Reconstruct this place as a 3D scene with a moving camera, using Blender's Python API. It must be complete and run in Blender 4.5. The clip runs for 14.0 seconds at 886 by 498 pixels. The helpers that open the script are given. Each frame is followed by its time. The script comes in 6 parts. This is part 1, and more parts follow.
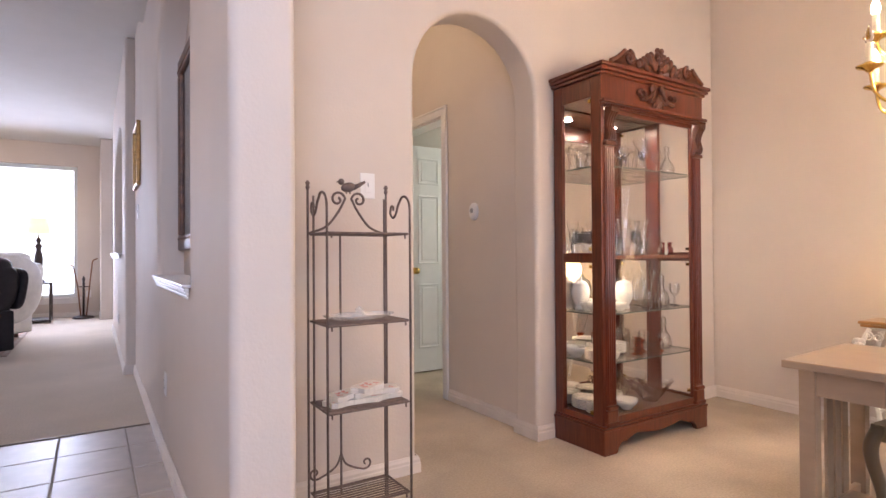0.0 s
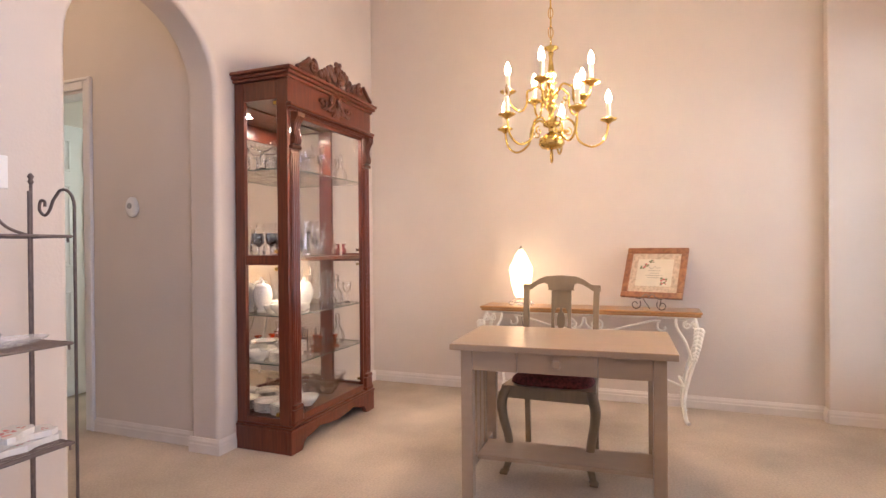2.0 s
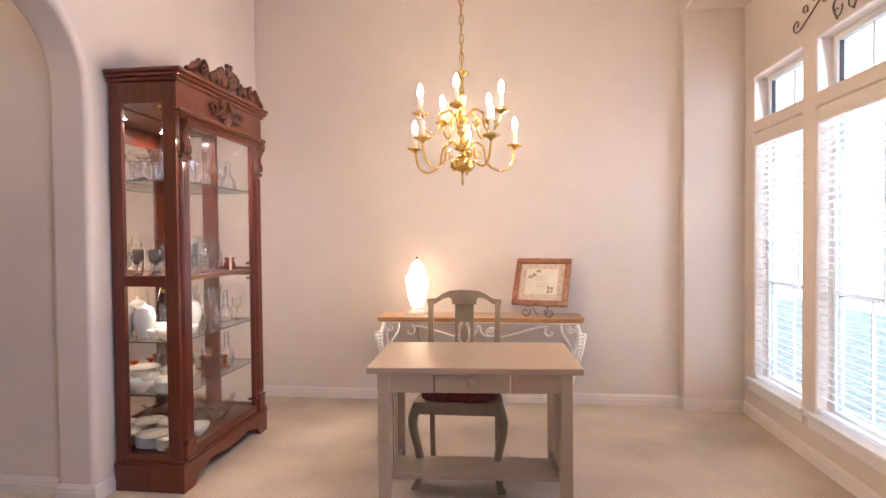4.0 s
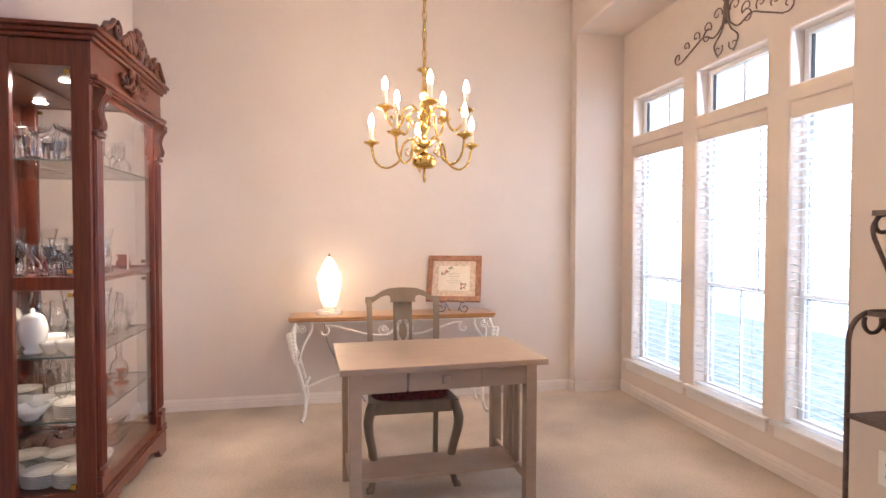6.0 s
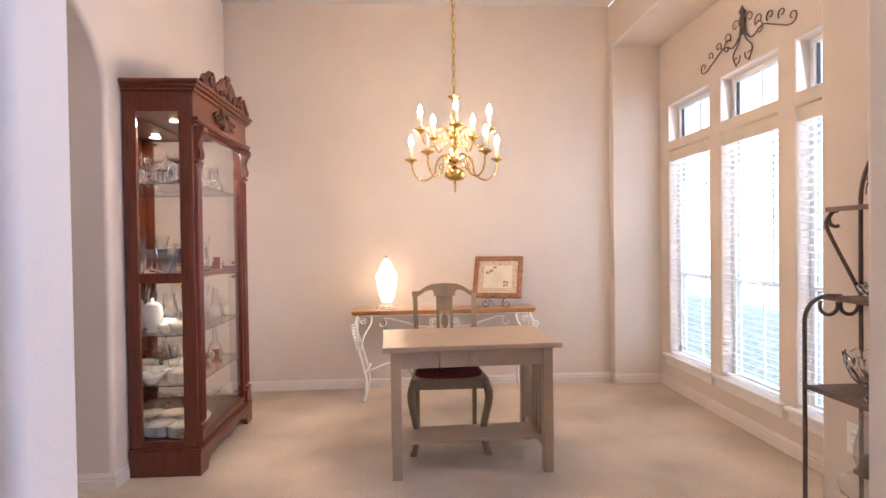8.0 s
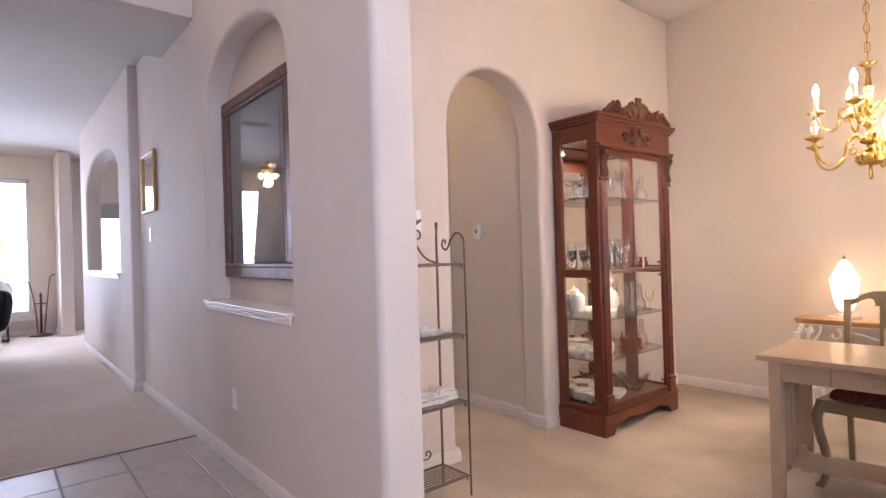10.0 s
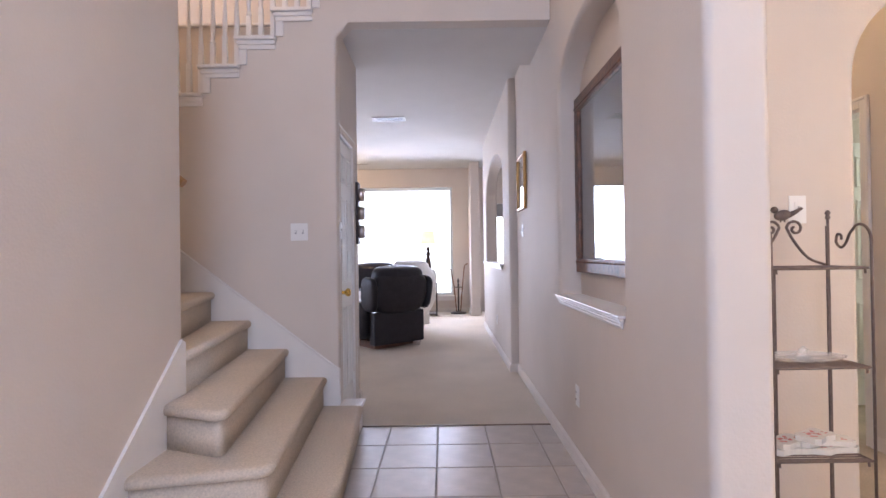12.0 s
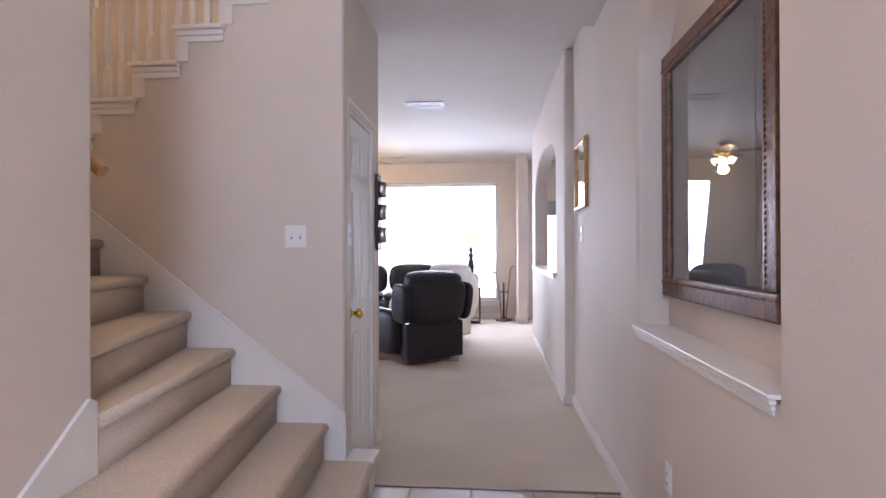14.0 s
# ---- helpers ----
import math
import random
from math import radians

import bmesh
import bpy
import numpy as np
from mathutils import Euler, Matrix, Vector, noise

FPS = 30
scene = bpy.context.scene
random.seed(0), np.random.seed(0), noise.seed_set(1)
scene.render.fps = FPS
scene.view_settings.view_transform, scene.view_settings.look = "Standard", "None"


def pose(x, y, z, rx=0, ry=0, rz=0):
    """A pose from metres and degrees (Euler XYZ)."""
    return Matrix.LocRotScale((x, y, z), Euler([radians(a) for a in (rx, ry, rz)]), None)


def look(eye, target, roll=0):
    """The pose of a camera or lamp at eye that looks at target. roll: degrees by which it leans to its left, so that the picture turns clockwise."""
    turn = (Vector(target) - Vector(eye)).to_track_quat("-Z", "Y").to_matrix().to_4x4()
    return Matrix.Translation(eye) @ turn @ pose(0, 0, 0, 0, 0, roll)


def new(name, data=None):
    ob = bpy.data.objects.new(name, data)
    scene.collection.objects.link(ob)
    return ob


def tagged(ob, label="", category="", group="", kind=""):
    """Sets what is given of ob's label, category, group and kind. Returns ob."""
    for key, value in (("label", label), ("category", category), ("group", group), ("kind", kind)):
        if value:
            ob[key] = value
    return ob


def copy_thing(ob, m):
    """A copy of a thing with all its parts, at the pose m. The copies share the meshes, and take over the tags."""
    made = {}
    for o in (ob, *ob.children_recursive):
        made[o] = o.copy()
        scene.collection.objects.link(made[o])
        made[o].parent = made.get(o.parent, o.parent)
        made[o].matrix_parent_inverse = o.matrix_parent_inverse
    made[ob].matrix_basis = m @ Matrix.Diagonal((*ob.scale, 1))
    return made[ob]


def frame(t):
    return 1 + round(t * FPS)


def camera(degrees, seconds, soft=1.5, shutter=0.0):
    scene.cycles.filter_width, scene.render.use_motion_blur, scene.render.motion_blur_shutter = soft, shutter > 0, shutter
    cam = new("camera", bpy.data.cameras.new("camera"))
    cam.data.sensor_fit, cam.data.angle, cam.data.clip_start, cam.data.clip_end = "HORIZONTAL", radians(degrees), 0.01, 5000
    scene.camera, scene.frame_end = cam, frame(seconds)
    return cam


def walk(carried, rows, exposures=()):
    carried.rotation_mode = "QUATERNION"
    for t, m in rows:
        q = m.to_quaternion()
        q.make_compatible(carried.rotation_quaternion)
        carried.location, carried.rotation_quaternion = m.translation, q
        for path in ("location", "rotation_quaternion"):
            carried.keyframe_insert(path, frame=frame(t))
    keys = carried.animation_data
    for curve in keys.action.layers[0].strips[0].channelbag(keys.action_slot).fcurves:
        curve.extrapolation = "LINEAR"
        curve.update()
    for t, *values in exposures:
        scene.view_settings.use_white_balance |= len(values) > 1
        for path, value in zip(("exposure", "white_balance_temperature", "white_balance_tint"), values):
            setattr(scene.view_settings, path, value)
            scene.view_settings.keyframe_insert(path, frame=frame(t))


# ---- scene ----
cam = camera(78.0, 14.0)
PATH = [
    (0, (0.328, 0.599, 1.027), (1.405, 2.284, 1.044), -0.4),
    (0.5, (0.3, 0.63, 1.017), (1.639, 2.116, 1.024), -0.5),
    (1, (0.267, 0.675, 1.036), (1.833, 1.92, 1.036), -0.5),
    (1.5, (0.201, 0.728, 1.058), (1.949, 1.7, 1.05), -0.5),
    (2, (0.159, 0.769, 1.065), (2.027, 1.485, 1.056), -0.5),
    (2.5, (0.137, 0.773, 1.085), (2.059, 1.325, 1.067), -0.3),
    (3, (0.108, 0.788, 1.118), (2.056, 1.237, 1.096), -0.4),
    (3.2, (0.08, 0.8, 1.139), (2.035, 1.222, 1.113), -0.5),
    (5.5, (0.161, 1.524, 1.227), (2.145, 1.274, 1.175), -0.0),
    (6, (0.132, 1.632, 1.199), (2.092, 1.239, 1.147), 0.1),
    (6.5, (0.091, 1.687, 1.185), (2.029, 1.196, 1.131), 0.1),
    (7, (-0.031, 1.681, 1.175), (1.905, 1.184, 1.118), -0.0),
    (7.2, (-0.101, 1.656, 1.168), (1.838, 1.17, 1.116), -0.1),
    (9.3, (-0.536, 0.847, 1.188), (1.167, 1.895, 1.176), -1.6),
    (9.5, (-0.484, 0.731, 1.173), (1.113, 1.936, 1.163), -1.7),
    (10, (-0.403, 0.525, 1.182), (0.87, 2.068, 1.187), -1.7),
    (10.5, (-0.404, 0.342, 1.159), (0.494, 2.129, 1.187), -1.5),
    (11, (-0.309, 0.304, 1.175), (0.242, 2.227, 1.203), -1.2),
    (11.5, (-0.182, 0.376, 1.176), (0.035, 2.364, 1.199), -1.0),
    (12, (-0.102, 0.622, 1.181), (-0.102, 2.622, 1.199), -0.8),
    (12.5, (-0.067, 0.93, 1.215), (-0.151, 2.928, 1.229), -0.6),
    (13, (-0.023, 1.25, 1.243), (-0.155, 3.245, 1.251), -0.5),
    (13.5, (-0.035, 1.421, 1.26), (-0.192, 3.414, 1.266), -0.3),
    (14, (-0.049, 1.486, 1.263), (-0.221, 3.478, 1.27), -0.2),
]
walk(cam, [(t, look(eye, target, roll)) for t, eye, target, roll in PATH], exposures=[(0.0, 0.46, 6350, 20), (3.0, 0.54, 5900, 20), (7.0, 0.54, 5700, 19), (9.5, 0.47, 6050, 20), (11.0, 0.47, 6250, 18), (14.0, 0.54, 6300, 17)])

# ---- light ----
world = bpy.data.worlds.new("World")
scene.world = world
world.use_nodes = True
wn = world.node_tree
sky = wn.nodes.new("ShaderNodeTexSky")
sky.sky_type = "NISHITA"
sky.sun_disc = False
sky.sun_elevation, sky.sun_rotation = radians(48), radians(200)
wn.links.new(sky.outputs[0], wn.nodes["Background"].inputs[0])
wn.nodes["Background"].inputs[1].default_value = 0.15


def lamp(name, kind, m, power, color, size=0.1, size_y=None):
    data = bpy.data.lights.new(name, kind)
    data.energy, data.color = power, color
    if kind == "AREA":
        data.shape, data.size, data.size_y = "RECTANGLE", size, size_y or size
    elif kind == "SUN":
        data.angle = radians(size)
    else:
        data.shadow_soft_size = size
    ob = new(name, data)
    ob.matrix_world = m
    return ob


DAY = (0.88, 0.94, 1.0)
COOL = (0.66, 0.76, 1.0)
WARM = (1.0, 0.66, 0.34)
lamp("sun", "SUN", look((0, -6, 9), (1, 0, 0)), 1.0, (1.0, 0.96, 0.9), 10)
# sky light in the openings: bay windows, presumed unseen foyer window, family room window
for wx in (3.735, 2.99, 2.26):
    lamp("bay_window_light", "AREA", look((wx, -0.83, 1.24), (wx, 3, 0.7)), 7.5, DAY, 0.58, 2.02)
lamp("foyer_window_light", "AREA", look((-0.3, -0.40, 3.6), (-1.0, 3, 1.6)), 32, (0.58, 0.71, 1.0), 1.6, 1.4)
# added fill lamp; the front door behind it is shut and gives no light
lamp("front_door_light", "AREA", look((-0.15, -0.42, 1.3), (-0.9, 3, 1.0)), 30, (0.58, 0.71, 1.0), 0.7, 1.6)
lamp("family_window_light", "AREA", look((-1.1, 11.6, 1.5), (-1.1, 6, 0.0)), 104, COOL, 2.3, 2.0).data.spread = radians(135)
# unseen fill lamp added before the west wall, which has no window
lamp("family_side_light", "AREA", look((-5.9, 8.6, 1.5), (0, 8.0, 0.2)), 52, COOL, 1.6, 1.8).data.spread = radians(125)
lamp("loft_window_light", "AREA", look((-3.55, 6.1, 4.2), (-1.5, 6.2, 3.4)), 9, COOL, 1.0, 1.2)
lamp("upstairs_light", "POINT", pose(-2.1, 4.6, 4.7), 50, (1.0, 0.78, 0.54), 0.15)
lamp("passage_light", "POINT", pose(1.55, 4.1, 2.85), 9, (1.0, 0.78, 0.52), 0.12)
lamp("side_room_light", "AREA", look((4.36, 4.35, 1.5), (2.6, 4.5, 1.1)), 18, (0.84, 1.0, 0.86), 0.8, 1.2)
lamp("kitchen_light", "AREA", look((1.7, 11.6, 1.6), (1.5, 7.0, 1.0)), 45, COOL, 1.2, 1.2)


# ---- materials ----
def material(name, color, rough=0.5, metal=0.0, vary=0.06, scale=8.0, bump=0.0, bump_scale=60.0, coat=0.0, emit=0.0, stretch=(1, 1, 1), dark=None, spec=0.5, stain=0.0):
    """A principled surface with broad and fine variation of its colour, and relief."""
    mat = bpy.data.materials.new(name)
    mat.use_nodes = True
    nt = mat.node_tree
    b = nt.nodes["Principled BSDF"]
    b.inputs["Roughness"].default_value = rough
    b.inputs["Metallic"].default_value = metal
    b.inputs["Coat Weight"].default_value = coat
    b.inputs["Specular IOR Level"].default_value = spec
    tc = nt.nodes.new("ShaderNodeTexCoord")
    mp = nt.nodes.new("ShaderNodeMapping")
    mp.inputs["Scale"].default_value = stretch
    nt.links.new(tc.outputs["Object"], mp.inputs["Vector"])
    n1 = nt.nodes.new("ShaderNodeTexNoise")
    n1.inputs["Scale"].default_value, n1.inputs["Detail"].default_value = scale, 6
    nt.links.new(mp.outputs[0], n1.inputs["Vector"])
    ramp = nt.nodes.new("ShaderNodeValToRGB")
    d = dark or tuple(c * (1 - vary) for c in color)
    l = color if dark else tuple(min(1, c * (1 + vary)) for c in color)
    ramp.color_ramp.elements[0].position, ramp.color_ramp.elements[1].position = 0.3, 0.7
    ramp.color_ramp.elements[0].color, ramp.color_ramp.elements[1].color = (*d, 1), (*l, 1)
    nt.links.new(n1.outputs["Fac"], ramp.inputs[0])
    out = ramp.outputs[0]
    if stain:
        n3 = nt.nodes.new("ShaderNodeTexNoise")
        n3.inputs["Scale"].default_value, n3.inputs["Detail"].default_value = 1.3, 4
        nt.links.new(tc.outputs["Object"], n3.inputs["Vector"])
        mr = nt.nodes.new("ShaderNodeMapRange")
        mr.inputs[1].default_value, mr.inputs[2].default_value = 0.35, 0.7
        mr.inputs[3].default_value, mr.inputs[4].default_value = 1.0 - stain, 1.0 + stain * 0.4
        nt.links.new(n3.outputs["Fac"], mr.inputs[0])
        mx = nt.nodes.new("ShaderNodeVectorMath")
        mx.operation = "SCALE"
        nt.links.new(out, mx.inputs[0])
        nt.links.new(mr.outputs[0], mx.inputs["Scale"])
        out = mx.outputs[0]
    nt.links.new(out, b.inputs["Base Color"])
    if bump:
        n2 = nt.nodes.new("ShaderNodeTexNoise")
        n2.inputs["Scale"].default_value, n2.inputs["Detail"].default_value = bump_scale, 3
        nt.links.new(mp.outputs[0], n2.inputs["Vector"])
        bp = nt.nodes.new("ShaderNodeBump")
        bp.inputs["Strength"].default_value, bp.inputs["Distance"].default_value = bump, 0.004
        nt.links.new(n2.outputs["Fac"], bp.inputs["Height"])
        nt.links.new(bp.outputs[0], b.inputs["Normal"])
    if emit:
        b.inputs["Emission Color"].default_value = (*color, 1)
        b.inputs["Emission Strength"].default_value = emit
    return mat


def glass(name, color=(1, 1, 1), rough=0.0, ior=1.45, thin=False, frost=0.0):
    mat = bpy.data.materials.new(name)
    mat.use_nodes = True
    nt = mat.node_tree
    if thin:
        nt.nodes.remove(nt.nodes["Principled BSDF"])
        tr, gl, mix = (nt.nodes.new(k) for k in ("ShaderNodeBsdfTransparent", "ShaderNodeBsdfGlossy", "ShaderNodeMixShader"))
        tr.inputs[0].default_value = (*color, 1)
        gl.inputs["Roughness"].default_value = 0.02
        lw = nt.nodes.new("ShaderNodeLayerWeight")
        pw = nt.nodes.new("ShaderNodeMath")
        pw.operation = "POWER"
        pw.inputs[1].default_value = 4.0
        mr = nt.nodes.new("ShaderNodeMapRange")
        mr.inputs[3].default_value, mr.inputs[4].default_value = ((ior - 1) / (ior + 1)) ** 2, 0.9
        nt.links.new(lw.outputs["Facing"], pw.inputs[0])
        nt.links.new(pw.outputs[0], mr.inputs[0])
        nt.links.new(mr.outputs[0], mix.inputs[0])
        nt.links.new(tr.outputs[0], mix.inputs[1])
        nt.links.new(gl.outputs[0], mix.inputs[2])
        last = mix
        if frost:
            df, last = nt.nodes.new("ShaderNodeBsdfDiffuse"), nt.nodes.new("ShaderNodeMixShader")
            df.inputs[0].default_value = (0.95, 0.95, 0.95, 1)
            last.inputs[0].default_value = frost
            nt.links.new(mix.outputs[0], last.inputs[1])
            nt.links.new(df.outputs[0], last.inputs[2])
        nt.links.new(last.outputs[0], nt.nodes["Material Output"].inputs[0])
    else:
        b = nt.nodes["Principled BSDF"]
        b.inputs["Base Color"].default_value = (*color, 1)
        b.inputs["Transmission Weight"].default_value = 1
        b.inputs["Roughness"].default_value, b.inputs["IOR"].default_value = rough, ior
    return mat


M_WALL = material("wall_paint", (0.66, 0.575, 0.50), 0.75, vary=0.02, scale=3, bump=0.25, bump_scale=90, stain=0.03)
M_CEIL = material("ceiling_paint", (0.64, 0.60, 0.56), 0.85, vary=0.02, scale=4, bump=0.35, bump_scale=70)
M_SKIRTING = material("cream_skirting_paint", (0.70, 0.63, 0.57), 0.4, vary=0.04, scale=10)
M_TRIM = material("white_trim_paint", (0.77, 0.73, 0.69), 0.35, vary=0.02, scale=10)
M_CARPET = material("carpet", (0.60, 0.50, 0.39), 0.95, vary=0.10, scale=90, bump=0.9, bump_scale=260, spec=0.1, stain=0.30)
M_HALLCARPET = material("hall_carpet", (0.62, 0.53, 0.43), 0.95, vary=0.10, scale=90, bump=0.9, bump_scale=260, spec=0.1, stain=0.10)
M_STAIRCARPET = material("stair_carpet", (0.66, 0.555, 0.445), 0.95, vary=0.12, scale=110, bump=0.9, bump_scale=240, spec=0.1, stain=0.10)
M_TILE = material("floor_tile", (0.43, 0.365, 0.31), 0.34, vary=0.10, scale=9, bump=0.12, bump_scale=14, stain=0.08)
M_GROUT = material("grout", (0.33, 0.29, 0.25), 0.9, vary=0.1, scale=60, bump=0.3)
M_DOOR = material("door_paint", (0.82, 0.81, 0.78), 0.45, vary=0.02, scale=12)
M_PLASTIC = material("white_plastic", (0.80, 0.78, 0.75), 0.4, vary=0.01)
M_GLASS = glass("window_glass", thin=True)


# ---- builders ----
def mesh_ob(name, bm, mat, parent=None, label="", smooth=False):
    bmesh.ops.recalc_face_normals(bm, faces=bm.faces)
    if smooth:
        for f in bm.faces:
            f.smooth = True
    me = bpy.data.meshes.new(name)
    bm.to_mesh(me)
    bm.free()
    for m in mat if isinstance(mat, (list, tuple)) else [mat]:
        me.materials.append(m)
    ob = new(name, me)
    if parent:
        ob.parent = parent
    if label:
        ob["label"] = label
    return ob


def part(name, bm, mat, parent, label="", smooth=False):
    return mesh_ob(name, bm, mat, parent, label, smooth)


def thing(name, label, category, m=None, group="", kind=""):
    ob = new(name)
    ob.empty_display_size = 0.1
    if m is not None:
        ob.matrix_world = m
    return tagged(ob, label, category, group, kind)


def add_box(bm, lo, hi, bevel=0.0, seg=2):
    c = [(a + b) / 2 for a, b in zip(lo, hi)]
    s = [abs(b - a) for a, b in zip(lo, hi)]
    r = bmesh.ops.create_cube(bm, size=1, matrix=Matrix.LocRotScale(c, None, s))
    if bevel:
        es = list({e for v in r["verts"] for e in v.link_edges})
        bmesh.ops.bevel(bm, geom=es, offset=min(bevel, min(s) * 0.45), segments=seg, affect="EDGES", profile=0.5)
    return bm


def box(lo, hi, bevel=0.0, seg=2):
    return add_box(bmesh.new(), lo, hi, bevel, seg)


def add_lathe(bm, profile, n=20, at=(0, 0, 0), m=None):
    """Turns (radius, height) pairs round the upright axis."""
    rings = []
    for r, z in profile:
        ring = []
        for i in range(n):
            a = 2 * math.pi * i / n
            v = Vector((r * math.cos(a), r * math.sin(a), z))
            v = (m @ v) if m else v
            ring.append(bm.verts.new(v + Vector(at)))
        rings.append(ring)
    for a, b in zip(rings, rings[1:]):
        for i in range(n):
            bm.faces.new((a[i], a[(i + 1) % n], b[(i + 1) % n], b[i]))
    bm.faces.new(list(reversed(rings[0])))
    bm.faces.new(rings[-1])
    return bm


def lathe(profile, n=20, at=(0, 0, 0)):
    return add_lathe(bmesh.new(), profile, n, at)


def add_tube(bm, pts, r, n=8, taper=None):
    """A round bar along points."""
    pts = [Vector(p) for p in pts]
    rings, up = [], None
    for i, p in enumerate(pts):
        d = (pts[min(i + 1, len(pts) - 1)] - pts[max(i - 1, 0)]).normalized()
        if up is None:
            up = d.orthogonal().normalized()
        side = d.cross(up)
        if side.length < 1e-4:
            side = d.orthogonal()
        side.normalize()
        up = side.cross(d).normalized()
        rr = r if taper is None else r + (taper - r) * i / (len(pts) - 1)
        rings.append([bm.verts.new(p + rr * (math.cos(2 * math.pi * k / n) * side + math.sin(2 * math.pi * k / n) * up)) for k in range(n)])
    for a, b in zip(rings, rings[1:]):
        for k in range(n):
            bm.faces.new((a[k], a[(k + 1) % n], b[(k + 1) % n], b[k]))
    bm.faces.new(list(reversed(rings[0])))
    bm.faces.new(rings[-1])
    return bm


def tube(pts, r, n=8, taper=None):
    return add_tube(bmesh.new(), pts, r, n, taper)


def smooth_line(pts, k=6):
    """A Catmull-Rom line through points."""
    P = [Vector(p) for p in pts]
    out = []
    for i in range(len(P) - 1):
        a, b, c, d = P[max(i - 1, 0)], P[i], P[i + 1], P[min(i + 2, len(P) - 1)]
        for j in range(k):
            t = j / k
            out.append(0.5 * ((2 * b) + (c - a) * t + (2 * a - 5 * b + 4 * c - d) * t * t + (3 * b - a - 3 * c + d) * t ** 3))
    out.append(P[-1])
    return out


def spiral(cx, cz, r0, r1, a0, a1, n=18):
    """(x, z) pairs of a scroll, angles in degrees."""
    return [(cx + (r0 + (r1 - r0) * i / n) * math.cos(radians(a0 + (a1 - a0) * i / n)), cz + (r0 + (r1 - r0) * i / n) * math.sin(radians(a0 + (a1 - a0) * i / n))) for i in range(n + 1)]


def slab(outer, holes, depth, place):
    """A flat panel of (u, v) outline with holes, depth thick; place maps (u, v, w) into the world."""
    bm = bmesh.new()
    edges = []
    for loop in (outer, *holes):
        vs = [bm.verts.new((u, v, 0)) for u, v in loop]
        edges += [bm.edges.new((vs[i], vs[(i + 1) % len(vs)])) for i in range(len(vs))]
    bmesh.ops.triangle_fill(bm, edges=edges, use_beauty=True, use_dissolve=False)
    r = bmesh.ops.extrude_face_region(bm, geom=list(bm.faces))
    for v in r["geom"]:
        if isinstance(v, bmesh.types.BMVert):
            v.co.z = depth
    for v in bm.verts:
        v.co = Vector(place(*v.co))
    return bm


def rounded(ob, width=0.018, seg=4):
    md = ob.modifiers.new("rounded", "BEVEL")
    md.width, md.segments, md.limit_method, md.angle_limit = width, seg, "ANGLE", radians(50)
    for p in ob.data.polygons:
        p.use_smooth = True
    md.harden_normals = False
    nm = ob.modifiers.new("normals", "WEIGHTED_NORMAL")
    nm.keep_sharp = False
    return ob


def rect(u0, v0, u1, v1):
    return [(u0, v0), (u1, v0), (u1, v1), (u0, v1)]


def along_x(y):
    return lambda u, v, w: (u, y + w, v)


def along_y(x):
    return lambda u, v, w: (x + w, u, v)


def arc(cx, cz, rx, rz, a0, a1, n=20):
    return [(cx + rx * math.cos(radians(a0 + (a1 - a0) * i / n)), cz + rz * math.sin(radians(a0 + (a1 - a0) * i / n))) for i in range(n + 1)]


def structure(ob, label="", category=""):
    return tagged(ob, label, category, kind="structure")


BASE_PROFILE = [(0, 0), (0.015, 0), (0.015, 0.045), (0.012, 0.052), (0.012, 0.064), (0.007, 0.074), (0.004, 0.082), (0, 0.082)]


def baseboard(pts, flip=False, z=0.0):
    """A moulded skirting board along floor points; it stands to the left of the way (or to the right)."""
    bm = bmesh.new()
    P = [Vector((x, y, 0)) for x, y in pts]
    rows = []
    for i, p in enumerate(P):
        d0 = (p - P[i - 1]).normalized() if i else (P[1] - p).normalized()
        d1 = (P[i + 1] - p).normalized() if i < len(P) - 1 else d0
        n0, n1 = Vector((-d0.y, d0.x, 0)), Vector((-d1.y, d1.x, 0))
        n = (n0 + n1).normalized()
        n = n / max(0.3, n.dot(n0))
        if flip:
            n = -n
        rows.append([bm.verts.new(p + n * (w + 0.001) + Vector((0, 0, z + h + 0.001))) for w, h in BASE_PROFILE])
    for a, b in zip(rows, rows[1:]):
        for i in range(len(a) - 1):
            bm.faces.new((a[i], a[i + 1], b[i + 1], b[i]))
    bm.faces.new(rows[0])
    bm.faces.new(rows[-1])
    ob = mesh_ob("baseboard", bm, M_SKIRTING)
    return structure(ob, "white moulded wooden baseboard along the wall", "baseboard")


# ---- the shell ----
ZD = -0.055                       # dining room carpet
H_DIN, H_BAY, H_HALL, H_FAM, H_FOY = 3.16, 2.79, 2.73, 2.93, 5.3
HX, HT, HS = 0.635, 0.185, 2.14   # hall wall: hall side, thickness, open end
NY = 2.97                         # arch wall
EX = 4.27                         # east wall
BY, SY = -0.66, -0.25             # bay window wall, wall beside the bay
SWY = 4.25                        # wall beside the stairs
DX = -0.80                        # closet door wall
LX, LY = -1.28, 3.09              # wall at the foot of the stairs
FY = 11.8                         # family room window wall
PX = 0.56                         # wall with the pass-through


def flat(u, v, w):
    return (u, v, w)


structure(mesh_ob("floor_dining", slab(rect(HX + 0.05, SY - 0.6, EX + 0.2, 5.3), [], -0.1, lambda u, v, w: (u, v, w + ZD)), M_CARPET), "beige cut-pile carpet in the dining room", "carpet")
structure(mesh_ob("floor_hall", slab([(-6.2, 4.40), (HX + 0.05, 4.40), (HX + 0.05, 5.3), (4.3, 5.3), (4.3, 13.2), (-6.2, 13.2)], [], -0.1, flat), M_HALLCARPET), "beige carpet in hall and family room", "carpet")

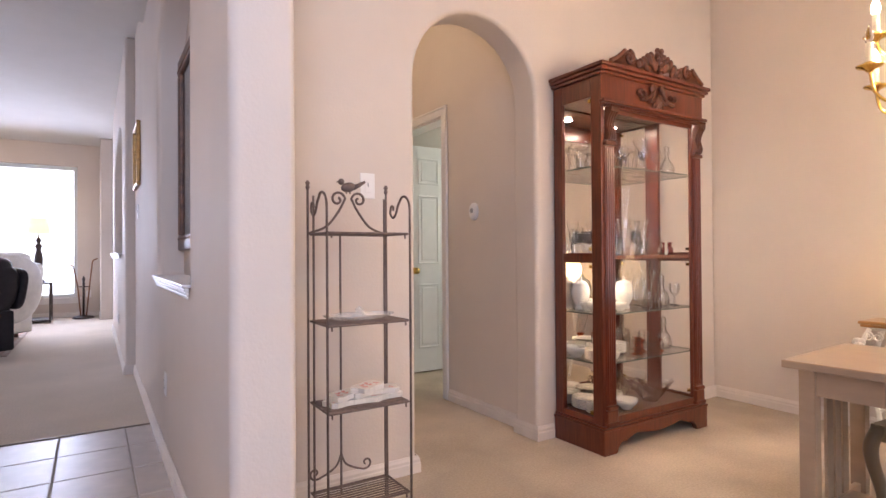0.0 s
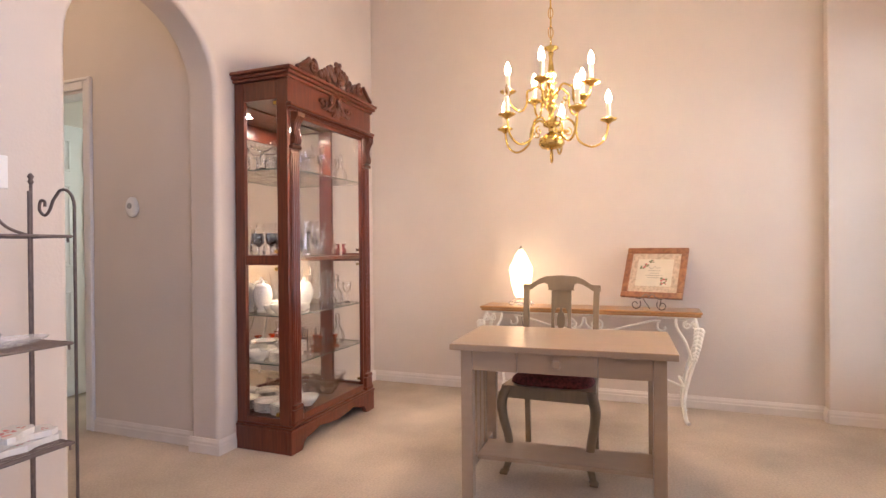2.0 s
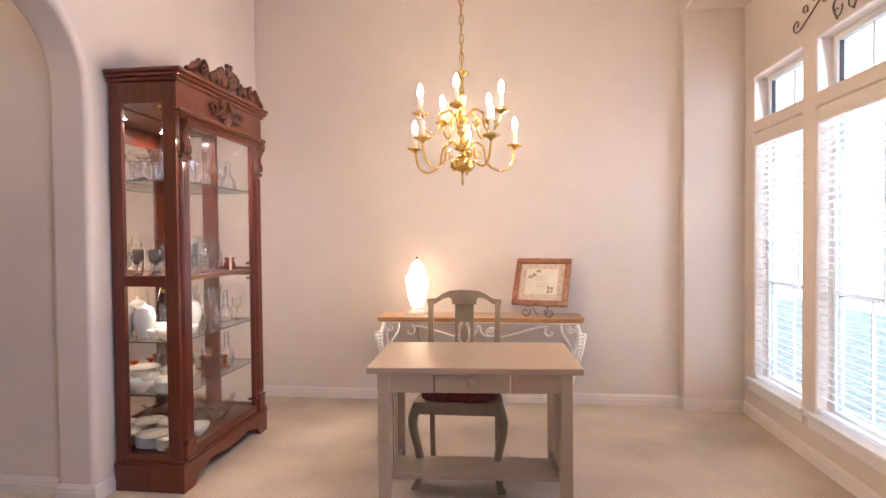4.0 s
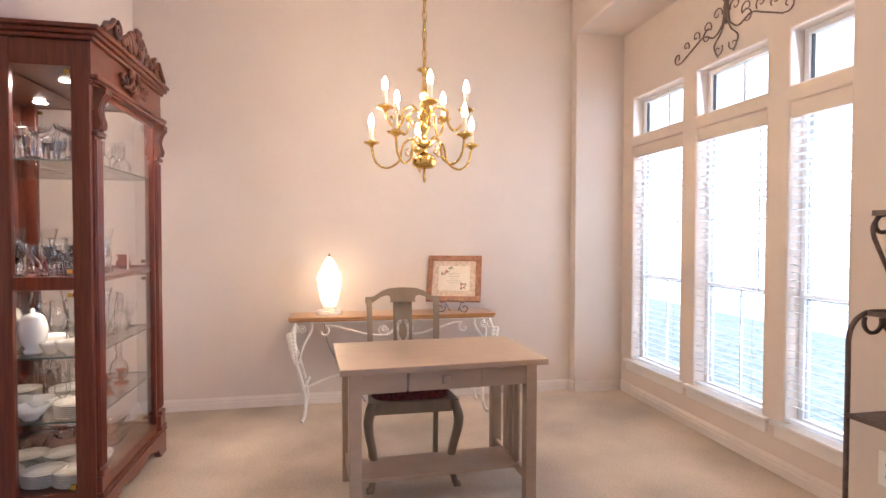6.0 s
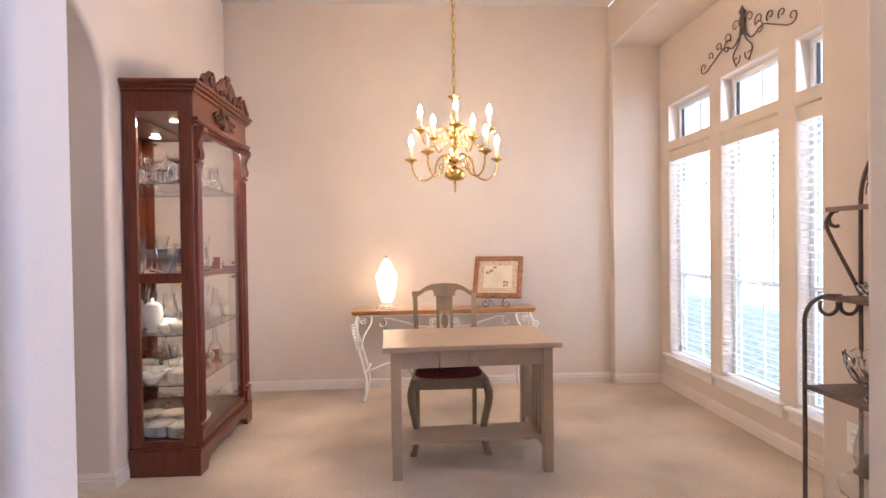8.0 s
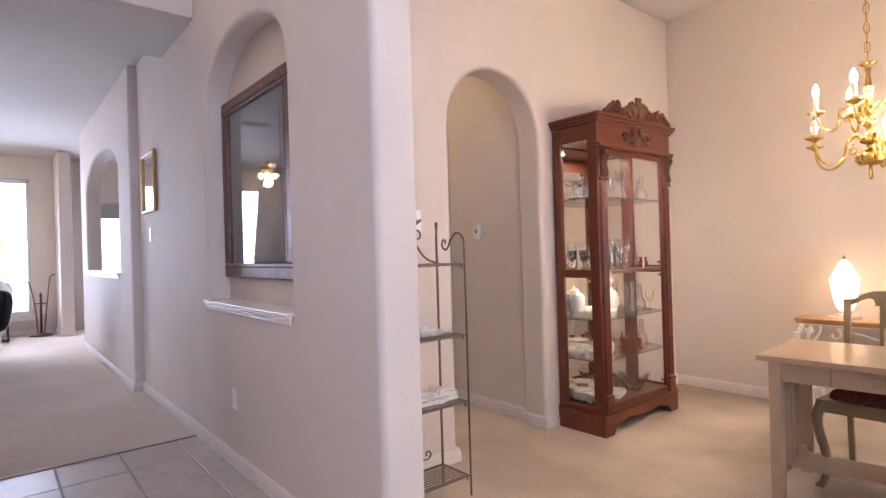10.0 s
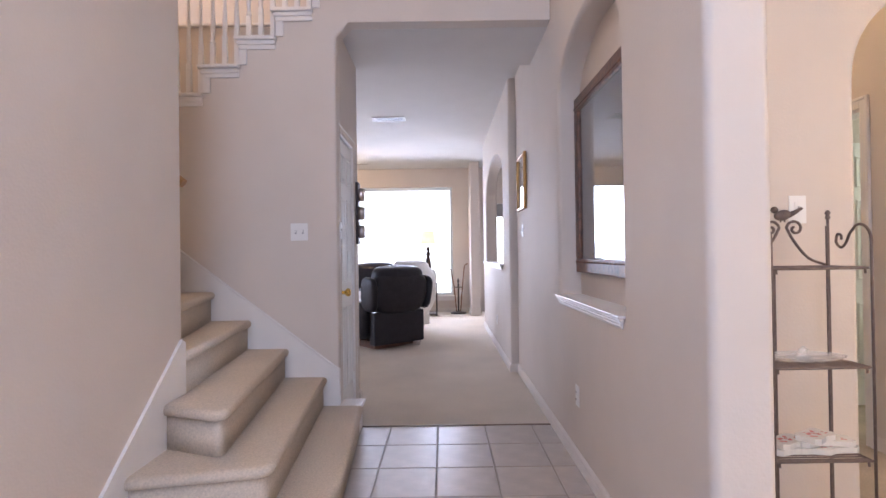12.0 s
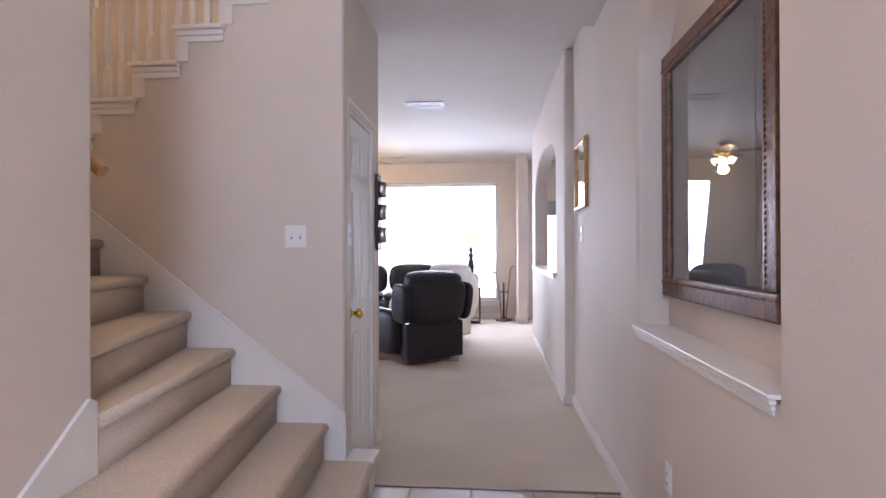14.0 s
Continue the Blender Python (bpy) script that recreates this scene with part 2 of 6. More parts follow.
# hall wall with its arched niche, open end at the dining room
NZ0, NZ1, NYA, NYB = 0.91, 2.06, 2.862, 4.10
niche = [(NYA, NZ0), (NYB, NZ0), (NYB, NZ1)] + arc((NYA + NYB) / 2, NZ1, (NYB - NYA) / 2, 0.38, 0, 180)[1:]
structure(rounded(mesh_ob("wall_hall", slab(rect(HS, ZD, 6.06, H_FOY), [niche], HT, along_y(HX)), M_WALL), 0.028), "warm beige hall wall with an arched niche", "wall")
structure(mesh_ob("wall_niche_back", box((HX + 0.1385, 2.99, 0.5), (HX + 0.32, 4.6, 3.0)), M_WALL), "beige back of the niche", "wall")
structure(mesh_ob("wall_niche_filler", box((HX + HT + 0.002, 2.60, 0.80), (HX + HT + 0.02, 2.985, 2.56)), M_WALL), "beige plaster behind the niche", "wall")
structure(rounded(mesh_ob("wall_column_south", box((0.88, SY - 0.1, ZD), (1.02, 0.27, H_FOY)), M_WALL), 0.028), "beige wall end beside the metal rack", "wall")

# arch wall of the dining room
AX0, AX1, AZ = 1.68, 2.485, 1.915
AR = (AX1 - AX0) / 2
arch = [(HX + HT + 0.003, ZD), (AX0, ZD), (AX0, AZ)] + arc((AX0 + AX1) / 2, AZ, AR, AR, 180, 0)[1:] + [(AX1, ZD), (EX, ZD), (EX, H_DIN), (HX + HT + 0.003, H_DIN)]
structure(rounded(mesh_ob("wall_arch", slab(arch, [], 0.20, along_x(NY)), M_WALL), 0.028), "warm beige wall with a round-headed arch", "wall")
structure(mesh_ob("wall_east", box((EX, -0.9, ZD), (EX + 0.15, 3.4, H_DIN)), M_WALL), "plain warm beige dining room wall", "wall")
structure(mesh_ob("wall_pier_east", box((4.185, BY - 0.02, ZD), (EX + 0.01, SY, H_BAY + 0.02), 0.008, 3), M_WALL), "beige pier beside the window bay", "wall")
structure(rounded(mesh_ob("wall_soffit", box((1.84, -0.84, H_BAY), (EX + 0.01, SY, H_DIN)), M_WALL), 0.015), "lowered beige soffit over the window bay", "wall")

# bay wall with three lower windows and three transoms
WX = [(3.43, 4.04), (2.70, 3.285), (1.97, 2.55)]
WZ = [(0.22, 1.885), (1.965, 2.255)]
holes = [rect(a, z0, b, z1) for a, b in WX for z0, z1 in WZ]
structure(rounded(mesh_ob("wall_bay", slab(rect(1.70, ZD, EX, H_BAY + 0.01), holes, -0.15, along_x(BY)), M_WALL), 0.012, 2), "beige window wall of the bay", "wall")
structure(rounded(mesh_ob("wall_south", slab([(-3.6, ZD), (-0.75, ZD), (-0.75, 2.1), (0.15, 2.1), (0.15, ZD), (1.84, ZD), (1.84, H_FOY), (-3.6, H_FOY)], [rect(-1.2, 2.9, 0.4, 4.3)], -0.57, along_x(SY)), M_WALL), 0.02), "beige front wall beside the bay", "wall")
structure(mesh_ob("door_1", box((-0.75, SY - 0.5, 0), (0.15, SY - 0.45, 2.1)), M_DOOR), "white painted front door", "door")
structure(mesh_ob("ceiling_dining", box((HX, SY, H_DIN), (EX + 0.15, 3.4, H_DIN + 0.1)), M_CEIL), "white textured dining room ceiling", "ceiling")
structure(mesh_ob("wall_over_dining", box((HX, SY, H_DIN + 0.1), (HX + HT, HS, H_FOY)), M_WALL), "beige upper foyer wall", "wall")
structure(mesh_ob("ceiling_foyer", box((-3.75, SY - 0.6, H_FOY), (HX + 0.2, 7.2, H_FOY + 0.1)), M_CEIL), "white high foyer ceiling", "ceiling")

# passage behind the arch, with an open doorway to a side room
PWX, H_PAS = 2.545, 3.06
DY0, DY1, DZ = 4.06, 4.86, 2.06
structure(rounded(mesh_ob("wall_passage", slab([(NY + 0.201, ZD), (DY0, ZD), (DY0, DZ), (DY1, DZ), (DY1, ZD), (5.2, ZD), (5.2, H_PAS), (NY + 0.201, H_PAS)], [], 0.125, along_y(PWX)), M_WALL), 0.012, 2), "beige passage wall with a cased doorway", "wall")
structure(mesh_ob("wall_side_room", box((PWX + 0.127, NY + 0.201, ZD), (4.4, 3.90, H_PAS)), M_WALL), "beige wall of the side room", "wall")
structure(mesh_ob("wall_passage_back", box((0.86, 4.92, ZD), (PWX - 0.001, 5.04, H_PAS)), M_WALL), "beige back wall of the passage", "wall")
structure(mesh_ob("wall_passage_left", box((1.0, NY + 0.201, ZD), (1.12, 4.92, H_PAS)), M_WALL), "beige side wall of the passage", "wall")
structure(mesh_ob("wall_passage_end", box((4.4, 3.0, ZD), (4.5, 5.3, H_PAS)), M_WALL), "beige end wall of the side room", "wall")
structure(mesh_ob("wall_passage_beyond", box((0.8, 5.2, ZD), (4.5, 5.3, H_PAS)), M_WALL), "wall closing the passage", "wall")
structure(mesh_ob("ceiling_passage", box((0.86, NY + 0.201, H_PAS), (4.5, 5.3, H_PAS + 0.1)), M_CEIL), "white passage ceiling", "ceiling")
cs = bmesh.new()
for (ya, za), (yb, zb) in (((DY0 - 0.062, ZD), (DY0, DZ + 0.062)), ((DY1, ZD), (DY1 + 0.055, DZ + 0.062)), ((DY0, DZ), (DY1, DZ + 0.062))):
    add_box(cs, (PWX - 0.016, ya, za), (PWX - 0.001, yb, zb), 0.004)
for (ya, za), (yb, zb) in (((DY0 - 0.070, ZD), (DY0 - 0.050, DZ + 0.070)), ((DY0 - 0.05, DZ + 0.050), (DY1 + 0.05, DZ + 0.070))):
    add_box(cs, (PWX - 0.024, ya, za), (PWX - 0.0015, yb, zb), 0.005)
add_box(cs, (PWX - 0.001, DY0 + 0.0005, ZD), (PWX + 0.126, DY0 + 0.018, DZ), 0.002)
add_box(cs, (PWX - 0.001, DY0 + 0.018, DZ - 0.018), (PWX + 0.126, DY1 - 0.018, DZ - 0.0005), 0.002)
add_box(cs, (PWX - 0.001, DY1 - 0.018, ZD), (PWX + 0.126, DY1 - 0.0005, DZ), 0.002)
structure(mesh_ob("trim_door_casing", cs, M_TRIM), "white moulded door casing in the passage", "trim")

# wall beside the stairs, with the clipped opening to the hall and a stepped top under the balusters
RUN, RISE = 0.2445, 0.186
UX, UZ = -0.705, 2.988             # top of the stepped edge
sw = [(-3.6, 0), (DX, 0), (DX, 2.63), (DX + 0.10, H_HALL), (HX, H_HALL), (HX, H_FOY), (UX, H_FOY), (UX, UZ)]
xt, zt = UX, UZ
for i in range(9):
    xt -= RUN
    sw.append((xt, zt))
    zt -= RISE
    sw.append((xt, zt))
sw.append((-3.6, zt))
structure(rounded(mesh_ob("wall_stairs", slab(sw, [], 0.12, along_x(SWY)), M_WALL), 0.015), "beige wall beside the stairs with a clipped opening", "wall")
structure(rounded(mesh_ob("wall_stair_foot", box((-3.6, SY - 0.2, 0), (LX, LY, H_FOY)), M_WALL), 0.02), "beige wall at the foot of the stairs", "wall")
structure(mesh_ob("wall_stair_west", box((-3.75, 3.0, 0), (-3.6, 7.0, H_FOY)), M_WALL), "beige wall at the stair landing", "wall")
structure(mesh_ob("wall_upper_flight", box((-3.6, 5.01, 0), (DX - 0.143, 5.13, 3.03)), M_WALL), "beige half wall behind the upper flight", "wall")
structure(mesh_ob("trim_half_wall_cap", box((-3.6, 4.985, 3.031), (DX - 0.143, 5.155, 3.055), 0.006), M_TRIM), "white cap on the half wall", "trim")
structure(mesh_ob("wall_loft_back", box((-3.75, 7.0, 3.03), (0.5, 7.12, H_FOY)), M_WALL), "beige wall of the loft", "wall")
structure(mesh_ob("wall_loft_side", box((DX - 0.142, 5.131, H_FAM + 0.101), (DX - 0.03, 7.0, H_FOY)), M_WALL), "beige side wall of the loft", "wall")
structure(mesh_ob("wall_upper_hall", box((DX - 0.14, 5.01, H_HALL + 0.1), (HX + HT, 5.13, H_FOY)), M_WALL), "beige wall above the hall", "wall")
structure(mesh_ob("ceiling_hall", box((DX - 0.14, SWY + 0.12, H_HALL), (HX, 5.13, H_HALL + 0.1)), M_CEIL), "white textured hall ceiling", "ceiling")
structure(mesh_ob("ceiling_family", box((-6.2, 5.13, H_FAM), (4.35, 13.2, H_FAM + 0.1)), M_CEIL), "white textured family room ceiling", "ceiling")
structure(rounded(mesh_ob("wall_closet", slab([(SWY + 0.121, 0), (4.39, 0), (4.39, 2.03), (4.97, 2.03), (4.97, 0), (5.13, 0), (5.13, H_HALL), (SWY + 0.121, H_HALL)], [], -0.14, along_y(DX)), M_WALL), 0.02), "beige closet wall along the hall", "wall")
structure(mesh_ob("wall_closet_back", box((-6.2, 5.01, 0), (-3.75, 5.13, H_FAM)), M_WALL), "beige wall of the family room", "wall")
opening = [(6.64, 1.05), (9.0, 1.05), (9.0, 2.02)] + arc(7.82, 2.02, 1.18, 0.40, 0, 180)[1:]
structure(rounded(mesh_ob("wall_passthrough", slab(rect(6.06, 0, 9.5, H_FAM), [opening], 0.17, along_y(PX)), M_WALL), 0.028), "beige half wall with an arched opening and ledge", "wall")
structure(rounded(mesh_ob("wall_family_window", slab(rect(-6.2, 0, 4.3, H_FAM), [rect(-2.3, 0.33, 0.10, 2.55), rect(0.85, 0.93, 2.3, 2.2)], 0.14, along_x(FY)), M_WALL), 0.012, 2), "beige family room wall with a large window", "wall")
structure(rounded(mesh_ob("wall_family_return", box((0.425, 11.0, 0), (0.60, FY, H_FAM)), M_WALL), 0.02), "beige return wall beside the window", "wall")
structure(mesh_ob("wall_family_west", box((-6.2, 5.0, 0), (-6.05, 13.2, H_FAM)), M_WALL), "beige far side wall of the family room", "wall")
structure(mesh_ob("wall_kitchen_east", slab(rect(5.0, 0, 13.2, H_FAM), [], 0.12, along_y(4.2)), M_WALL), "beige kitchen wall", "wall")
structure(mesh_ob("wall_kitchen_south", box((HX + HT, 5.9, 0), (4.2, 6.04, H_FAM)), M_WALL), "beige kitchen partition", "wall")

# skirting boards
baseboard([(4.185, SY), (4.185, BY + 0.001)], flip=True, z=ZD)
baseboard([(EX, NY), (EX, SY), (4.185, SY)], flip=True, z=ZD)
baseboard([(4.185, BY), (1.84, BY), (1.84, SY), (1.02, SY), (1.02, 0.27), (0.88, 0.27), (0.88, SY)], flip=True, z=ZD)
baseboard([(AX1, NY + 0.20), (AX1, NY), (EX, NY)], flip=True, z=ZD)
baseboard([(PWX, DY0 - 0.072), (PWX, NY + 0.20), (AX1, NY + 0.20)], flip=True, z=ZD)
baseboard([(AX0, NY + 0.20), (AX0, NY), (HX + HT, NY), (HX + HT, HS), (HX, HS)], z=ZD)
baseboard([(HX, HS), (HX, 6.06), (PX, 6.06), (PX, 9.5)])
baseboard([(-2.4, FY), (0.425, FY), (0.425, 11.0)], flip=True)
baseboard([(DX, 5.045), (DX, 5.13), (DX - 0.3, 5.13)], flip=True)

# tiled foyer floor: a grout bed under single tiles
TP = 0.366
foyer = structure(mesh_ob("floor_foyer", slab(rect(-3.6, SY - 0.6, HX + 0.05, 4.40), [], -0.1, lambda u, v, w: (u, v, w - 0.004)), M_GROUT), "glazed beige ceramic tiles with grey-brown grout", "floor")
tile_bm = box((0, 0, -0.008), (0.312, TP - 0.008, 0.0), 0.003, 1)
tile_me = None
for ix in range(-2, 4):
    for iy in range(-14, 1):
        x0, y0 = -0.473 + ix * 0.32 + 0.004, 4.39 - TP + iy * TP + 0.004
        if y0 < SY:
            continue
        if tile_me is None:
            t_ob = part("tile", tile_bm, M_TILE, foyer)
            tile_me = t_ob.data
        else:
            t_ob = new("tile", tile_me)
            t_ob.parent = foyer
        t_ob.location = (x0, y0, 0.0)
structure(mesh_ob("trim_carpet", box((DX, 4.385, -0.002), (HX, 4.402, 0.006), 0.003), material("transition_strip", (0.16, 0.11, 0.07), 0.4)), "thin brown strip between tiles and carpet", "trim")

# ---- things: materials ----
M_CHERRY = material("cherry_wood", (0.165, 0.034, 0.013), 0.30, vary=0.2, scale=9, stretch=(9, 9, 0.6), dark=(0.085, 0.016, 0.007), bump=0.08, bump_scale=40, coat=0.25)
M_CARVED = material("dark_carved_wood", (0.15, 0.042, 0.017), 0.35, vary=0.3, scale=14, dark=(0.06, 0.017, 0.008), bump=0.3, bump_scale=60, coat=0.15)
M_TAUPE = material("taupe_painted_wood", (0.43, 0.315, 0.215), 0.34, vary=0.05, scale=6, stretch=(4, 0.9, 4), bump=0.10, bump_scale=60, stain=0.06)
M_TAUPE_D = material("olive_painted_wood", (0.235, 0.18, 0.115), 0.42, vary=0.12, scale=6, stretch=(4, 4, 0.8), bump=0.06, bump_scale=50)
M_OAK = material("oak_top", (0.50, 0.27, 0.10), 0.28, vary=0.2, scale=5, stretch=(8, 0.6, 8), dark=(0.36, 0.17, 0.055), coat=0.3)
M_IRONW = material("white_painted_iron", (0.76, 0.72, 0.64), 0.5, vary=0.05, scale=30, bump=0.15)
M_IRON = material("bronze_brown_iron", (0.15, 0.108, 0.092), 0.5, metal=0.3, vary=0.25, scale=40, bump=0.2, bump_scale=120)
M_BRASS = material("polished_brass", (0.66, 0.46, 0.13), 0.09, metal=1.0, vary=0.05, scale=12)
M_GLASSWARE = glass("clear_glassware", (0.99, 0.99, 0.985), ior=1.45)
M_PRESSED = glass("pressed_glass", (0.98, 0.98, 0.97), ior=1.5, thin=True, frost=0.22)
M_THINGLASS = glass("thin_blown_glass", (0.97, 0.97, 0.96), ior=1.6, thin=True, frost=0.05)
M_ORANGE = glass("orange_glass", (0.93, 0.48, 0.25), ior=1.7, thin=True)
M_PINK = glass("pink_glass", (0.85, 0.45, 0.48), ior=1.7, thin=True)
M_SHELFGLASS = glass("shelf_glass", (0.97, 0.985, 0.975), thin=True, ior=1.2)
M_GLASSEDGE = material("green_glass_edge", (0.10, 0.13, 0.11), 0.2)
M_CABGLASS = glass("cabinet_glass", (0.985, 0.985, 0.98), thin=True, ior=1.25)
M_CHINA = material("glazed_china", (0.80, 0.76, 0.66), 0.15, vary=0.03, scale=20, coat=0.4)
M_CUSHION = material("burgundy_woven_seat", (0.24, 0.05, 0.05), 0.9, vary=0.4, scale=70, dark=(0.06, 0.018, 0.014), bump=0.6, bump_scale=180)
M_MIRROR = material("mirror_back", (0.86, 0.84, 0.80), 0.01, metal=1.0, vary=0.0)
M_BULB = material("lit_bulb", (1.0, 0.76, 0.46), 0.3, emit=40)
M_BULB_OFF = glass("unlit_bulb", (1.0, 0.95, 0.88), 0.15, 1.3)
M_CANDLE = material("ivory_candle_sleeve", (0.82, 0.74, 0.58), 0.5, vary=0.03)
M_LAMPGLOW = material("glowing_crystal_shade", (1.0, 0.76, 0.44), 0.2, emit=3.4)
M_PUCK = material("cabinet_bulb", (1.0, 0.85, 0.62), 0.3, emit=4)
M_PAPER = material("cream_print_paper", (0.70, 0.63, 0.52), 0.7, vary=0.05, scale=12)
M_MAT = material("mottled_mat_board", (0.56, 0.44, 0.33), 0.8, vary=0.25, scale=50)
M_FRAMEWOOD = material("burled_brown_frame", (0.36, 0.15, 0.06), 0.35, vary=0.4, scale=45, dark=(0.17, 0.055, 0.022), bump=0.4, bump_scale=80)
M_INK = material("grey_ink", (0.15, 0.13, 0.12), 0.7)
M_PALEINK = material("faded_ink", (0.40, 0.35, 0.30), 0.7)
M_ROSE = material("printed_rose", (0.48, 0.13, 0.12), 0.7, vary=0.3, scale=60)
M_LEAF = material("printed_leaf", (0.20, 0.22, 0.12), 0.7, vary=0.3, scale=60)
M_CERAMIC = material("glazed_white_plaque", (0.74, 0.70, 0.63), 0.25, vary=0.08, scale=25, coat=0.3)
M_SLAT = material("white_blind_slat", (0.82, 0.82, 0.81), 0.45, vary=0.02)
nt = M_SLAT.node_tree
trl, mixs = nt.nodes.new("ShaderNodeBsdfTranslucent"), nt.nodes.new("ShaderNodeMixShader")
trl.inputs[0].default_value = (0.9, 0.92, 0.93, 1)
mixs.inputs[0].default_value = 0.48
nt.links.new(nt.nodes["Principled BSDF"].outputs[0], mixs.inputs[1])
nt.links.new(trl.outputs[0], mixs.inputs[2])
nt.links.new(mixs.outputs[0], nt.nodes["Material Output"].inputs[0])
M_VINYL = material("white_vinyl_frame", (0.78, 0.78, 0.77), 0.4, vary=0.02)


def move(pts, m):
    return [m @ Vector(p) for p in pts]


def finish(root, m):
    root.matrix_world = m
    return root


# ---- dining room: curio cabinet, local x along its front, y to its back ----
def curio_cabinet():
    W, D, H = 0.93, 0.36, 2.06 - ZD
    root = thing("curio_cabinet", "tall carved cherry wood curio cabinet with glass sides, full of crystal", "cabinet")
    fx0, fx1 = 0.025, W - 0.025
    # plinth with shaped apron
    ap = [(0, 0), (0.10, 0), (0.115, 0.03), (0.14, 0.055), (0.19, 0.06), (0.27, 0.085), (0.36, 0.07), (W / 2, 0.06), (W - 0.36, 0.07), (W - 0.27, 0.085), (W - 0.19, 0.06), (W - 0.14, 0.055), (W - 0.115, 0.03), (W - 0.10, 0), (W, 0), (W, 0.125), (0, 0.125)]
    part("plinth_front", slab(ap, [], 0.03, lambda u, v, w: (u, w - 0.012, v)), M_CHERRY, root)
    for x in (0.0, W - 0.025):
        part("plinth_side", box((x, 0.0182, 0), (x + 0.025, D, 0.125), 0.003), M_CHERRY, root)
    bm = box((-0.006, -0.018, 0.125), (W + 0.006, D, 0.140), 0.004)
    add_box(bm, (0.004, -0.008, 0.140), (W - 0.004, D, 0.152), 0.004)
    part("plinth_moulding", bm, M_CHERRY, root)
    part("bottom_board", box((0.03, 0.02, 0.152), (W - 0.03, D - 0.02, 0.17)), M_CARVED, root)
    # corner posts and side frames
    z0, z1 = 0.152, 2.04
    for x in (0.012, W - 0.012 - 0.028):
        part("corner_post", box((x, 0.004, z0), (x + 0.028, 0.075, z1), 0.004), M_CHERRY, root)
        part("back_post", box((x, D - 0.065, z0), (x + 0.028, D - 0.004, z1), 0.004), M_CHERRY, root)
        for za, zb in ((z0, 0.185), (1.025, 1.08), (1.935, z1)):
            part("side_rail", box((x + 0.002, 0.075, za), (x + 0.026, D - 0.065, zb), 0.003), M_CHERRY, root)
        for za, zb in ((0.185, 1.025), (1.08, 1.935)):
            part("side_pane", box((x + 0.012, 0.075, za), (x + 0.016, D - 0.065, zb)), M_CABGLASS, root, "clear side glass").visible_shadow = False
            for zc in (za + 0.012, zb - 0.03):
                part("clip", box((x + 0.004, 0.078, zc), (x + 0.024, 0.10, zc + 0.018), 0.002), M_BRASS, root, "small brass glass clip")
    # front pilasters: reeded shafts, corbels, plinth blocks
    for cx in (0.068, W - 0.068):
        bm = box((cx - 0.034, -0.004, 0.26), (cx + 0.034, 0.018, 1.66), 0.003)
        for k in range(4):
            add_tube(bm, [(cx - 0.024 + 0.016 * k, -0.006, 0.275), (cx - 0.024 + 0.016 * k, -0.006, 1.645)], 0.0068, 8)
        part("pilaster", bm, M_CHERRY, root)
        bm = box((cx - 0.042, -0.016, 0.152), (cx + 0.042, 0.02, 0.235), 0.006)
        add_box(bm, (cx - 0.047, -0.022, 0.152), (cx + 0.047, 0.02, 0.172), 0.004)
        add_box(bm, (cx - 0.039, -0.022, 0.235), (cx + 0.039, 0.02, 0.26), 0.009, 3)
        part("pilaster_base", bm, M_CHERRY, root)
        bm = box((cx - 0.043, -0.020, 1.66), (cx + 0.043, 0.02, 1.682), 0.006)
        prof = [(0.0, 1.682), (-0.022, 1.69), (-0.028, 1.715), (-0.020, 1.745), (-0.016, 1.775), (-0.028, 1.81), (-0.046, 1.835), (-0.048, 1.858), (0.0, 1.862)]
        b2 = slab([(v, w) for v, w in prof], [], 0.06, lambda u, v, w: (cx - 0.03 + w, u, v))
        me = bpy.data.meshes.new("tmp")
        b2.to_mesh(me)
        b2.free()
        bm.from_mesh(me)
        for k in range(3):
            x = cx - 0.018 + 0.018 * k
            add_tube(bm, smooth_line([(x, -0.022, 1.69), (x, -0.029, 1.715), (x, -0.020, 1.745), (x, -0.018, 1.775), (x, -0.030, 1.81), (x, -0.048, 1.836)], 4), 0.006, 8)
        part("corbel", bm, M_CARVED, root)
    for x0 in (0.102, W - 0.102 - 0.016):
        part("front_stile", box((x0, 0.004, 0.19), (x0 + 0.016, 0.022, 1.84), 0.003), M_CHERRY, root)
    part("bottom_rail", box((0.040, 0.004, 0.152), (W - 0.040, 0.022, 0.19), 0.003), M_CHERRY, root)
    part("front_pane", box((0.118, 0.012, 0.19), (W - 0.118, 0.016, 1.84)), M_CABGLASS, root, "clear front glass").visible_shadow = False
    # entablature
    bm = box((0.0, -0.012, 1.862), (W, 0.003, 1.885), 0.005)
    add_box(bm, (-0.006, -0.034, 1.885), (W + 0.006, 0.003, 1.905), 0.006)
    for k in range(46):
        x = 0.0 + (W - 0.0) * (k + 0.5) / 46
        add_box(bm, (x - 0.006, -0.030, 1.869), (x + 0.006, -0.010, 1.883), 0.003, 1)
    part("lower_moulding", bm, M_CHERRY, root)
    part("frieze", box((0.006, -0.004, 1.905), (W - 0.006, 0.0035, 2.04), 0.001), M_CHERRY, root)
    bm = box((-0.006, -0.018, 2.04), (W + 0.006, D, 2.058), 0.005)
    add_box(bm, (-0.020, -0.034, 2.058), (W + 0.020, D, 2.078), 0.007)
    add_box(bm, (-0.028, -0.044, 2.078), (W + 0.028, D, 2.098), 0.005)
    part("cornice", bm, M_CHERRY, root)
    # carved crest: two scrolled wings, a central cluster and a pendant over the frieze
    bm = bmesh.new()
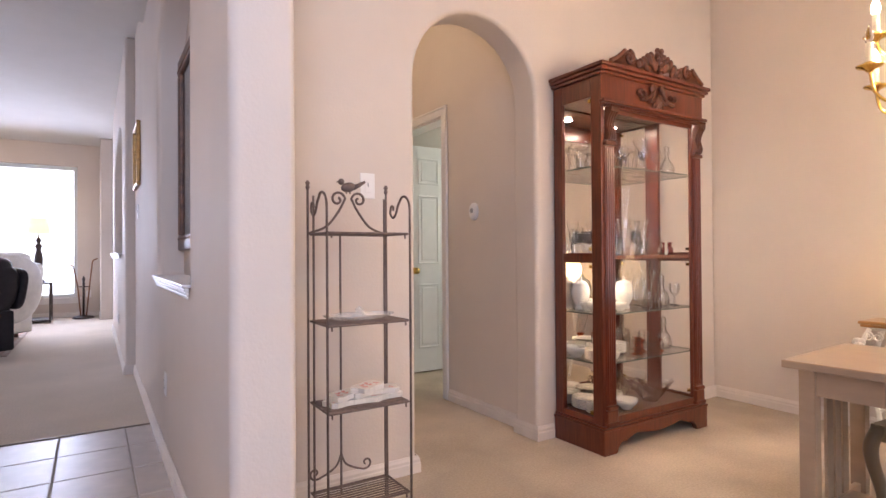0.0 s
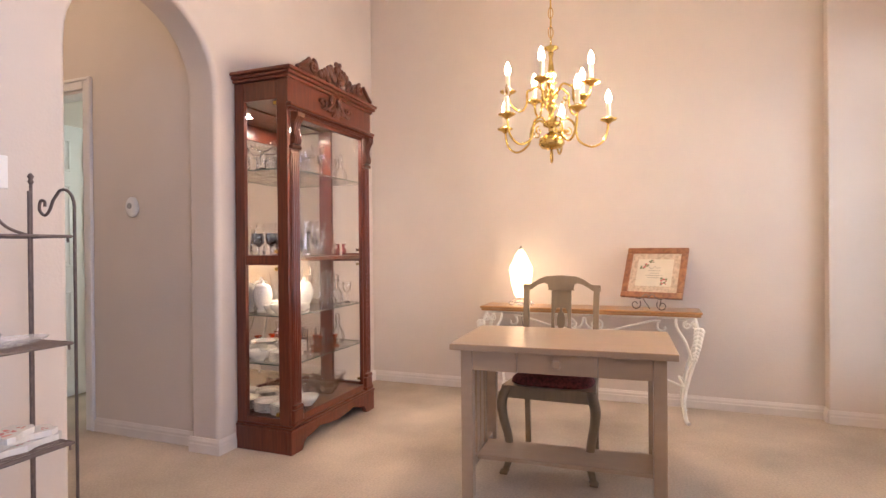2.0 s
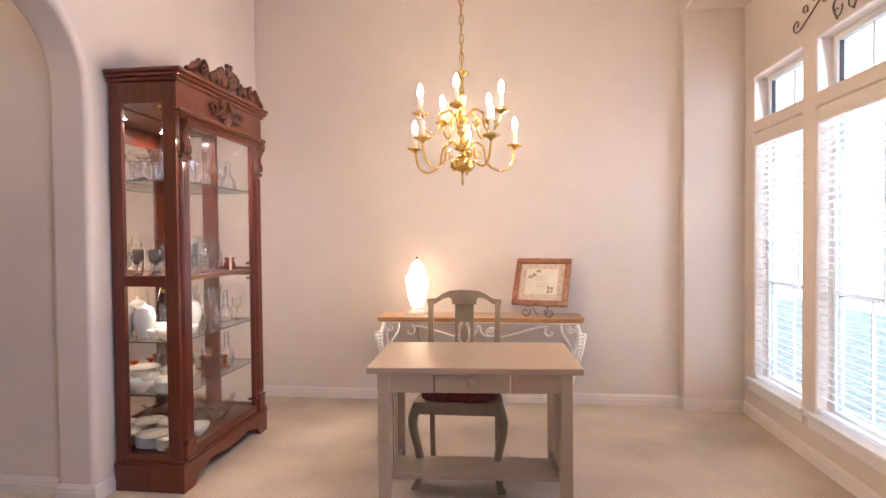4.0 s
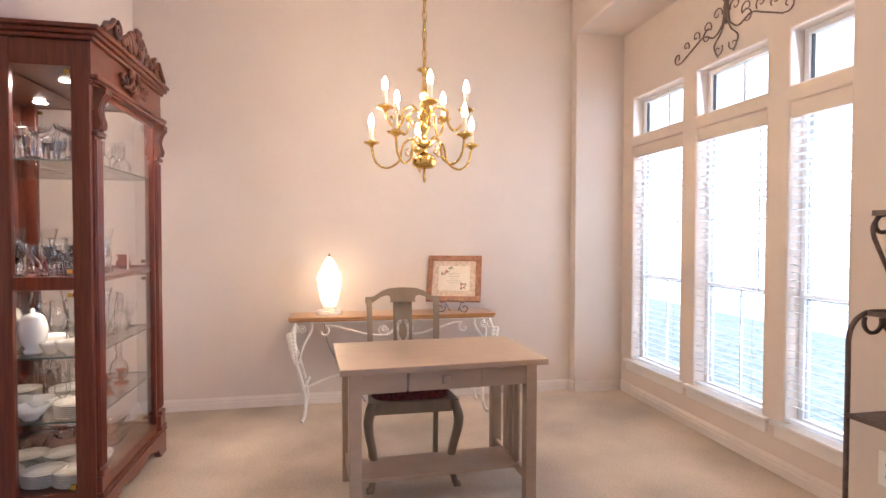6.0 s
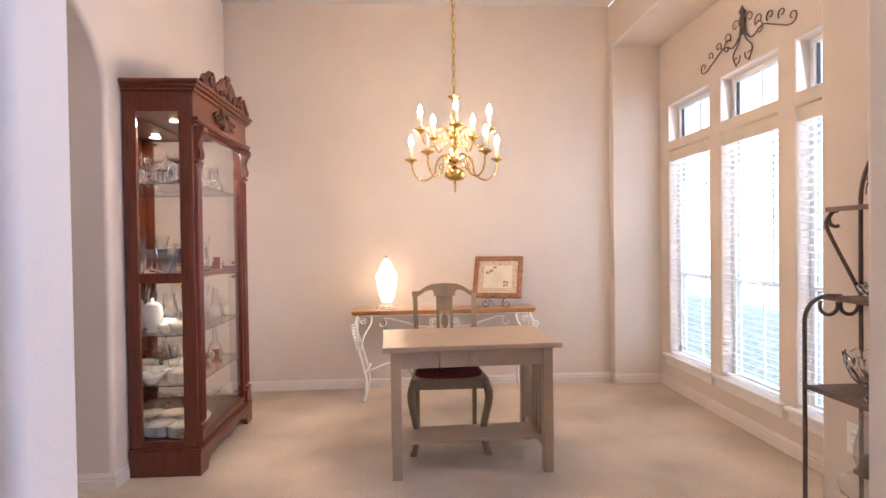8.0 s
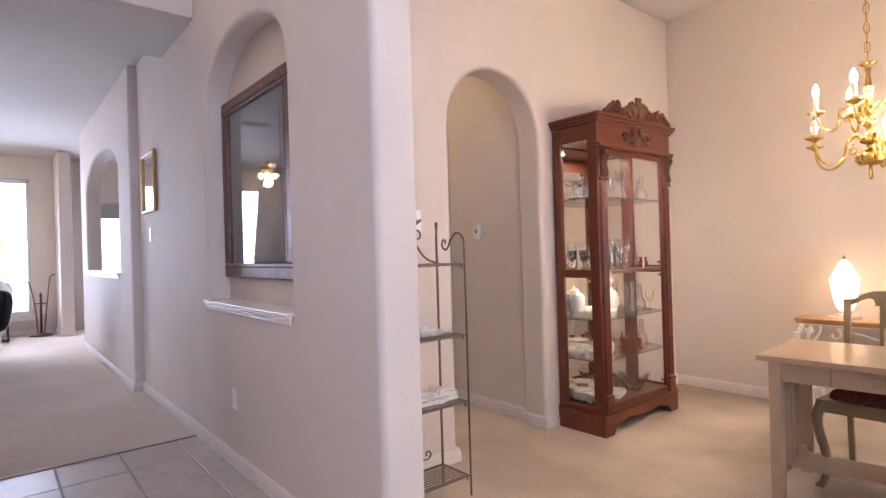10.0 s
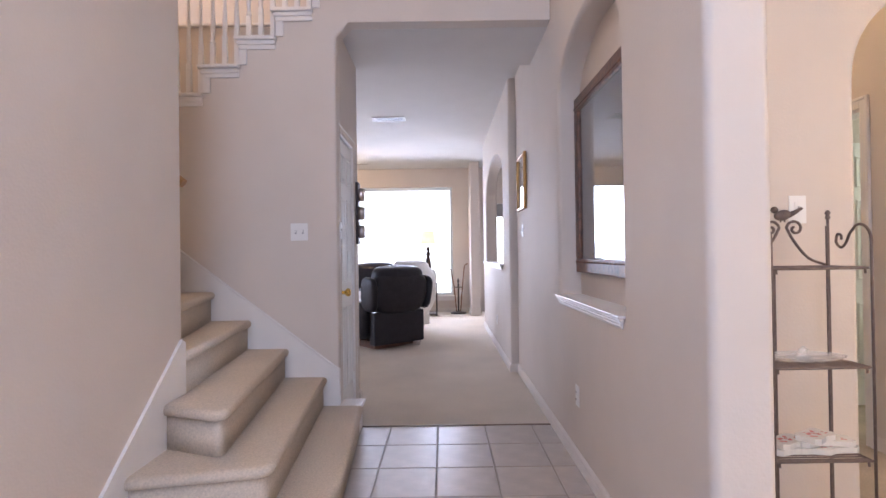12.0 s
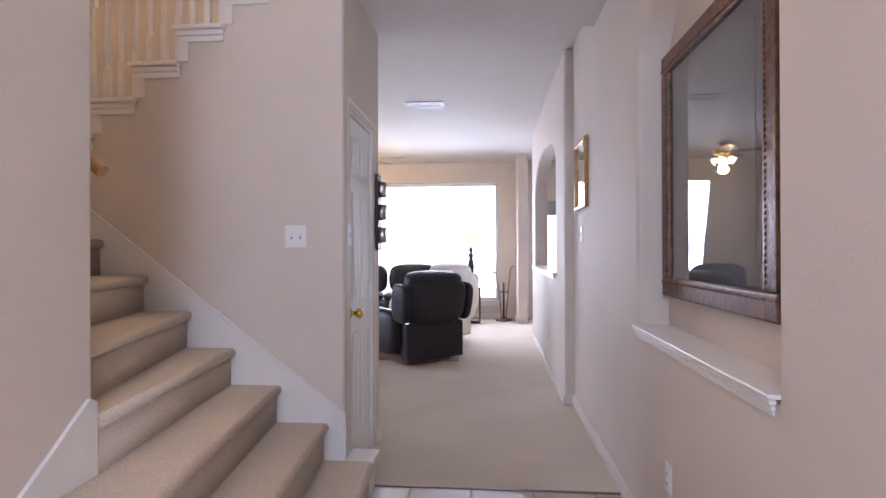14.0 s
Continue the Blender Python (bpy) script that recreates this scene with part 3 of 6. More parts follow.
    for s in (-1, 1):
        c = W / 2
        wing = [(0.012, 2.098), (0.03, 2.20), (0.075, 2.178), (0.13, 2.150), (0.18, 2.148), (0.215, 2.180), (0.262, 2.195), (0.312, 2.176), (0.345, 2.142), (0.375, 2.117), (0.42, 2.098)]
        pts = [(c + s * u, v) for u, v in wing]
        b2 = slab(pts, [], 0.03, lambda u, v, w: (u, -0.030 + w, v))
        me = bpy.data.meshes.new("tmp")
        b2.to_mesh(me)
        b2.free()
        bm.from_mesh(me)
        sp = spiral(c + s * 0.262, 2.150, 0.040, 0.008, 90, 90 + s * 520, 26)
        add_tube(bm, [(x, -0.036, z) for x, z in sp], 0.011, 8, 0.007)
        add_tube(bm, smooth_line([(c + s * 0.415, -0.034, 2.108), (c + s * 0.355, -0.038, 2.14), (c + s * 0.305, -0.038, 2.182)], 6), 0.012, 8)
        for u, v, r in ((0.13, 2.150, 0.032), (0.165, 2.140, 0.024), (0.095, 2.172, 0.034), (0.190, 2.128, 0.022), (0.05, 2.15, 0.036), (0.07, 2.195, 0.024), (0.115, 2.118, 0.024)):
            bmesh.ops.create_icosphere(bm, subdivisions=2, radius=1, matrix=Matrix.LocRotScale((c + s * u, -0.034, v), Euler((0, s * 0.6, 0)), (r * 0.75, 0.014, r * 1.15)))
        sp = spiral(c + s * 0.135, 1.975, 0.034, 0.006, -60, -60 - s * 430, 22)
        add_tube(bm, [(x, -0.018, z) for x, z in sp], 0.010, 8, 0.006)
        add_tube(bm, smooth_line([(c + s * 0.02, -0.02, 2.03), (c + s * 0.06, -0.024, 1.975), (c + s * 0.11, -0.02, 1.945), (c + s * 0.15, -0.018, 1.942)], 6), 0.013, 8, 0.006)
        for u, v, r in ((0.045, 2.02, 0.026), (0.075, 1.955, 0.02), (0.03, 1.965, 0.028), (0.165, 1.985, 0.014)):
            bmesh.ops.create_icosphere(bm, subdivisions=2, radius=1, matrix=Matrix.LocRotScale((c + s * u, -0.018, v), Euler((0, -s * 0.5, 0)), (r * 0.8, 0.012, r * 1.2)))
    rnd = random.Random(3)
    for k in range(16):
        a = k * 2.4
        r = 0.011 * math.sqrt(k)
        bmesh.ops.create_icosphere(bm, subdivisions=2, radius=0.017, matrix=Matrix.LocRotScale((W / 2 + r * math.cos(a), -0.038 + rnd.uniform(-0.006, 0.004), 2.188 + 1.35 * r * math.sin(a)), None, (1, 0.8, 1)))
    for k in range(7):
        a = radians(-150 + 20 * k)
        bmesh.ops.create_icosphere(bm, subdivisions=2, radius=1, matrix=Matrix.LocRotScale((W / 2 + 0.035 * math.cos(a), -0.022, 1.985 + 0.06 * math.sin(a)), Euler((0, -a + math.pi / 2, 0)), (0.012, 0.012, 0.042)))
    part("carved_crest", bm, M_CARVED, root, "dark carved leaf and flower crest", smooth=True)
    # inside: mirror back, centre stile, shelves, lights
    part("mirror_back", box((0.04, D - 0.016, 0.17), (W - 0.04, D - 0.010, 1.93)), M_MIRROR, root, "mirrored back panel")
    part("back_board", box((0.012, D - 0.0095, 0.152), (W - 0.012, D - 0.001, 2.04)), M_CARVED, root)
    part("top_board", box((0.041, 0.0045, 1.94), (W - 0.041, D - 0.011, 1.955)), M_CARVED, root)
    part("top_rail", box((0.102, 0.0045, 1.84), (W - 0.102, 0.022, 1.9395), 0.002), M_CHERRY, root)
    for z in (0.475, 0.745, 1.56):
        gs = part("glass_shelf", box((0.042, 0.03, z - 0.006), (W - 0.042, D - 0.022, z), 0.001, 1), M_SHELFGLASS, root, "clear glass shelf")
        gs.visible_shadow = False
        part("polished_edge", box((0.042, 0.0285, z - 0.0062), (W - 0.042, 0.0298, z + 0.0002)), M_GLASSEDGE, gs, "dark green polished glass edge")
        for x in (0.0405, W - 0.0417):
            part("polished_edge", box((x, 0.03, z - 0.0062), (x + 0.0012, D - 0.022, z + 0.0002)), M_GLASSEDGE, gs, "dark green polished glass edge")
    part("wood_shelf", box((0.042, 0.03, 1.045), (W - 0.042, D - 0.022, 1.065), 0.002), M_CHERRY, root)
    # the right-hand top bulb is an addition to brighten the shelves
    for x, z in ((W * 0.28, 1.937), (W * 0.72, 1.937), (W * 0.25, 1.042)):
        part("puck_light", lathe([(0.022, z - 0.006), (0.025, z - 0.003), (0.025, z + 0.001)], 16, (x, D * 0.55, 0)), M_PUCK, root, "small lit cabinet bulb")
    return root


CAB = pose(2.605, 2.60, ZD, 0, 0, 0)
finish(curio_cabinet(), CAB)
# the second of these lamps belongs to the added right-hand bulb
for x, z in ((0.26, 1.92), (0.67, 1.92), (0.23, 1.02)):
    lamp("curio_cabinet_light", "AREA", CAB @ pose(x, 0.20, z), 2.6 if z > 1.5 else 1.2, (1.0, 0.84, 0.64), 0.05)


# ---- glass and china on the shelves ----
def vessel(name, profile, mat, label, category, n=20):
    """A turned vessel with a wall thickness, from its outer (radius, height) line."""
    t = 0.0022
    inner = [(max(r - t, 0.002), z + (t if i == 0 else 0)) for i, (r, z) in enumerate(profile)]
    k = next((i for i, (r, z) in enumerate(profile) if z > profile[0][1] + 0.35 * (profile[-1][1] - profile[0][1])), 1) if name in ("goblet", "crystal_compote", "candle_holder") else 0
    bm = lathe(profile + list(reversed(inner[max(k, 0):])), n)
    if mat is not M_CHINA:
        for v in bm.verts:
            f = 1 + 0.05 * math.cos(n / 2 * math.atan2(v.co.y, v.co.x)) * min(1, v.co.z / 0.02)
            v.co.x, v.co.y = v.co.x * f, v.co.y * f
    ob = mesh_ob(name, bm, mat, smooth=mat is M_CHINA)
    ob.visible_shadow = mat is M_CHINA
    return tagged(ob, label, category)


KINDS = {
    "goblet": (vessel("goblet", [(0.026, 0), (0.024, 0.003), (0.005, 0.010), (0.004, 0.06), (0.010, 0.068), (0.026, 0.085), (0.030, 0.11), (0.027, 0.14)], M_GLASSWARE, "clear crystal stemmed goblet on a cabinet shelf", "goblet", 16)),
    "tall_vase": (vessel("tall_vase", [(0.034, 0), (0.036, 0.01), (0.026, 0.05), (0.024, 0.10), (0.030, 0.16), (0.040, 0.20), (0.043, 0.215)], M_GLASSWARE, "tall flared cut crystal vase on a shelf", "vase", 12)),
    "pitcher": (vessel("pitcher", [(0.035, 0), (0.040, 0.01), (0.046, 0.05), (0.040, 0.10), (0.030, 0.135), (0.034, 0.16), (0.040, 0.17)], M_GLASSWARE, "clear pressed glass pitcher on a shelf", "pitcher", 18)),
    "decanter": (vessel("decanter", [(0.035, 0), (0.042, 0.01), (0.046, 0.04), (0.036, 0.08), (0.014, 0.105), (0.012, 0.14), (0.020, 0.155), (0.014, 0.16), (0.016, 0.185), (0.004, 0.195)], M_GLASSWARE, "clear glass decanter with a stopper", "decanter")),
    "crystal_bowl": (vessel("crystal_bowl", [(0.05, 0), (0.055, 0.008), (0.075, 0.04), (0.10, 0.075), (0.115, 0.092)], M_GLASSWARE, "wide clear cut glass bowl in the cabinet", "bowl", 14)),
    "tumbler": (vessel("tumbler", [(0.024, 0), (0.027, 0.004), (0.031, 0.09), (0.032, 0.105)], M_GLASSWARE, "clear glass tumbler on a cabinet shelf", "tumbler", 16)),
    "crystal_compote": (vessel("crystal_compote", [(0.045, 0), (0.043, 0.005), (0.010, 0.02), (0.009, 0.10), (0.020, 0.115), (0.058, 0.13), (0.064, 0.15)], M_GLASSWARE, "crystal candle lustre with a fluted dish", "lustre", 16)),
    "candle_holder": (vessel("candle_holder", [(0.036, 0), (0.034, 0.006), (0.010, 0.018), (0.016, 0.035), (0.010, 0.05), (0.022, 0.068), (0.026, 0.075)], M_ORANGE, "orange glass candle holder on a shelf", "candle holder", 16)),
    "pink_vase": (vessel("pink_vase", [(0.022, 0), (0.034, 0.015), (0.036, 0.035), (0.022, 0.055), (0.030, 0.07), (0.036, 0.076)], M_PINK, "small ruffled pink glass vase", "vase", 16)),
    "china_urn": (vessel("china_urn", [(0.034, 0), (0.036, 0.012), (0.028, 0.02), (0.050, 0.06), (0.056, 0.10), (0.050, 0.135), (0.044, 0.145), (0.046, 0.15), (0.03, 0.165), (0.008, 0.172), (0.010, 0.185), (0.002, 0.192)], M_CHINA, "white china lidded urn on a glass shelf", "urn")),
    "teacup": (vessel("teacup", [(0.018, 0), (0.022, 0.004), (0.036, 0.03), (0.040, 0.048)], M_CHINA, "white china teacup with faint flowers", "teacup", 16)),
    "china_bowl": (vessel("china_bowl", [(0.03, 0), (0.032, 0.008), (0.056, 0.03), (0.066, 0.06)], M_CHINA, "white china serving bowl on a shelf", "bowl")),
}


def plate_stack(n, r):
    root = thing("plate_stack", "stack of white china plates with scalloped edges", "plates")
    for k in range(n):
        z = 0.008 * k
        part("plate", lathe([(r * 0.55, z), (r * 0.62, z + 0.003), (r, z + 0.016), (r, z + 0.019), (r * 0.6, z + 0.007), (0.002, z + 0.006)], 24), M_CHINA, root, smooth=True)
    return root


KINDS["plate_stack"] = plate_stack(7, 0.085)
SHELVES = {0.170: "plate_stack .14 .13, plate_stack .16 .26, crystal_bowl .62 .17, tumbler .44 .22, china_bowl .34 .12, crystal_bowl .78 .25, plate_stack .36 .27",
           0.475: "plate_stack .11 .11, china_bowl .10 .28, teacup .21 .10, teacup .24 .22, plate_stack .36 .24, candle_holder .44 .12, candle_holder .53 .16, pitcher .46 .29, tumbler .60 .27, decanter .78 .18, candle_holder .64 .12, tumbler .70 .27, china_bowl .21 .30, goblet .17 .19, candle_holder .58 .22",
           0.745: "china_bowl .09 .11, teacup .12 .21, tumbler .19 .15, china_bowl .24 .27, china_urn .40 .18, tall_vase .58 .15, decanter .72 .15, goblet .50 .28, tall_vase .80 .26, teacup .28 .11, teacup .33 .28, pitcher .66 .27, goblet .82 .13, china_urn .15 .29",
           1.066: "goblet .08 .10, goblet .09 .18, goblet .08 .27, goblet .15 .13, goblet .16 .23, tumbler .23 .11, pitcher .29 .25, tall_vase .36 .14, goblet .45 .26, tall_vase .53 .15, tall_vase .59 .26, tumbler .67 .25, pink_vase .78 .15, goblet .24 .30, tumbler .20 .19, goblet .45 .13, pitcher .82 .27, tumbler .31 .15",
           1.561: "crystal_compote .10 .11, crystal_compote .12 .26, pitcher .23 .19, goblet .34 .12, crystal_compote .44 .18, goblet .38 .28, tall_vase .58 .19, pitcher .67 .27, decanter .80 .16, goblet .52 .29, tumbler .30 .28, crystal_compote .19 .12, goblet .50 .11, goblet .64 .12, crystal_compote .24 .30"}
placed = set()
for z, items in SHELVES.items():
    for it in items.split(","):
        kind, x, y = it.split()
        m = CAB @ pose(float(x), float(y), z + 0.001, 0, 0, 40 * float(x))
        if kind in placed:
            copy_thing(KINDS[kind], m)
        else:
            KINDS[kind].matrix_world = m
            placed.add(kind)
card = tagged(mesh_ob("folded_card", box((0.69, 0.10, 1.067), (0.712, 0.104, 1.15)), M_PAPER), "small cream card standing on a shelf", "card")
card.matrix_world = CAB


# ---- dining room: desk, chair, console ----
def library_table():
    root = thing("library_table", "taupe painted wooden writing table with slatted sides and shelf", "table")
    L, Dp, H = 0.935, 0.59, 0.638 - ZD      # along y, along x, height
    part("tabletop", box((0, 0, H - 0.028), (Dp, L, H), 0.004), M_TAUPE, root)
    s = 0.052
    xs, ys = (0.035, Dp - 0.035 - s), (0.042, L - 0.042 - s)
    for x in xs:
        for y in ys:
            part("leg", box((x, y, 0), (x + s, y + s, H - 0.0282), 0.003), M_TAUPE, root)
    for x in (xs[0] + 0.008, xs[1] + s - 0.028):
        for ya, yb, nm in ((ys[0] + s, 0.305, "apron"), (0.645, ys[1], "apron")) if x < 0.2 else ((ys[0] + s, ys[1], "apron"),):
            part(nm, box((x, ya, H - 0.12), (x + 0.02, yb, H - 0.0284), 0.002), M_TAUPE, root)
    dr = part("drawer", box((xs[0] + 0.001, 0.309, H - 0.118), (xs[0] + 0.03, 0.641, H - 0.0290), 0.003), M_TAUPE, root)
    part("knob", box((xs[0] - 0.018, 0.458, H - 0.090), (xs[0] + 0.001, 0.492, H - 0.056), 0.006), M_TAUPE, dr, "square wooden knob")
    for y in (ys[0] + 0.014, ys[1] + 0.016):
        part("side_apron", box((xs[0] + s, y, H - 0.10), (xs[1], y + 0.022, H - 0.0286), 0.002), M_TAUPE, root)
        part("side_stretcher", box((xs[0] + s, y, 0.105), (xs[1], y + 0.022, 0.15), 0.003), M_TAUPE, root)
        for k in range(3):
            x = Dp / 2 - 0.100 + 0.073 * k
            part("side_slat", box((x, y + 0.004, 0.15), (x + 0.054, y + 0.016, H - 0.10), 0.002), M_TAUPE, root)
    part("shelf", box((Dp / 2 - 0.115, ys[0] + 0.0362, 0.128), (Dp / 2 + 0.115, ys[1] + 0.0158, 0.148), 0.003), M_TAUPE, root)
    return root


finish(library_table(), pose(2.458, 0.674, ZD, 0, 0, 2.8))


def dining_chair():
    """Local x to the front (towards the viewer), y across."""
    root = thing("dining_chair", "olive painted wooden chair with cabriole legs and burgundy seat", "chair")
    seat_h = 0.46
    o = [(0.21, -0.225), (0.21, 0.225), (-0.20, 0.195), (-0.20, -0.195)]
    part("seat_frame", slab(o, [], 0.06, lambda u, v, w: (u, v, seat_h - 0.085 + w)), M_TAUPE_D, root)
    bm = bmesh.new()
    bmesh.ops.create_uvsphere(bm, u_segments=28, v_segments=12, radius=1)
    for v in bm.verts:
        x, y, z = v.co
        k = 0.55
        v.co = Vector((0.005 + 0.188 * math.copysign(abs(x) ** k, x), (0.205 if x > 0 else 0.19) * math.copysign(abs(y) ** k, y), seat_h - 0.024 + 0.055 * max(z, -0.1)))
    part("seat", bm, M_CUSHION, root, "burgundy woven upholstered seat", smooth=True)
    for s in (-1, 1):
        line = smooth_line([(0.19, s * 0.20, seat_h - 0.03), (0.215, s * 0.222, seat_h - 0.10), (0.21, s * 0.22, seat_h - 0.17), (0.185, s * 0.20, 0.18), (0.178, s * 0.193, 0.09), (0.195, s * 0.205, 0.03), (0.215, s * 0.215, 0.012)], 6)
        bm = bmesh.new()
        n = len(line)
        rings = []
        for i, p in enumerate(line):
            t = i / (n - 1)
            r = 0.016 * (1 - t) ** 0.6 + 0.011 + (0.008 if t > 0.9 else 0)
            rings.append([bm.verts.new(p + Vector((r * math.cos(a), r * math.sin(a), 0))) for a in [2 * math.pi * k / 10 for k in range(10)]])
        for a, b in zip(rings, rings[1:]):
            for k in range(10):
                bm.faces.new((a[k], a[(k + 1) % 10], b[(k + 1) % 10], b[k]))
        bm.faces.new(rings[0])
        bm.faces.new(rings[-1])
        add_box(bm, (0.19, s * 0.215 - 0.02, 0), (0.235, s * 0.215 + 0.02, 0.014), 0.006)
        part("front_leg", bm, M_TAUPE_D, root, smooth=True)
        bm = tube([(-0.215, s * 0.185, 0.0), (-0.19, s * 0.185, 0.40)], 0.019, 4)
        part("back_leg", bm, M_TAUPE_D, root)
        up = smooth_line([(-0.19, s * 0.185, 0.39), (-0.195, s * 0.187, 0.60), (-0.215, s * 0.19, 0.80), (-0.235, s * 0.192, 0.885)], 5)
        part("back_upright", tube(up, 0.021, 4), M_TAUPE_D, root)
    crest = [(-0.212, 0.868), (-0.212, 0.902), (-0.165, 0.905), (-0.12, 0.935), (-0.08, 0.95), (0.0, 0.955), (0.08, 0.95), (0.12, 0.935), (0.165, 0.905), (0.212, 0.902), (0.212, 0.868), (0.17, 0.872), (0.125, 0.902), (0.09, 0.912), (0.074, 0.905), (0.068, 0.880), (0.074, 0.872), (-0.074, 0.872), (-0.068, 0.880), (-0.074, 0.905), (-0.09, 0.912), (-0.125, 0.902), (-0.17, 0.872)]
    part("crest_rail", slab(crest, [], 0.022, lambda u, v, w: (-0.25 + w - 0.0 * v, u, v)), M_TAUPE_D, root)
    splat = [(-0.054, 0.45), (-0.054, 0.874), (0.054, 0.874), (0.054, 0.45)]
    hs = [[(q * u, v) for u, v in ((0.006, 0.775), (0.006, 0.755), (0.016, 0.745), (0.022, 0.715), (0.022, 0.685), (0.006, 0.655), (0.006, 0.635), (0.020, 0.640), (0.034, 0.665), (0.036, 0.715), (0.034, 0.755), (0.024, 0.772))] for q in (-1, 1)]
    part("back_splat", slab(splat, hs, 0.014, lambda u, v, w: (-0.205 - 0.045 * max(0.0, (v - 0.45) / 0.41) ** 1.6 + w - 0.007, u, v)), M_TAUPE_D, root, "pierced back splat")
    part("back_rail", box((-0.205, -0.17, 0.445), (-0.185, 0.17, 0.475), 0.003), M_TAUPE_D, root)
    return root


finish(dining_chair(), pose(2.99, 1.245, ZD, 0, 0, 180))


def console_table():
    """Local y along the wall, x to the room being negative."""
    root = thing("console_table", "oak topped console table on white scrolled iron legs", "console table")
    L, Dp, H = 1.455, 0.27, 0.637 - ZD
    bm = box((0, 0, H - 0.018), (Dp, L, H), 0.006)
    add_box(bm, (0.008, 0.008, H - 0.034), (Dp - 0.002, L - 0.008, H - 0.018), 0.005)
    part("tabletop", bm, M_OAK, root, "varnished oak top")
    fr = bmesh.new()
    for x in (0.03, Dp - 0.02):
        add_tube(fr, [(x, 0.06, H - 0.042), (x, L - 0.06, H - 0.042)], 0.008, 8)
    for y in (0.06, L - 0.06):
        add_tube(fr, [(0.03, y, H - 0.042), (Dp - 0.02, y, H - 0.042)], 0.008, 8)
    part("top_frame", fr, M_IRONW, root)
    for s, y0 in ((1, 0.045), (-1, L - 0.045)):
        for x, fx in ((0.03, -0.12), (Dp - 0.03, 0.0)):
            k = 1.0 if fx else 0.35
            line = smooth_line([(x, y0, H - 0.045), (x - 0.055 * k, y0 - s * 0.016, H - 0.12), (x - 0.085 * k, y0 - s * 0.022, H - 0.19), (x - 0.06 * k, y0 + s * 0.018, H - 0.33), (x - 0.055 * k, y0 + s * 0.055, 0.22), (x - 0.075 * k, y0 + s * 0.070, 0.12), (x - 0.10 * k, y0 + s * 0.060, 0.035), (x - 0.125 * k, y0 + s * 0.045, 0.013)], 6)
            part("leg", tube(line, 0.0125, 8), M_IRONW, root)
            if fx:
                part("inner_bar", tube(smooth_line([(x, y0 + s * 0.11, H - 0.045), (x - 0.02, y0 + s * 0.105, H - 0.10), (x - 0.055, y0 + s * 0.055, H - 0.19), (x - 0.066, y0 + s * 0.024, H - 0.30)], 6), 0.0085, 8), M_IRONW, root)
                lv = bmesh.new()
                for i in range(9):
                    p = Vector((x - 0.082 - 0.012 * math.sin(i / 8 * 3), y0 - s * (0.020 - 0.0035 * i), H - 0.11 - 0.022 * i))
                    for q in (-1, 1):
                        bmesh.ops.create_icosphere(lv, subdivisions=1, radius=1, matrix=Matrix.LocRotScale(p + Vector((0, q * (0.014 - 0.001 * i), 0)), Euler((q * 0.5, 0, 0)), (0.006, 0.020 - 0.0014 * i, 0.026 - 0.001 * i)))
                part("leaf_ornament", lv, M_IRONW, root, "cast white acanthus leaf", smooth=True)
                sc = bmesh.new()
                for a in (0.0, 0.045):
                    add_tube(sc, [(x - 0.02, y0 + s * (u + a), v) for u, v in spiral(0.0, H - 0.085, 0.026, 0.006, 90, -400, 20)], 0.006, 6)
                part("bracket_scroll", sc, M_IRONW, root)
        part("leg_brace", tube(smooth_line([(-0.03, y0 + s * 0.06, 0.21), (Dp / 2, y0 + s * 0.09, 0.25), (Dp - 0.05, y0 + s * 0.06, 0.21)], 6), 0.008, 8), M_IRONW, root)
    # apron scrolls
    for s, c in ((1, L * 0.32), (-1, L * 0.68)):
        ap = bmesh.new()
        w = L * 0.20
        line = spiral(-w * 0.80, H - 0.105, 0.010, 0.045, -200, 90, 16)[:-1] + [(-w * 0.55, H - 0.066), (-w * 0.15, H - 0.10), (w * 0.25, H - 0.135), (w * 0.5, H - 0.14)] + spiral(w * 0.62, H - 0.105, 0.035, 0.008, -90, 260, 18)
        add_tube(ap, [(0.03, c + s * u, v) for u, v in line], 0.0075, 8)
        part("apron_scroll", ap, M_IRONW, root)
    mid = bmesh.new()
    for s in (1, -1):
        add_tube(mid, [(0.03, L / 2 + s * u, v) for u, v in smooth_points_scroll(H)], 0.0075, 8)
    part("apron_scroll", mid, M_IRONW, root)
    part("stretcher", tube(smooth_line([(-0.025, 0.105, 0.22), (0.03, 0.35, 0.29), (0.05, L / 2, 0.31), (0.03, L - 0.35, 0.29), (-0.025, L - 0.105, 0.22)], 8), 0.008, 8), M_IRONW, root)
    return root


def smooth_points_scroll(H):
    return spiral(0.085, H - 0.10, 0.008, 0.036, 300, -30, 16) + [(0.10, H - 0.135), (0.06, H - 0.14), (0.03, H - 0.125), (0.012, H - 0.10), (0.006, H - 0.06)]


CON = pose(3.925, 0.478, ZD, 0, 0, 0)
finish(console_table(), CON)
CON_TOP = 0.637 + 0.0015


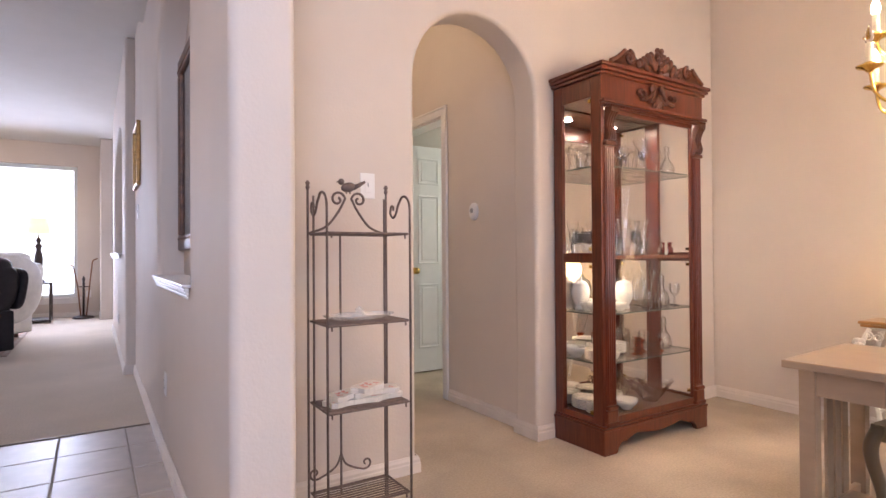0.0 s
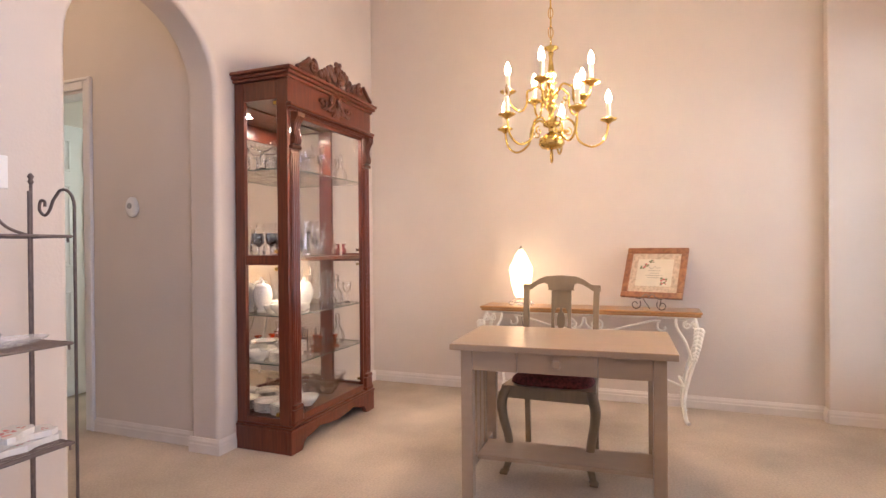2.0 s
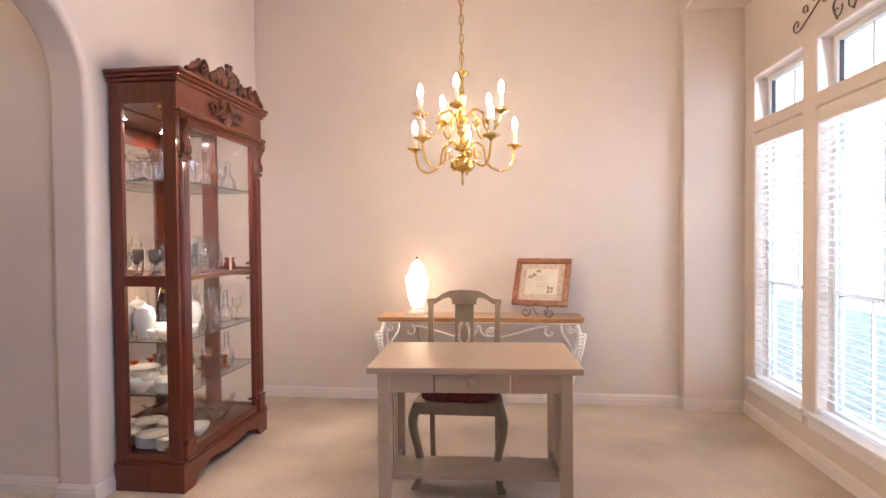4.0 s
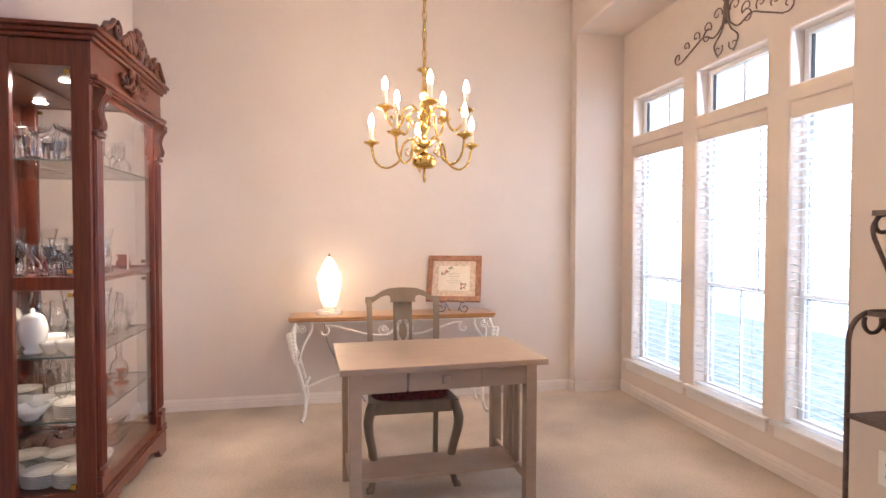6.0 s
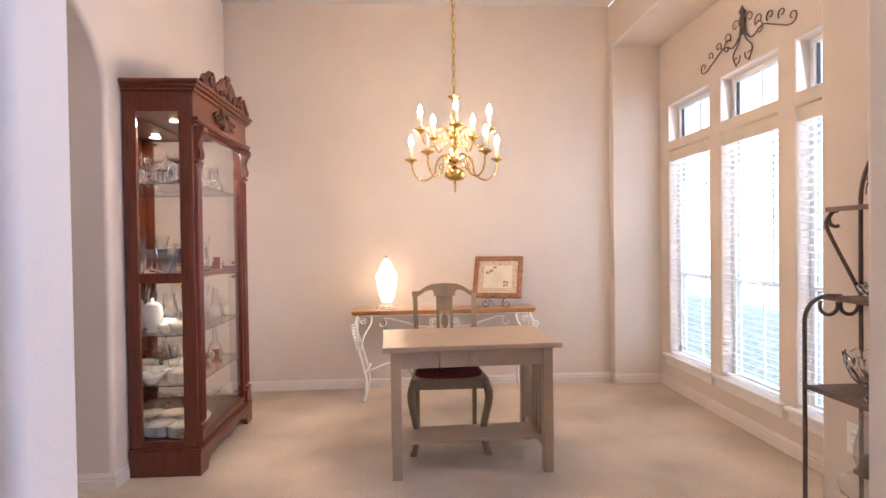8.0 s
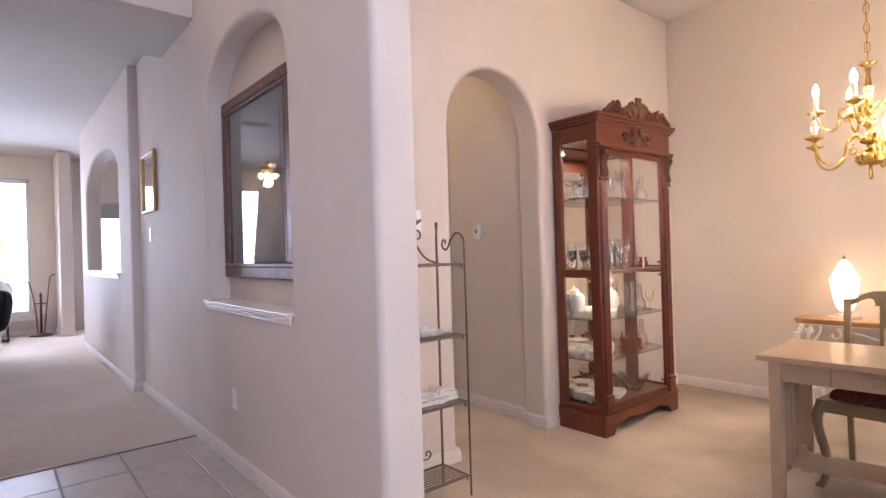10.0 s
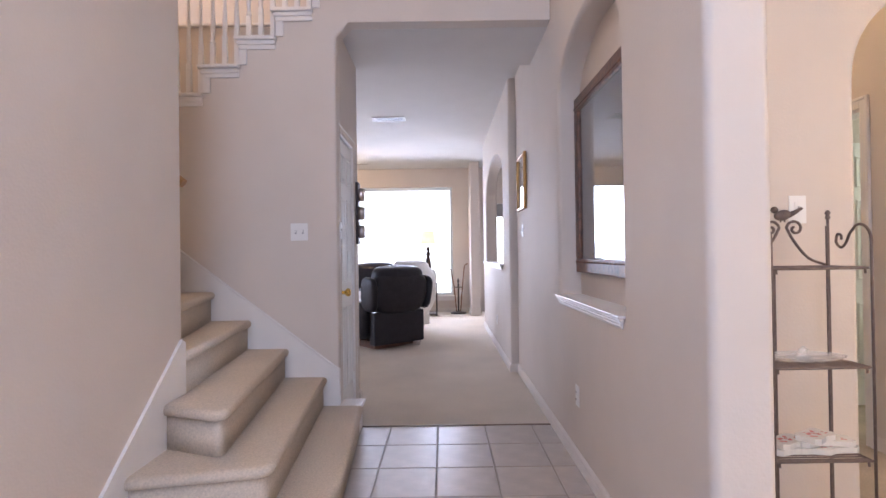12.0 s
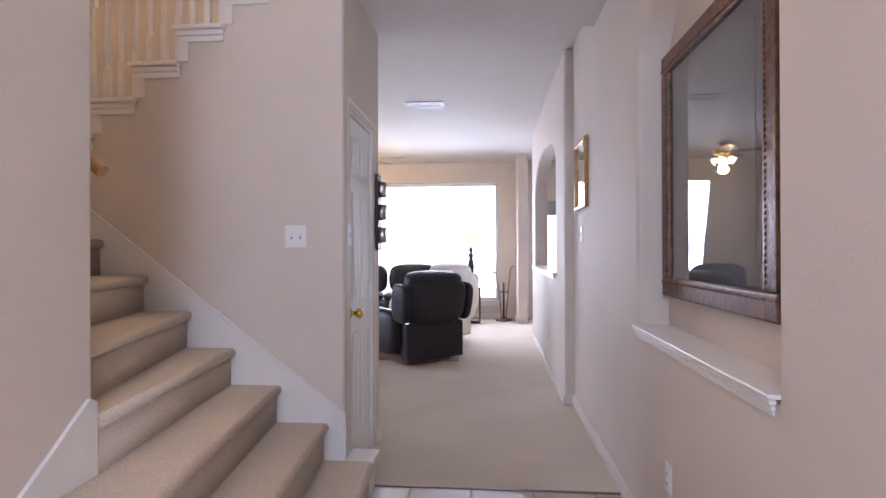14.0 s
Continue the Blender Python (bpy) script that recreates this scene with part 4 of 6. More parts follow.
def table_lamp():
    root = thing("table_lamp", "lit crystal table lamp with a glowing cut glass body", "lamp")
    part("base", lathe([(0.088, 0), (0.094, 0.008), (0.086, 0.024), (0.066, 0.032), (0.044, 0.036), (0.032, 0.046), (0.036, 0.056)], 14), M_PRESSED, root, "clear cut crystal foot", smooth=False)
    body = lathe([(0.036, 0.056), (0.048, 0.075), (0.060, 0.11), (0.068, 0.15), (0.074, 0.19), (0.080, 0.225), (0.083, 0.255), (0.078, 0.28), (0.066, 0.30), (0.055, 0.315), (0.052, 0.335), (0.040, 0.36), (0.024, 0.385), (0.012, 0.402)], 22)
    for v in body.verts:
        a = math.atan2(v.co.y, v.co.x)
        k = 1 + 0.045 * math.cos(11 * a) * math.sin(v.co.z * 55)
        v.co.x *= k
        v.co.y *= k
    part("shade", body, M_LAMPGLOW, root, "glowing diamond-cut glass shade")
    part("finial", lathe([(0.010, 0.402), (0.013, 0.408), (0.005, 0.413), (0.007, 0.419), (0.002, 0.427)], 12), M_IRON, root)
    return root


finish(table_lamp(), pose(4.06, 1.66, CON_TOP, 0, 0, 0))
lamp("table_lamp_light", "POINT", pose(4.06, 1.66, CON_TOP + 0.23), 7, WARM, 0.09)
tagged(mesh_ob("cable", tube(smooth_line([(4.15, 1.68, CON_TOP + 0.004), (4.205, 1.70, CON_TOP - 0.01), (4.24, 1.68, 0.42), (4.235, 1.60, 0.25), (4.23, 1.48, 0.08), (4.22, 1.40, ZD + 0.006)], 6), 0.003, 6), material("grey_cord", (0.18, 0.16, 0.14), 0.5)), "thin grey lamp cord hanging behind the console", "cord")


def framed_verse():
    """Upright in the xz plane, centre of its foot at the origin, facing -y."""
    root = thing("framed_verse", "framed verse print with roses in a burled brown frame", "picture")
    W, H, b = 0.40, 0.365, 0.042
    for lo, hi in (((-W / 2, 0), (W / 2, b)), ((-W / 2, H - b), (W / 2, H)), ((-W / 2, b), (-W / 2 + b, H - b)), ((W / 2 - b, b), (W / 2, H - b))):
        part("frame_rail", box((lo[0], -0.012, lo[1]), (hi[0], 0.012, hi[1]), 0.006, 3), M_FRAMEWOOD, root)
    part("mat_board", box((-W / 2 + b, -0.002, b), (W / 2 - b, 0.004, H - b)), M_MAT, root)
    iw, ih = 0.115, 0.098
    part("print", box((-iw, -0.005, H / 2 - ih), (iw, -0.002, H / 2 + ih)), M_PAPER, root)
    bars = bmesh.new()
    for k, (w, dz) in enumerate(((0.042, 0.012), (0.030, -0.006), (0.058, -0.022), (0.040, -0.038))):
        add_box(bars, (-w, -0.0075, H / 2 + dz), (w, -0.005, H / 2 + dz + 0.0022))
    part("lettering", bars, M_PALEINK, root, "lines of small illegible lettering")
    sc = bmesh.new()
    add_tube(sc, [(u - 0.0, -0.006, v) for u, v in smooth_pairs([(-0.045, H / 2 + 0.052), (-0.03, H / 2 + 0.030), (-0.012, H / 2 + 0.032), (0.0, H / 2 + 0.045), (0.012, H / 2 + 0.034), (0.04, H / 2 + 0.036)])], 0.0016, 6)
    part("title_flourish", sc, M_PALEINK, root)
    rnd = random.Random(5)
    for mt, nm, n in ((M_ROSE, "printed_rose_spray", 16), (M_LEAF, "printed_leaf_spray", 20)):
        fl = bmesh.new()
        for k in range(n):
            t = rnd.random()
            u, v = (-0.085 + 0.07 * t ** 1.5 + rnd.uniform(-0.01, 0.01), H / 2 + 0.085 - 0.06 * (1 - t) + rnd.uniform(-0.012, 0.008)) if k % 3 else (0.088 - 0.035 * t, H / 2 - 0.085 + 0.05 * rnd.random())
            bmesh.ops.create_circle(fl, cap_ends=True, segments=8, radius=rnd.uniform(0.004, 0.009), matrix=Matrix.Translation((u, -0.0058 - 0.0001 * k, v)) @ Matrix.Rotation(radians(90), 4, "X"))
        part(nm, fl, mt, root)
    return root


def smooth_pairs(pairs):
    return [(p.x, p.y) for p in smooth_line([(u, v, 0) for u, v in pairs], 6)]


finish(framed_verse(), pose(3.985, 0.785, CON_TOP + 0.076, 0, 0, -108) @ pose(0, 0, 0, -27, 0, 0))


def easel():
    root = thing("easel", "small bronze scrolled wire easel holding a frame", "easel")
    for s in (-1, 1):
        ln = spiral(s * 0.085, 0.036, 0.010, 0.036, 90 + s * 90 if s > 0 else 90 + s * 90, (90 + s * 90) - s * 400, 26)
        part("scroll_foot", tube([(u, -0.035, v) for u, v in ln], 0.0035, 8), M_IRON, root)
        part("support", tube(smooth_line([(s * 0.085, -0.035, 0.075), (s * 0.05, -0.03, 0.082), (s * 0.02, -0.03, 0.105), (0, -0.03, 0.085)], 6), 0.0035, 8), M_IRON, root)
        part("ledge_arm", tube([(s * 0.06, -0.045, 0.074), (s * 0.06, 0.03, 0.072), (s * 0.03, 0.075, 0.0)], 0.003, 8), M_IRON, root)
    return root


finish(easel(), pose(3.985, 0.785, CON_TOP, 0, 0, -108))


# ---- dining room: chandelier ----
def chandelier():
    """Hangs from the ceiling; the origin is at its lower ring."""
    root = thing("chandelier", "polished brass chandelier with ten candle bulbs, one unlit", "chandelier")
    part("stem", lathe([(0.010, 0.075), (0.045, 0.082), (0.060, 0.10), (0.058, 0.125), (0.035, 0.145), (0.014, 0.155), (0.014, 0.175), (0.038, 0.185), (0.040, 0.20), (0.016, 0.215), (0.012, 0.25), (0.026, 0.265), (0.026, 0.285), (0.012, 0.30), (0.030, 0.315), (0.034, 0.335), (0.014, 0.35), (0.014, 0.37), (0.024, 0.385), (0.012, 0.40), (0.022, 0.42), (0.014, 0.45), (0.008, 0.50), (0.014, 0.525), (0.008, 0.53), (0.036, 0.545), (0.034, 0.55), (0.008, 0.552)], 24), M_BRASS, root, smooth=True)
    part("bottom_ring", tube([(0.026 * math.cos(a), 0, 0.045 + 0.030 * math.sin(a)) for a in [i * math.pi / 12 for i in range(25)]], 0.004, 8), M_BRASS, root, smooth=True)
    arms = [(0.260, 0.185, -146 - i * 72, 0.20, i == 1) for i in range(5)] + [(0.200, 0.335, -182 - i * 72, 0.342, False) for i in range(5)]
    bulbs = []
    for R, zhub, deg, zend, off in arms:
        m = Matrix.Rotation(radians(deg), 4, "Z")
        low = zend - 0.115 if R > 0.22 else zend - 0.085
        line = smooth_line([(0.025, 0, zhub), (0.06, 0, zhub + 0.035), (0.095, 0, zhub + 0.02), (0.11, 0, low + 0.09), (0.125 if R > 0.22 else 0.115, 0, low + 0.03), (R * 0.72, 0, low), (R * 0.93, 0, low + 0.035), (R, 0, zend)], 6)
        arm = part("arm", tube(move(line, m), 0.0056, 8), M_BRASS, root, smooth=True)
        curl = [(0.045 + u, 0, v) for u, v in spiral(0.03, zhub - 0.03, 0.022, 0.005, 90, -260, 16)]
        part("curl", tube(move(curl, m), 0.0035, 6), M_BRASS, arm, smooth=True)
        c = m @ Vector((R, 0, zend))
        part("drip_pan", lathe([(0.008, -0.012), (0.014, -0.004), (0.034, 0.004), (0.040, 0.010), (0.038, 0.012), (0.014, 0.006), (0.014, 0.016), (0.016, 0.022)], 20, c), M_BRASS, arm, smooth=True)
        part("candle_sleeve", lathe([(0.0105, 0.010), (0.0105, 0.085), (0.009, 0.087)], 14, c), M_CANDLE, arm, "ivory candle sleeve", smooth=True)
        part("bulb", lathe([(0.008, 0.086), (0.012, 0.095), (0.0142, 0.107), (0.012, 0.122), (0.006, 0.138), (0.002, 0.148)], 14, c), M_BULB_OFF if off else M_BULB, arm, "unlit clear flame bulb" if off else "glowing flame bulb", smooth=True)
        if not off:
            bulbs.append(c + Vector((0, 0, 0.125)))
    # chain and cord to the ceiling
    top = H_DIN - 1.435
    part("cord", tube([(0.002, 0, 0.55), (-0.004, 0.003, 1.0), (0.003, -0.002, 1.4), (0, 0, top)], 0.0028, 6), M_BRASS, root)
    z, k = 0.552, 0
    while z < top - 0.03:
        a = [i * math.pi / 8 for i in range(17)]
        pts = [Vector((0.011 * math.cos(t), 0, z + 0.024 + 0.026 * math.sin(t))) for t in a]
        part("chain_link", tube(move(pts, Matrix.Rotation(radians(90 * (k % 2) + 20), 4, "Z")), 0.0026, 6), M_BRASS, root, smooth=True)
        z += 0.045
        k += 1
    part("canopy", lathe([(0.012, top - 0.03), (0.03, top - 0.025), (0.062, top - 0.008), (0.064, top)], 24), M_BRASS, root, smooth=True)
    return root, bulbs


chand, bulb_places = chandelier()
CH = pose(2.72, 1.205, 1.435)
finish(chand, CH)
for p in bulb_places:
    lamp("chandelier_bulb_light", "POINT", Matrix.Translation(CH @ p), 12.5, (1.0, 0.73, 0.44), 0.018)


# ---- windows of the bay ----
def window_unit(n, x0, x1, z0, z1, sash):
    w = tagged(new("window_%d" % n), "white vinyl window set deep in the bay wall", "window", kind="structure")
    y = BY - 0.13
    b = 0.03
    part("frame_left", box((x0, y, z0), (x0 + b, y + 0.045, z1), 0.003), M_VINYL, w)
    part("frame_right", box((x1 - b, y, z0), (x1, y + 0.045, z1), 0.003), M_VINYL, w)
    part("frame_top", box((x0 + b, y, z1 - b), (x1 - b, y + 0.045, z1), 0.003), M_VINYL, w)
    part("frame_bottom", box((x0 + b, y, z0), (x1 - b, y + 0.045, z0 + b), 0.003), M_VINYL, w)
    dark = M_SASHGREY if sash else M_GASKET_SHADE
    part("gasket", box((x1 - b - 0.004, y + 0.01, z0 + b), (x1 - b, y + 0.03, z1 - b)), dark, w)
    part("gasket", box((x0 + b, y + 0.01, z0 + b), (x0 + b + 0.004, y + 0.03, z1 - b)), dark, w)
    xm = (x0 + x1) / 2
    if sash:
        zm = 0.89
        part("meeting_rail", box((x0 + b, y + 0.005, zm - 0.018), (x1 - b, y + 0.05, zm + 0.006), 0.003), M_VINYL, w)
        part("rail_gasket", box((x0 + b, y + 0.010, zm - 0.024), (x1 - b, y + 0.030, zm - 0.0182)), M_GASKET_SHADE, w)
        part("muntin", box((xm - 0.006, y + 0.012, z0 + b), (xm + 0.006, y + 0.024, zm - 0.022)), M_VINYL, w)
    else:
        part("muntin", box((xm - 0.006, y + 0.012, z0 + b), (xm + 0.006, y + 0.024, z1 - b)), M_VINYL, w)
    part("pane", box((x0 + b, y + 0.017, z0 + b), (x1 - b, y + 0.020, z1 - b)), M_GLASS, w).visible_shadow = False
    return w


M_SASHGREY = material("grey_sash_edge", (0.36, 0.40, 0.42), 0.5)
M_GASKET_SHADE = material("gasket_and_duct_shade", (0.05, 0.055, 0.06), 0.5)
n = 0
for x0, x1 in WX:
    n += 1
    window_unit(n, x0, x1, WZ[0][0], WZ[0][1], True)
    n += 1
    window_unit(n, x0, x1, WZ[1][0], WZ[1][1], False)
    sill = mesh_ob("trim_sill", box((x0 - 0.06, BY - 0.08, WZ[0][0] - 0.022), (x1 + 0.06, BY + 0.035, WZ[0][0] + 0.001), 0.005), M_TRIM)
    structure(sill, "white painted window sill", "sill")
    structure(mesh_ob("trim_apron", box((x0 - 0.045, BY + 0.001, WZ[0][0] - 0.085), (x1 + 0.045, BY + 0.016, WZ[0][0] - 0.0225), 0.005), M_TRIM), "white moulding under the window sill", "trim")


def window_blind(x0, x1):
    z0, z1 = WZ[0]
    root = thing("window_blind", "white slatted blind half open over a bay window", "blind", group="bay window blinds")
    part("valance", box((x0 + 0.004, BY - 0.045, z1 - 0.085), (x1 - 0.004, BY - 0.008, z1 - 0.004), 0.004), M_WALL, root, "wide painted valance")
    me = None
    z = z1 - 0.11
    while z > z0 + 0.06:
        if me is None:
            sl = part("slat", slab([(-0.017, 0.0), (-0.006, 0.002), (0.006, 0.002), (0.017, 0.0), (0.017, 0.0012), (0.006, 0.0034), (-0.006, 0.0034), (-0.017, 0.0012)], [], x1 - x0 - 0.008, lambda u, v, w: (w, u, v)), M_SLAT, root)
            me = sl.data
        else:
            sl = new("slat", me)
            sl.parent = root
        sl.matrix_basis = pose(x0 + 0.004, BY - 0.032, z, 13, 0, 0)
        z -= 0.0405
    part("bottom_rail", box((x0 + 0.004, BY - 0.050, z0 + 0.012), (x1 - 0.004, BY - 0.014, z0 + 0.03), 0.003), M_SLAT, root)
    for x in (x0 + 0.09, x1 - 0.09):
        part("ladder_cord", tube([(x, BY - 0.012, z0 + 0.03), (x, BY - 0.012, z1 - 0.08)], 0.0015, 5), M_SLAT, root)
    part("wand", tube([(x0 + 0.045, BY - 0.008, z1 - 0.09), (x0 + 0.045, BY - 0.006, 0.86)], 0.004, 6), M_SLAT, root)
    return root


for x0, x1 in WX:
    window_blind(x0, x1)


# iron scroll over the windows
def wall_scroll():
    root = thing("wall_scroll", "dark wrought iron scroll hanging above the bay windows", "wall decoration")
    half = 0.50
    for s in (-1, 1):
        def P(pairs):
            return [(s * u, 0, v) for u, v in pairs]
        main = [(0.012, 0.23), (0.02, 0.14)] + smooth_pairs([(0.03, 0.10), (0.10, 0.05), (0.20, 0.085), (0.30, 0.045), (0.42, -0.01)]) + spiral(half - 0.045, 0.03, 0.045, 0.010, -120, 250, 20)
        part("scroll_bar", tube(P(main), 0.0055, 8, 0.0035), M_IRON, root, smooth=True)
        for cx, cz, r, a0, a1 in ((0.075, 0.185, 0.045, 200, -170), (0.165, 0.135, 0.042, 220, -150), (0.27, 0.115, 0.038, 220, -150), (0.37, 0.085, 0.034, 220, -150), (0.065, -0.045, 0.042, 150, 520), (0.165, 0.075, 0.05, 130, -200)):
            part("scroll_curl", tube(P(spiral(cx, cz, r, r * 0.2, a0, a1, 20)), 0.004, 8, 0.003), M_IRON, root, smooth=True)
        part("scroll_link", tube(P(smooth_pairs([(0.0, 0.16), (0.04, 0.06), (0.10, -0.01), (0.065, -0.09)])), 0.005, 8), M_IRON, root, smooth=True)
    bm = lathe([(0.006, 0.10), (0.014, 0.13), (0.010, 0.17), (0.018, 0.20), (0.012, 0.23), (0.022, 0.25), (0.010, 0.275), (0.003, 0.295)], 10)
    part("finial", bm, M_IRON, root, smooth=True)
    return root


finish(wall_scroll(), pose(3.005, BY + 0.014, 2.355) @ Matrix.Diagonal((1.0, 1.0, 0.95, 1)))


# ---- metal racks ----
def bird_mesh():
    bm = bmesh.new()
    bmesh.ops.create_uvsphere(bm, u_segments=16, v_segments=10, radius=1, matrix=Matrix.LocRotScale((0, 0, 0.028), Euler((0, radians(-12), 0)), (0.034, 0.017, 0.021)))
    bmesh.ops.create_uvsphere(bm, u_segments=14, v_segments=8, radius=0.014, matrix=Matrix.Translation((-0.032, 0, 0.05)))
    add_tube(bm, [(-0.042, 0, 0.050), (-0.056, 0, 0.047)], 0.005, 6, 0.0008)
    add_tube(bm, [(0.02, 0, 0.026), (0.05, 0, 0.040), (0.078, 0, 0.056)], 0.012, 6, 0.006)
    for x in (-0.008, 0.008):
        add_tube(bm, [(x, 0, 0.0), (x, 0, 0.014)], 0.003, 6)
    return bm


def bird_rack():
    """A folding four-shelf rack; origin at the floor, left front corner."""
    root = thing("bird_rack", "bronze brown iron shelf rack with a bird on top", "rack")
    W, D = 0.36, 0.22
    zs = [0.10, 0.417 - ZD, 0.752 - ZD, 1.11 - ZD]
    top = zs[3]
    part("back_post", tube([(W, D, 0), (W, D, top + 0.19)], 0.0052, 8), M_IRON, root)
    part("back_post", tube([(0.0, D, 0), (0.0, D, top + 0.19)], 0.0052, 8), M_IRON, root)
    for x in (0.0, W):
        part("finial", lathe([(0.005, top + 0.185), (0.010, top + 0.195), (0.006, top + 0.204), (0.011, top + 0.213), (0.004, top + 0.224)], 10, (x, D, 0)), M_IRON, root, smooth=True)
        sx = 1 if x else -1
        front = [(x, 0, 0.0), (x, 0, top + 0.10)] + [Vector((x, 0.055 - 0.055 * math.cos(a), top + 0.10 + 0.06 * math.sin(a))) for a in [radians(18 * i) for i in range(1, 7)]]
        front += [Vector(p) for p in smooth_line([(x, 0.105, top + 0.125), (x, 0.125, top + 0.09), (x, 0.15, top + 0.075), (x, 0.175, top + 0.095), (x, 0.168, top + 0.125), (x, 0.148, top + 0.122), (x, 0.148, top + 0.105)], 5)]
        part("front_post", tube(front, 0.0052, 8), M_IRON, root, smooth=True)
        part("inner_post", tube([(x - sx * 0.018, D - 0.018, 0), (x - sx * 0.018, D - 0.018, top + 0.16)], 0.005, 8), M_IRON, root)
    part("middle_post", tube([(W / 2 - 0.04, D - 0.004, 0.06), (W / 2 - 0.04, D - 0.004, top)], 0.005, 8), M_IRON, root)
    for z in zs:
        sh = part("shelf_frame", tube([(0.008, 0.006, z), (W - 0.008, 0.006, z), (W - 0.008, D - 0.008, z), (0.008, D - 0.008, z), (0.008, 0.006, z)], 0.0055, 6), M_IRON, root)
        for k in range(9):
            y = 0.022 + k * (D - 0.05) / 8
            part("shelf_wire", tube([(0.010, y, z + 0.002), (W - 0.010, y, z + 0.002)], 0.0032, 6), M_IRON, sh)
        for x in (0.02, W - 0.02):
            part("hook", tube([(x, 0.006, z - 0.004), (x, 0.004, z - 0.02)], 0.004, 6), M_IRON, sh)
    for s in (-1, 1):
        ln = [(W / 2 + s * u, D, v) for u, v in smooth_pairs([(W / 2 - 0.004, top + 0.005), (0.10, top + 0.035), (0.045, top + 0.10), (0.015, top + 0.155)]) + spiral(0.048, top + 0.152, 0.034, 0.007, 170, -250, 20)]
        part("top_scroll", tube(ln, 0.0055, 8), M_IRON, root, smooth=True)
        ln = [(W / 2 - 0.04 + s * u, D - 0.004, v) for u, v in smooth_pairs([(0.0, 0.235), (0.02, 0.19), (0.06, 0.165), (0.10, 0.15)]) + spiral(0.115, 0.175, 0.026, 0.006, -100, 240, 18)]
        part("lower_scroll", tube(ln, 0.0045, 8), M_IRON, root, smooth=True)
    b = part("bird_figure", bird_mesh(), M_IRON, root, "cast iron bird", smooth=True)
    b.matrix_basis = pose(W / 2, D, top + 0.178)
    return root


RACK = pose(1.075, 2.585, ZD)
finish(bird_rack(), RACK)
# plaques and a glass tray on its shelves
plq = None
rnd = random.Random(8)
for k, (dx, dy, dz, a) in enumerate(((0.10, 0.10, 0, 10), (0.11, 0.11, 0.022, 24), (0.19, 0.10, 0, -8), (0.20, 0.12, 0.022, 15), (0.21, 0.10, 0.044, 30), (0.29, 0.11, 0.0, 5), (0.28, 0.12, 0.022, -12))):
    m = RACK @ pose(dx, dy, 0.417 - ZD + 0.006 + dz, 0, 0, a)
    if plq is None:
        plq = thing("ceramic_plaque", "white shaped ceramic plaque with painted flowers on a rack", "plaque", group="plaques on the rack")
        o = [(-0.07, -0.035), (-0.05, -0.048), (0, -0.04), (0.05, -0.048), (0.075, -0.03), (0.068, 0), (0.075, 0.03), (0.05, 0.045), (0, 0.038), (-0.05, 0.045), (-0.075, 0.03), (-0.066, 0)]
        part("body", slab(o, [], 0.020, lambda u, v, w: (u, v, w)), M_CERAMIC, plq)
        fl = bmesh.new()
        for j in range(14):
            bmesh.ops.create_circle(fl, cap_ends=True, segments=7, radius=rnd.uniform(0.004, 0.009), matrix=Matrix.Translation((rnd.uniform(-0.05, 0.05), rnd.uniform(-0.025, 0.025), 0.0203 + 0.0001 * j)))
        part("painted_flowers", fl, M_ROSE, plq, "faded painted roses")
        plq.matrix_world = m
    else:
        copy_thing(plq, m)
tray = thing("glass_tray", "clear pressed glass tray lying on the iron rack", "tray")
part("dish", lathe([(0.05, 0), (0.10, 0.004), (0.14, 0.018), (0.142, 0.022), (0.10, 0.009), (0.002, 0.005)], 20), M_PRESSED, tray)
part("knob", lathe([(0.02, 0.006), (0.03, 0.018), (0.012, 0.03), (0.018, 0.042), (0.003, 0.055)], 12), M_PRESSED, tray)
tray.matrix_world = RACK @ pose(0.18, 0.11, 0.752 - ZD + 0.006) @ Matrix.Diagonal((1.1, 0.62, 1, 1))


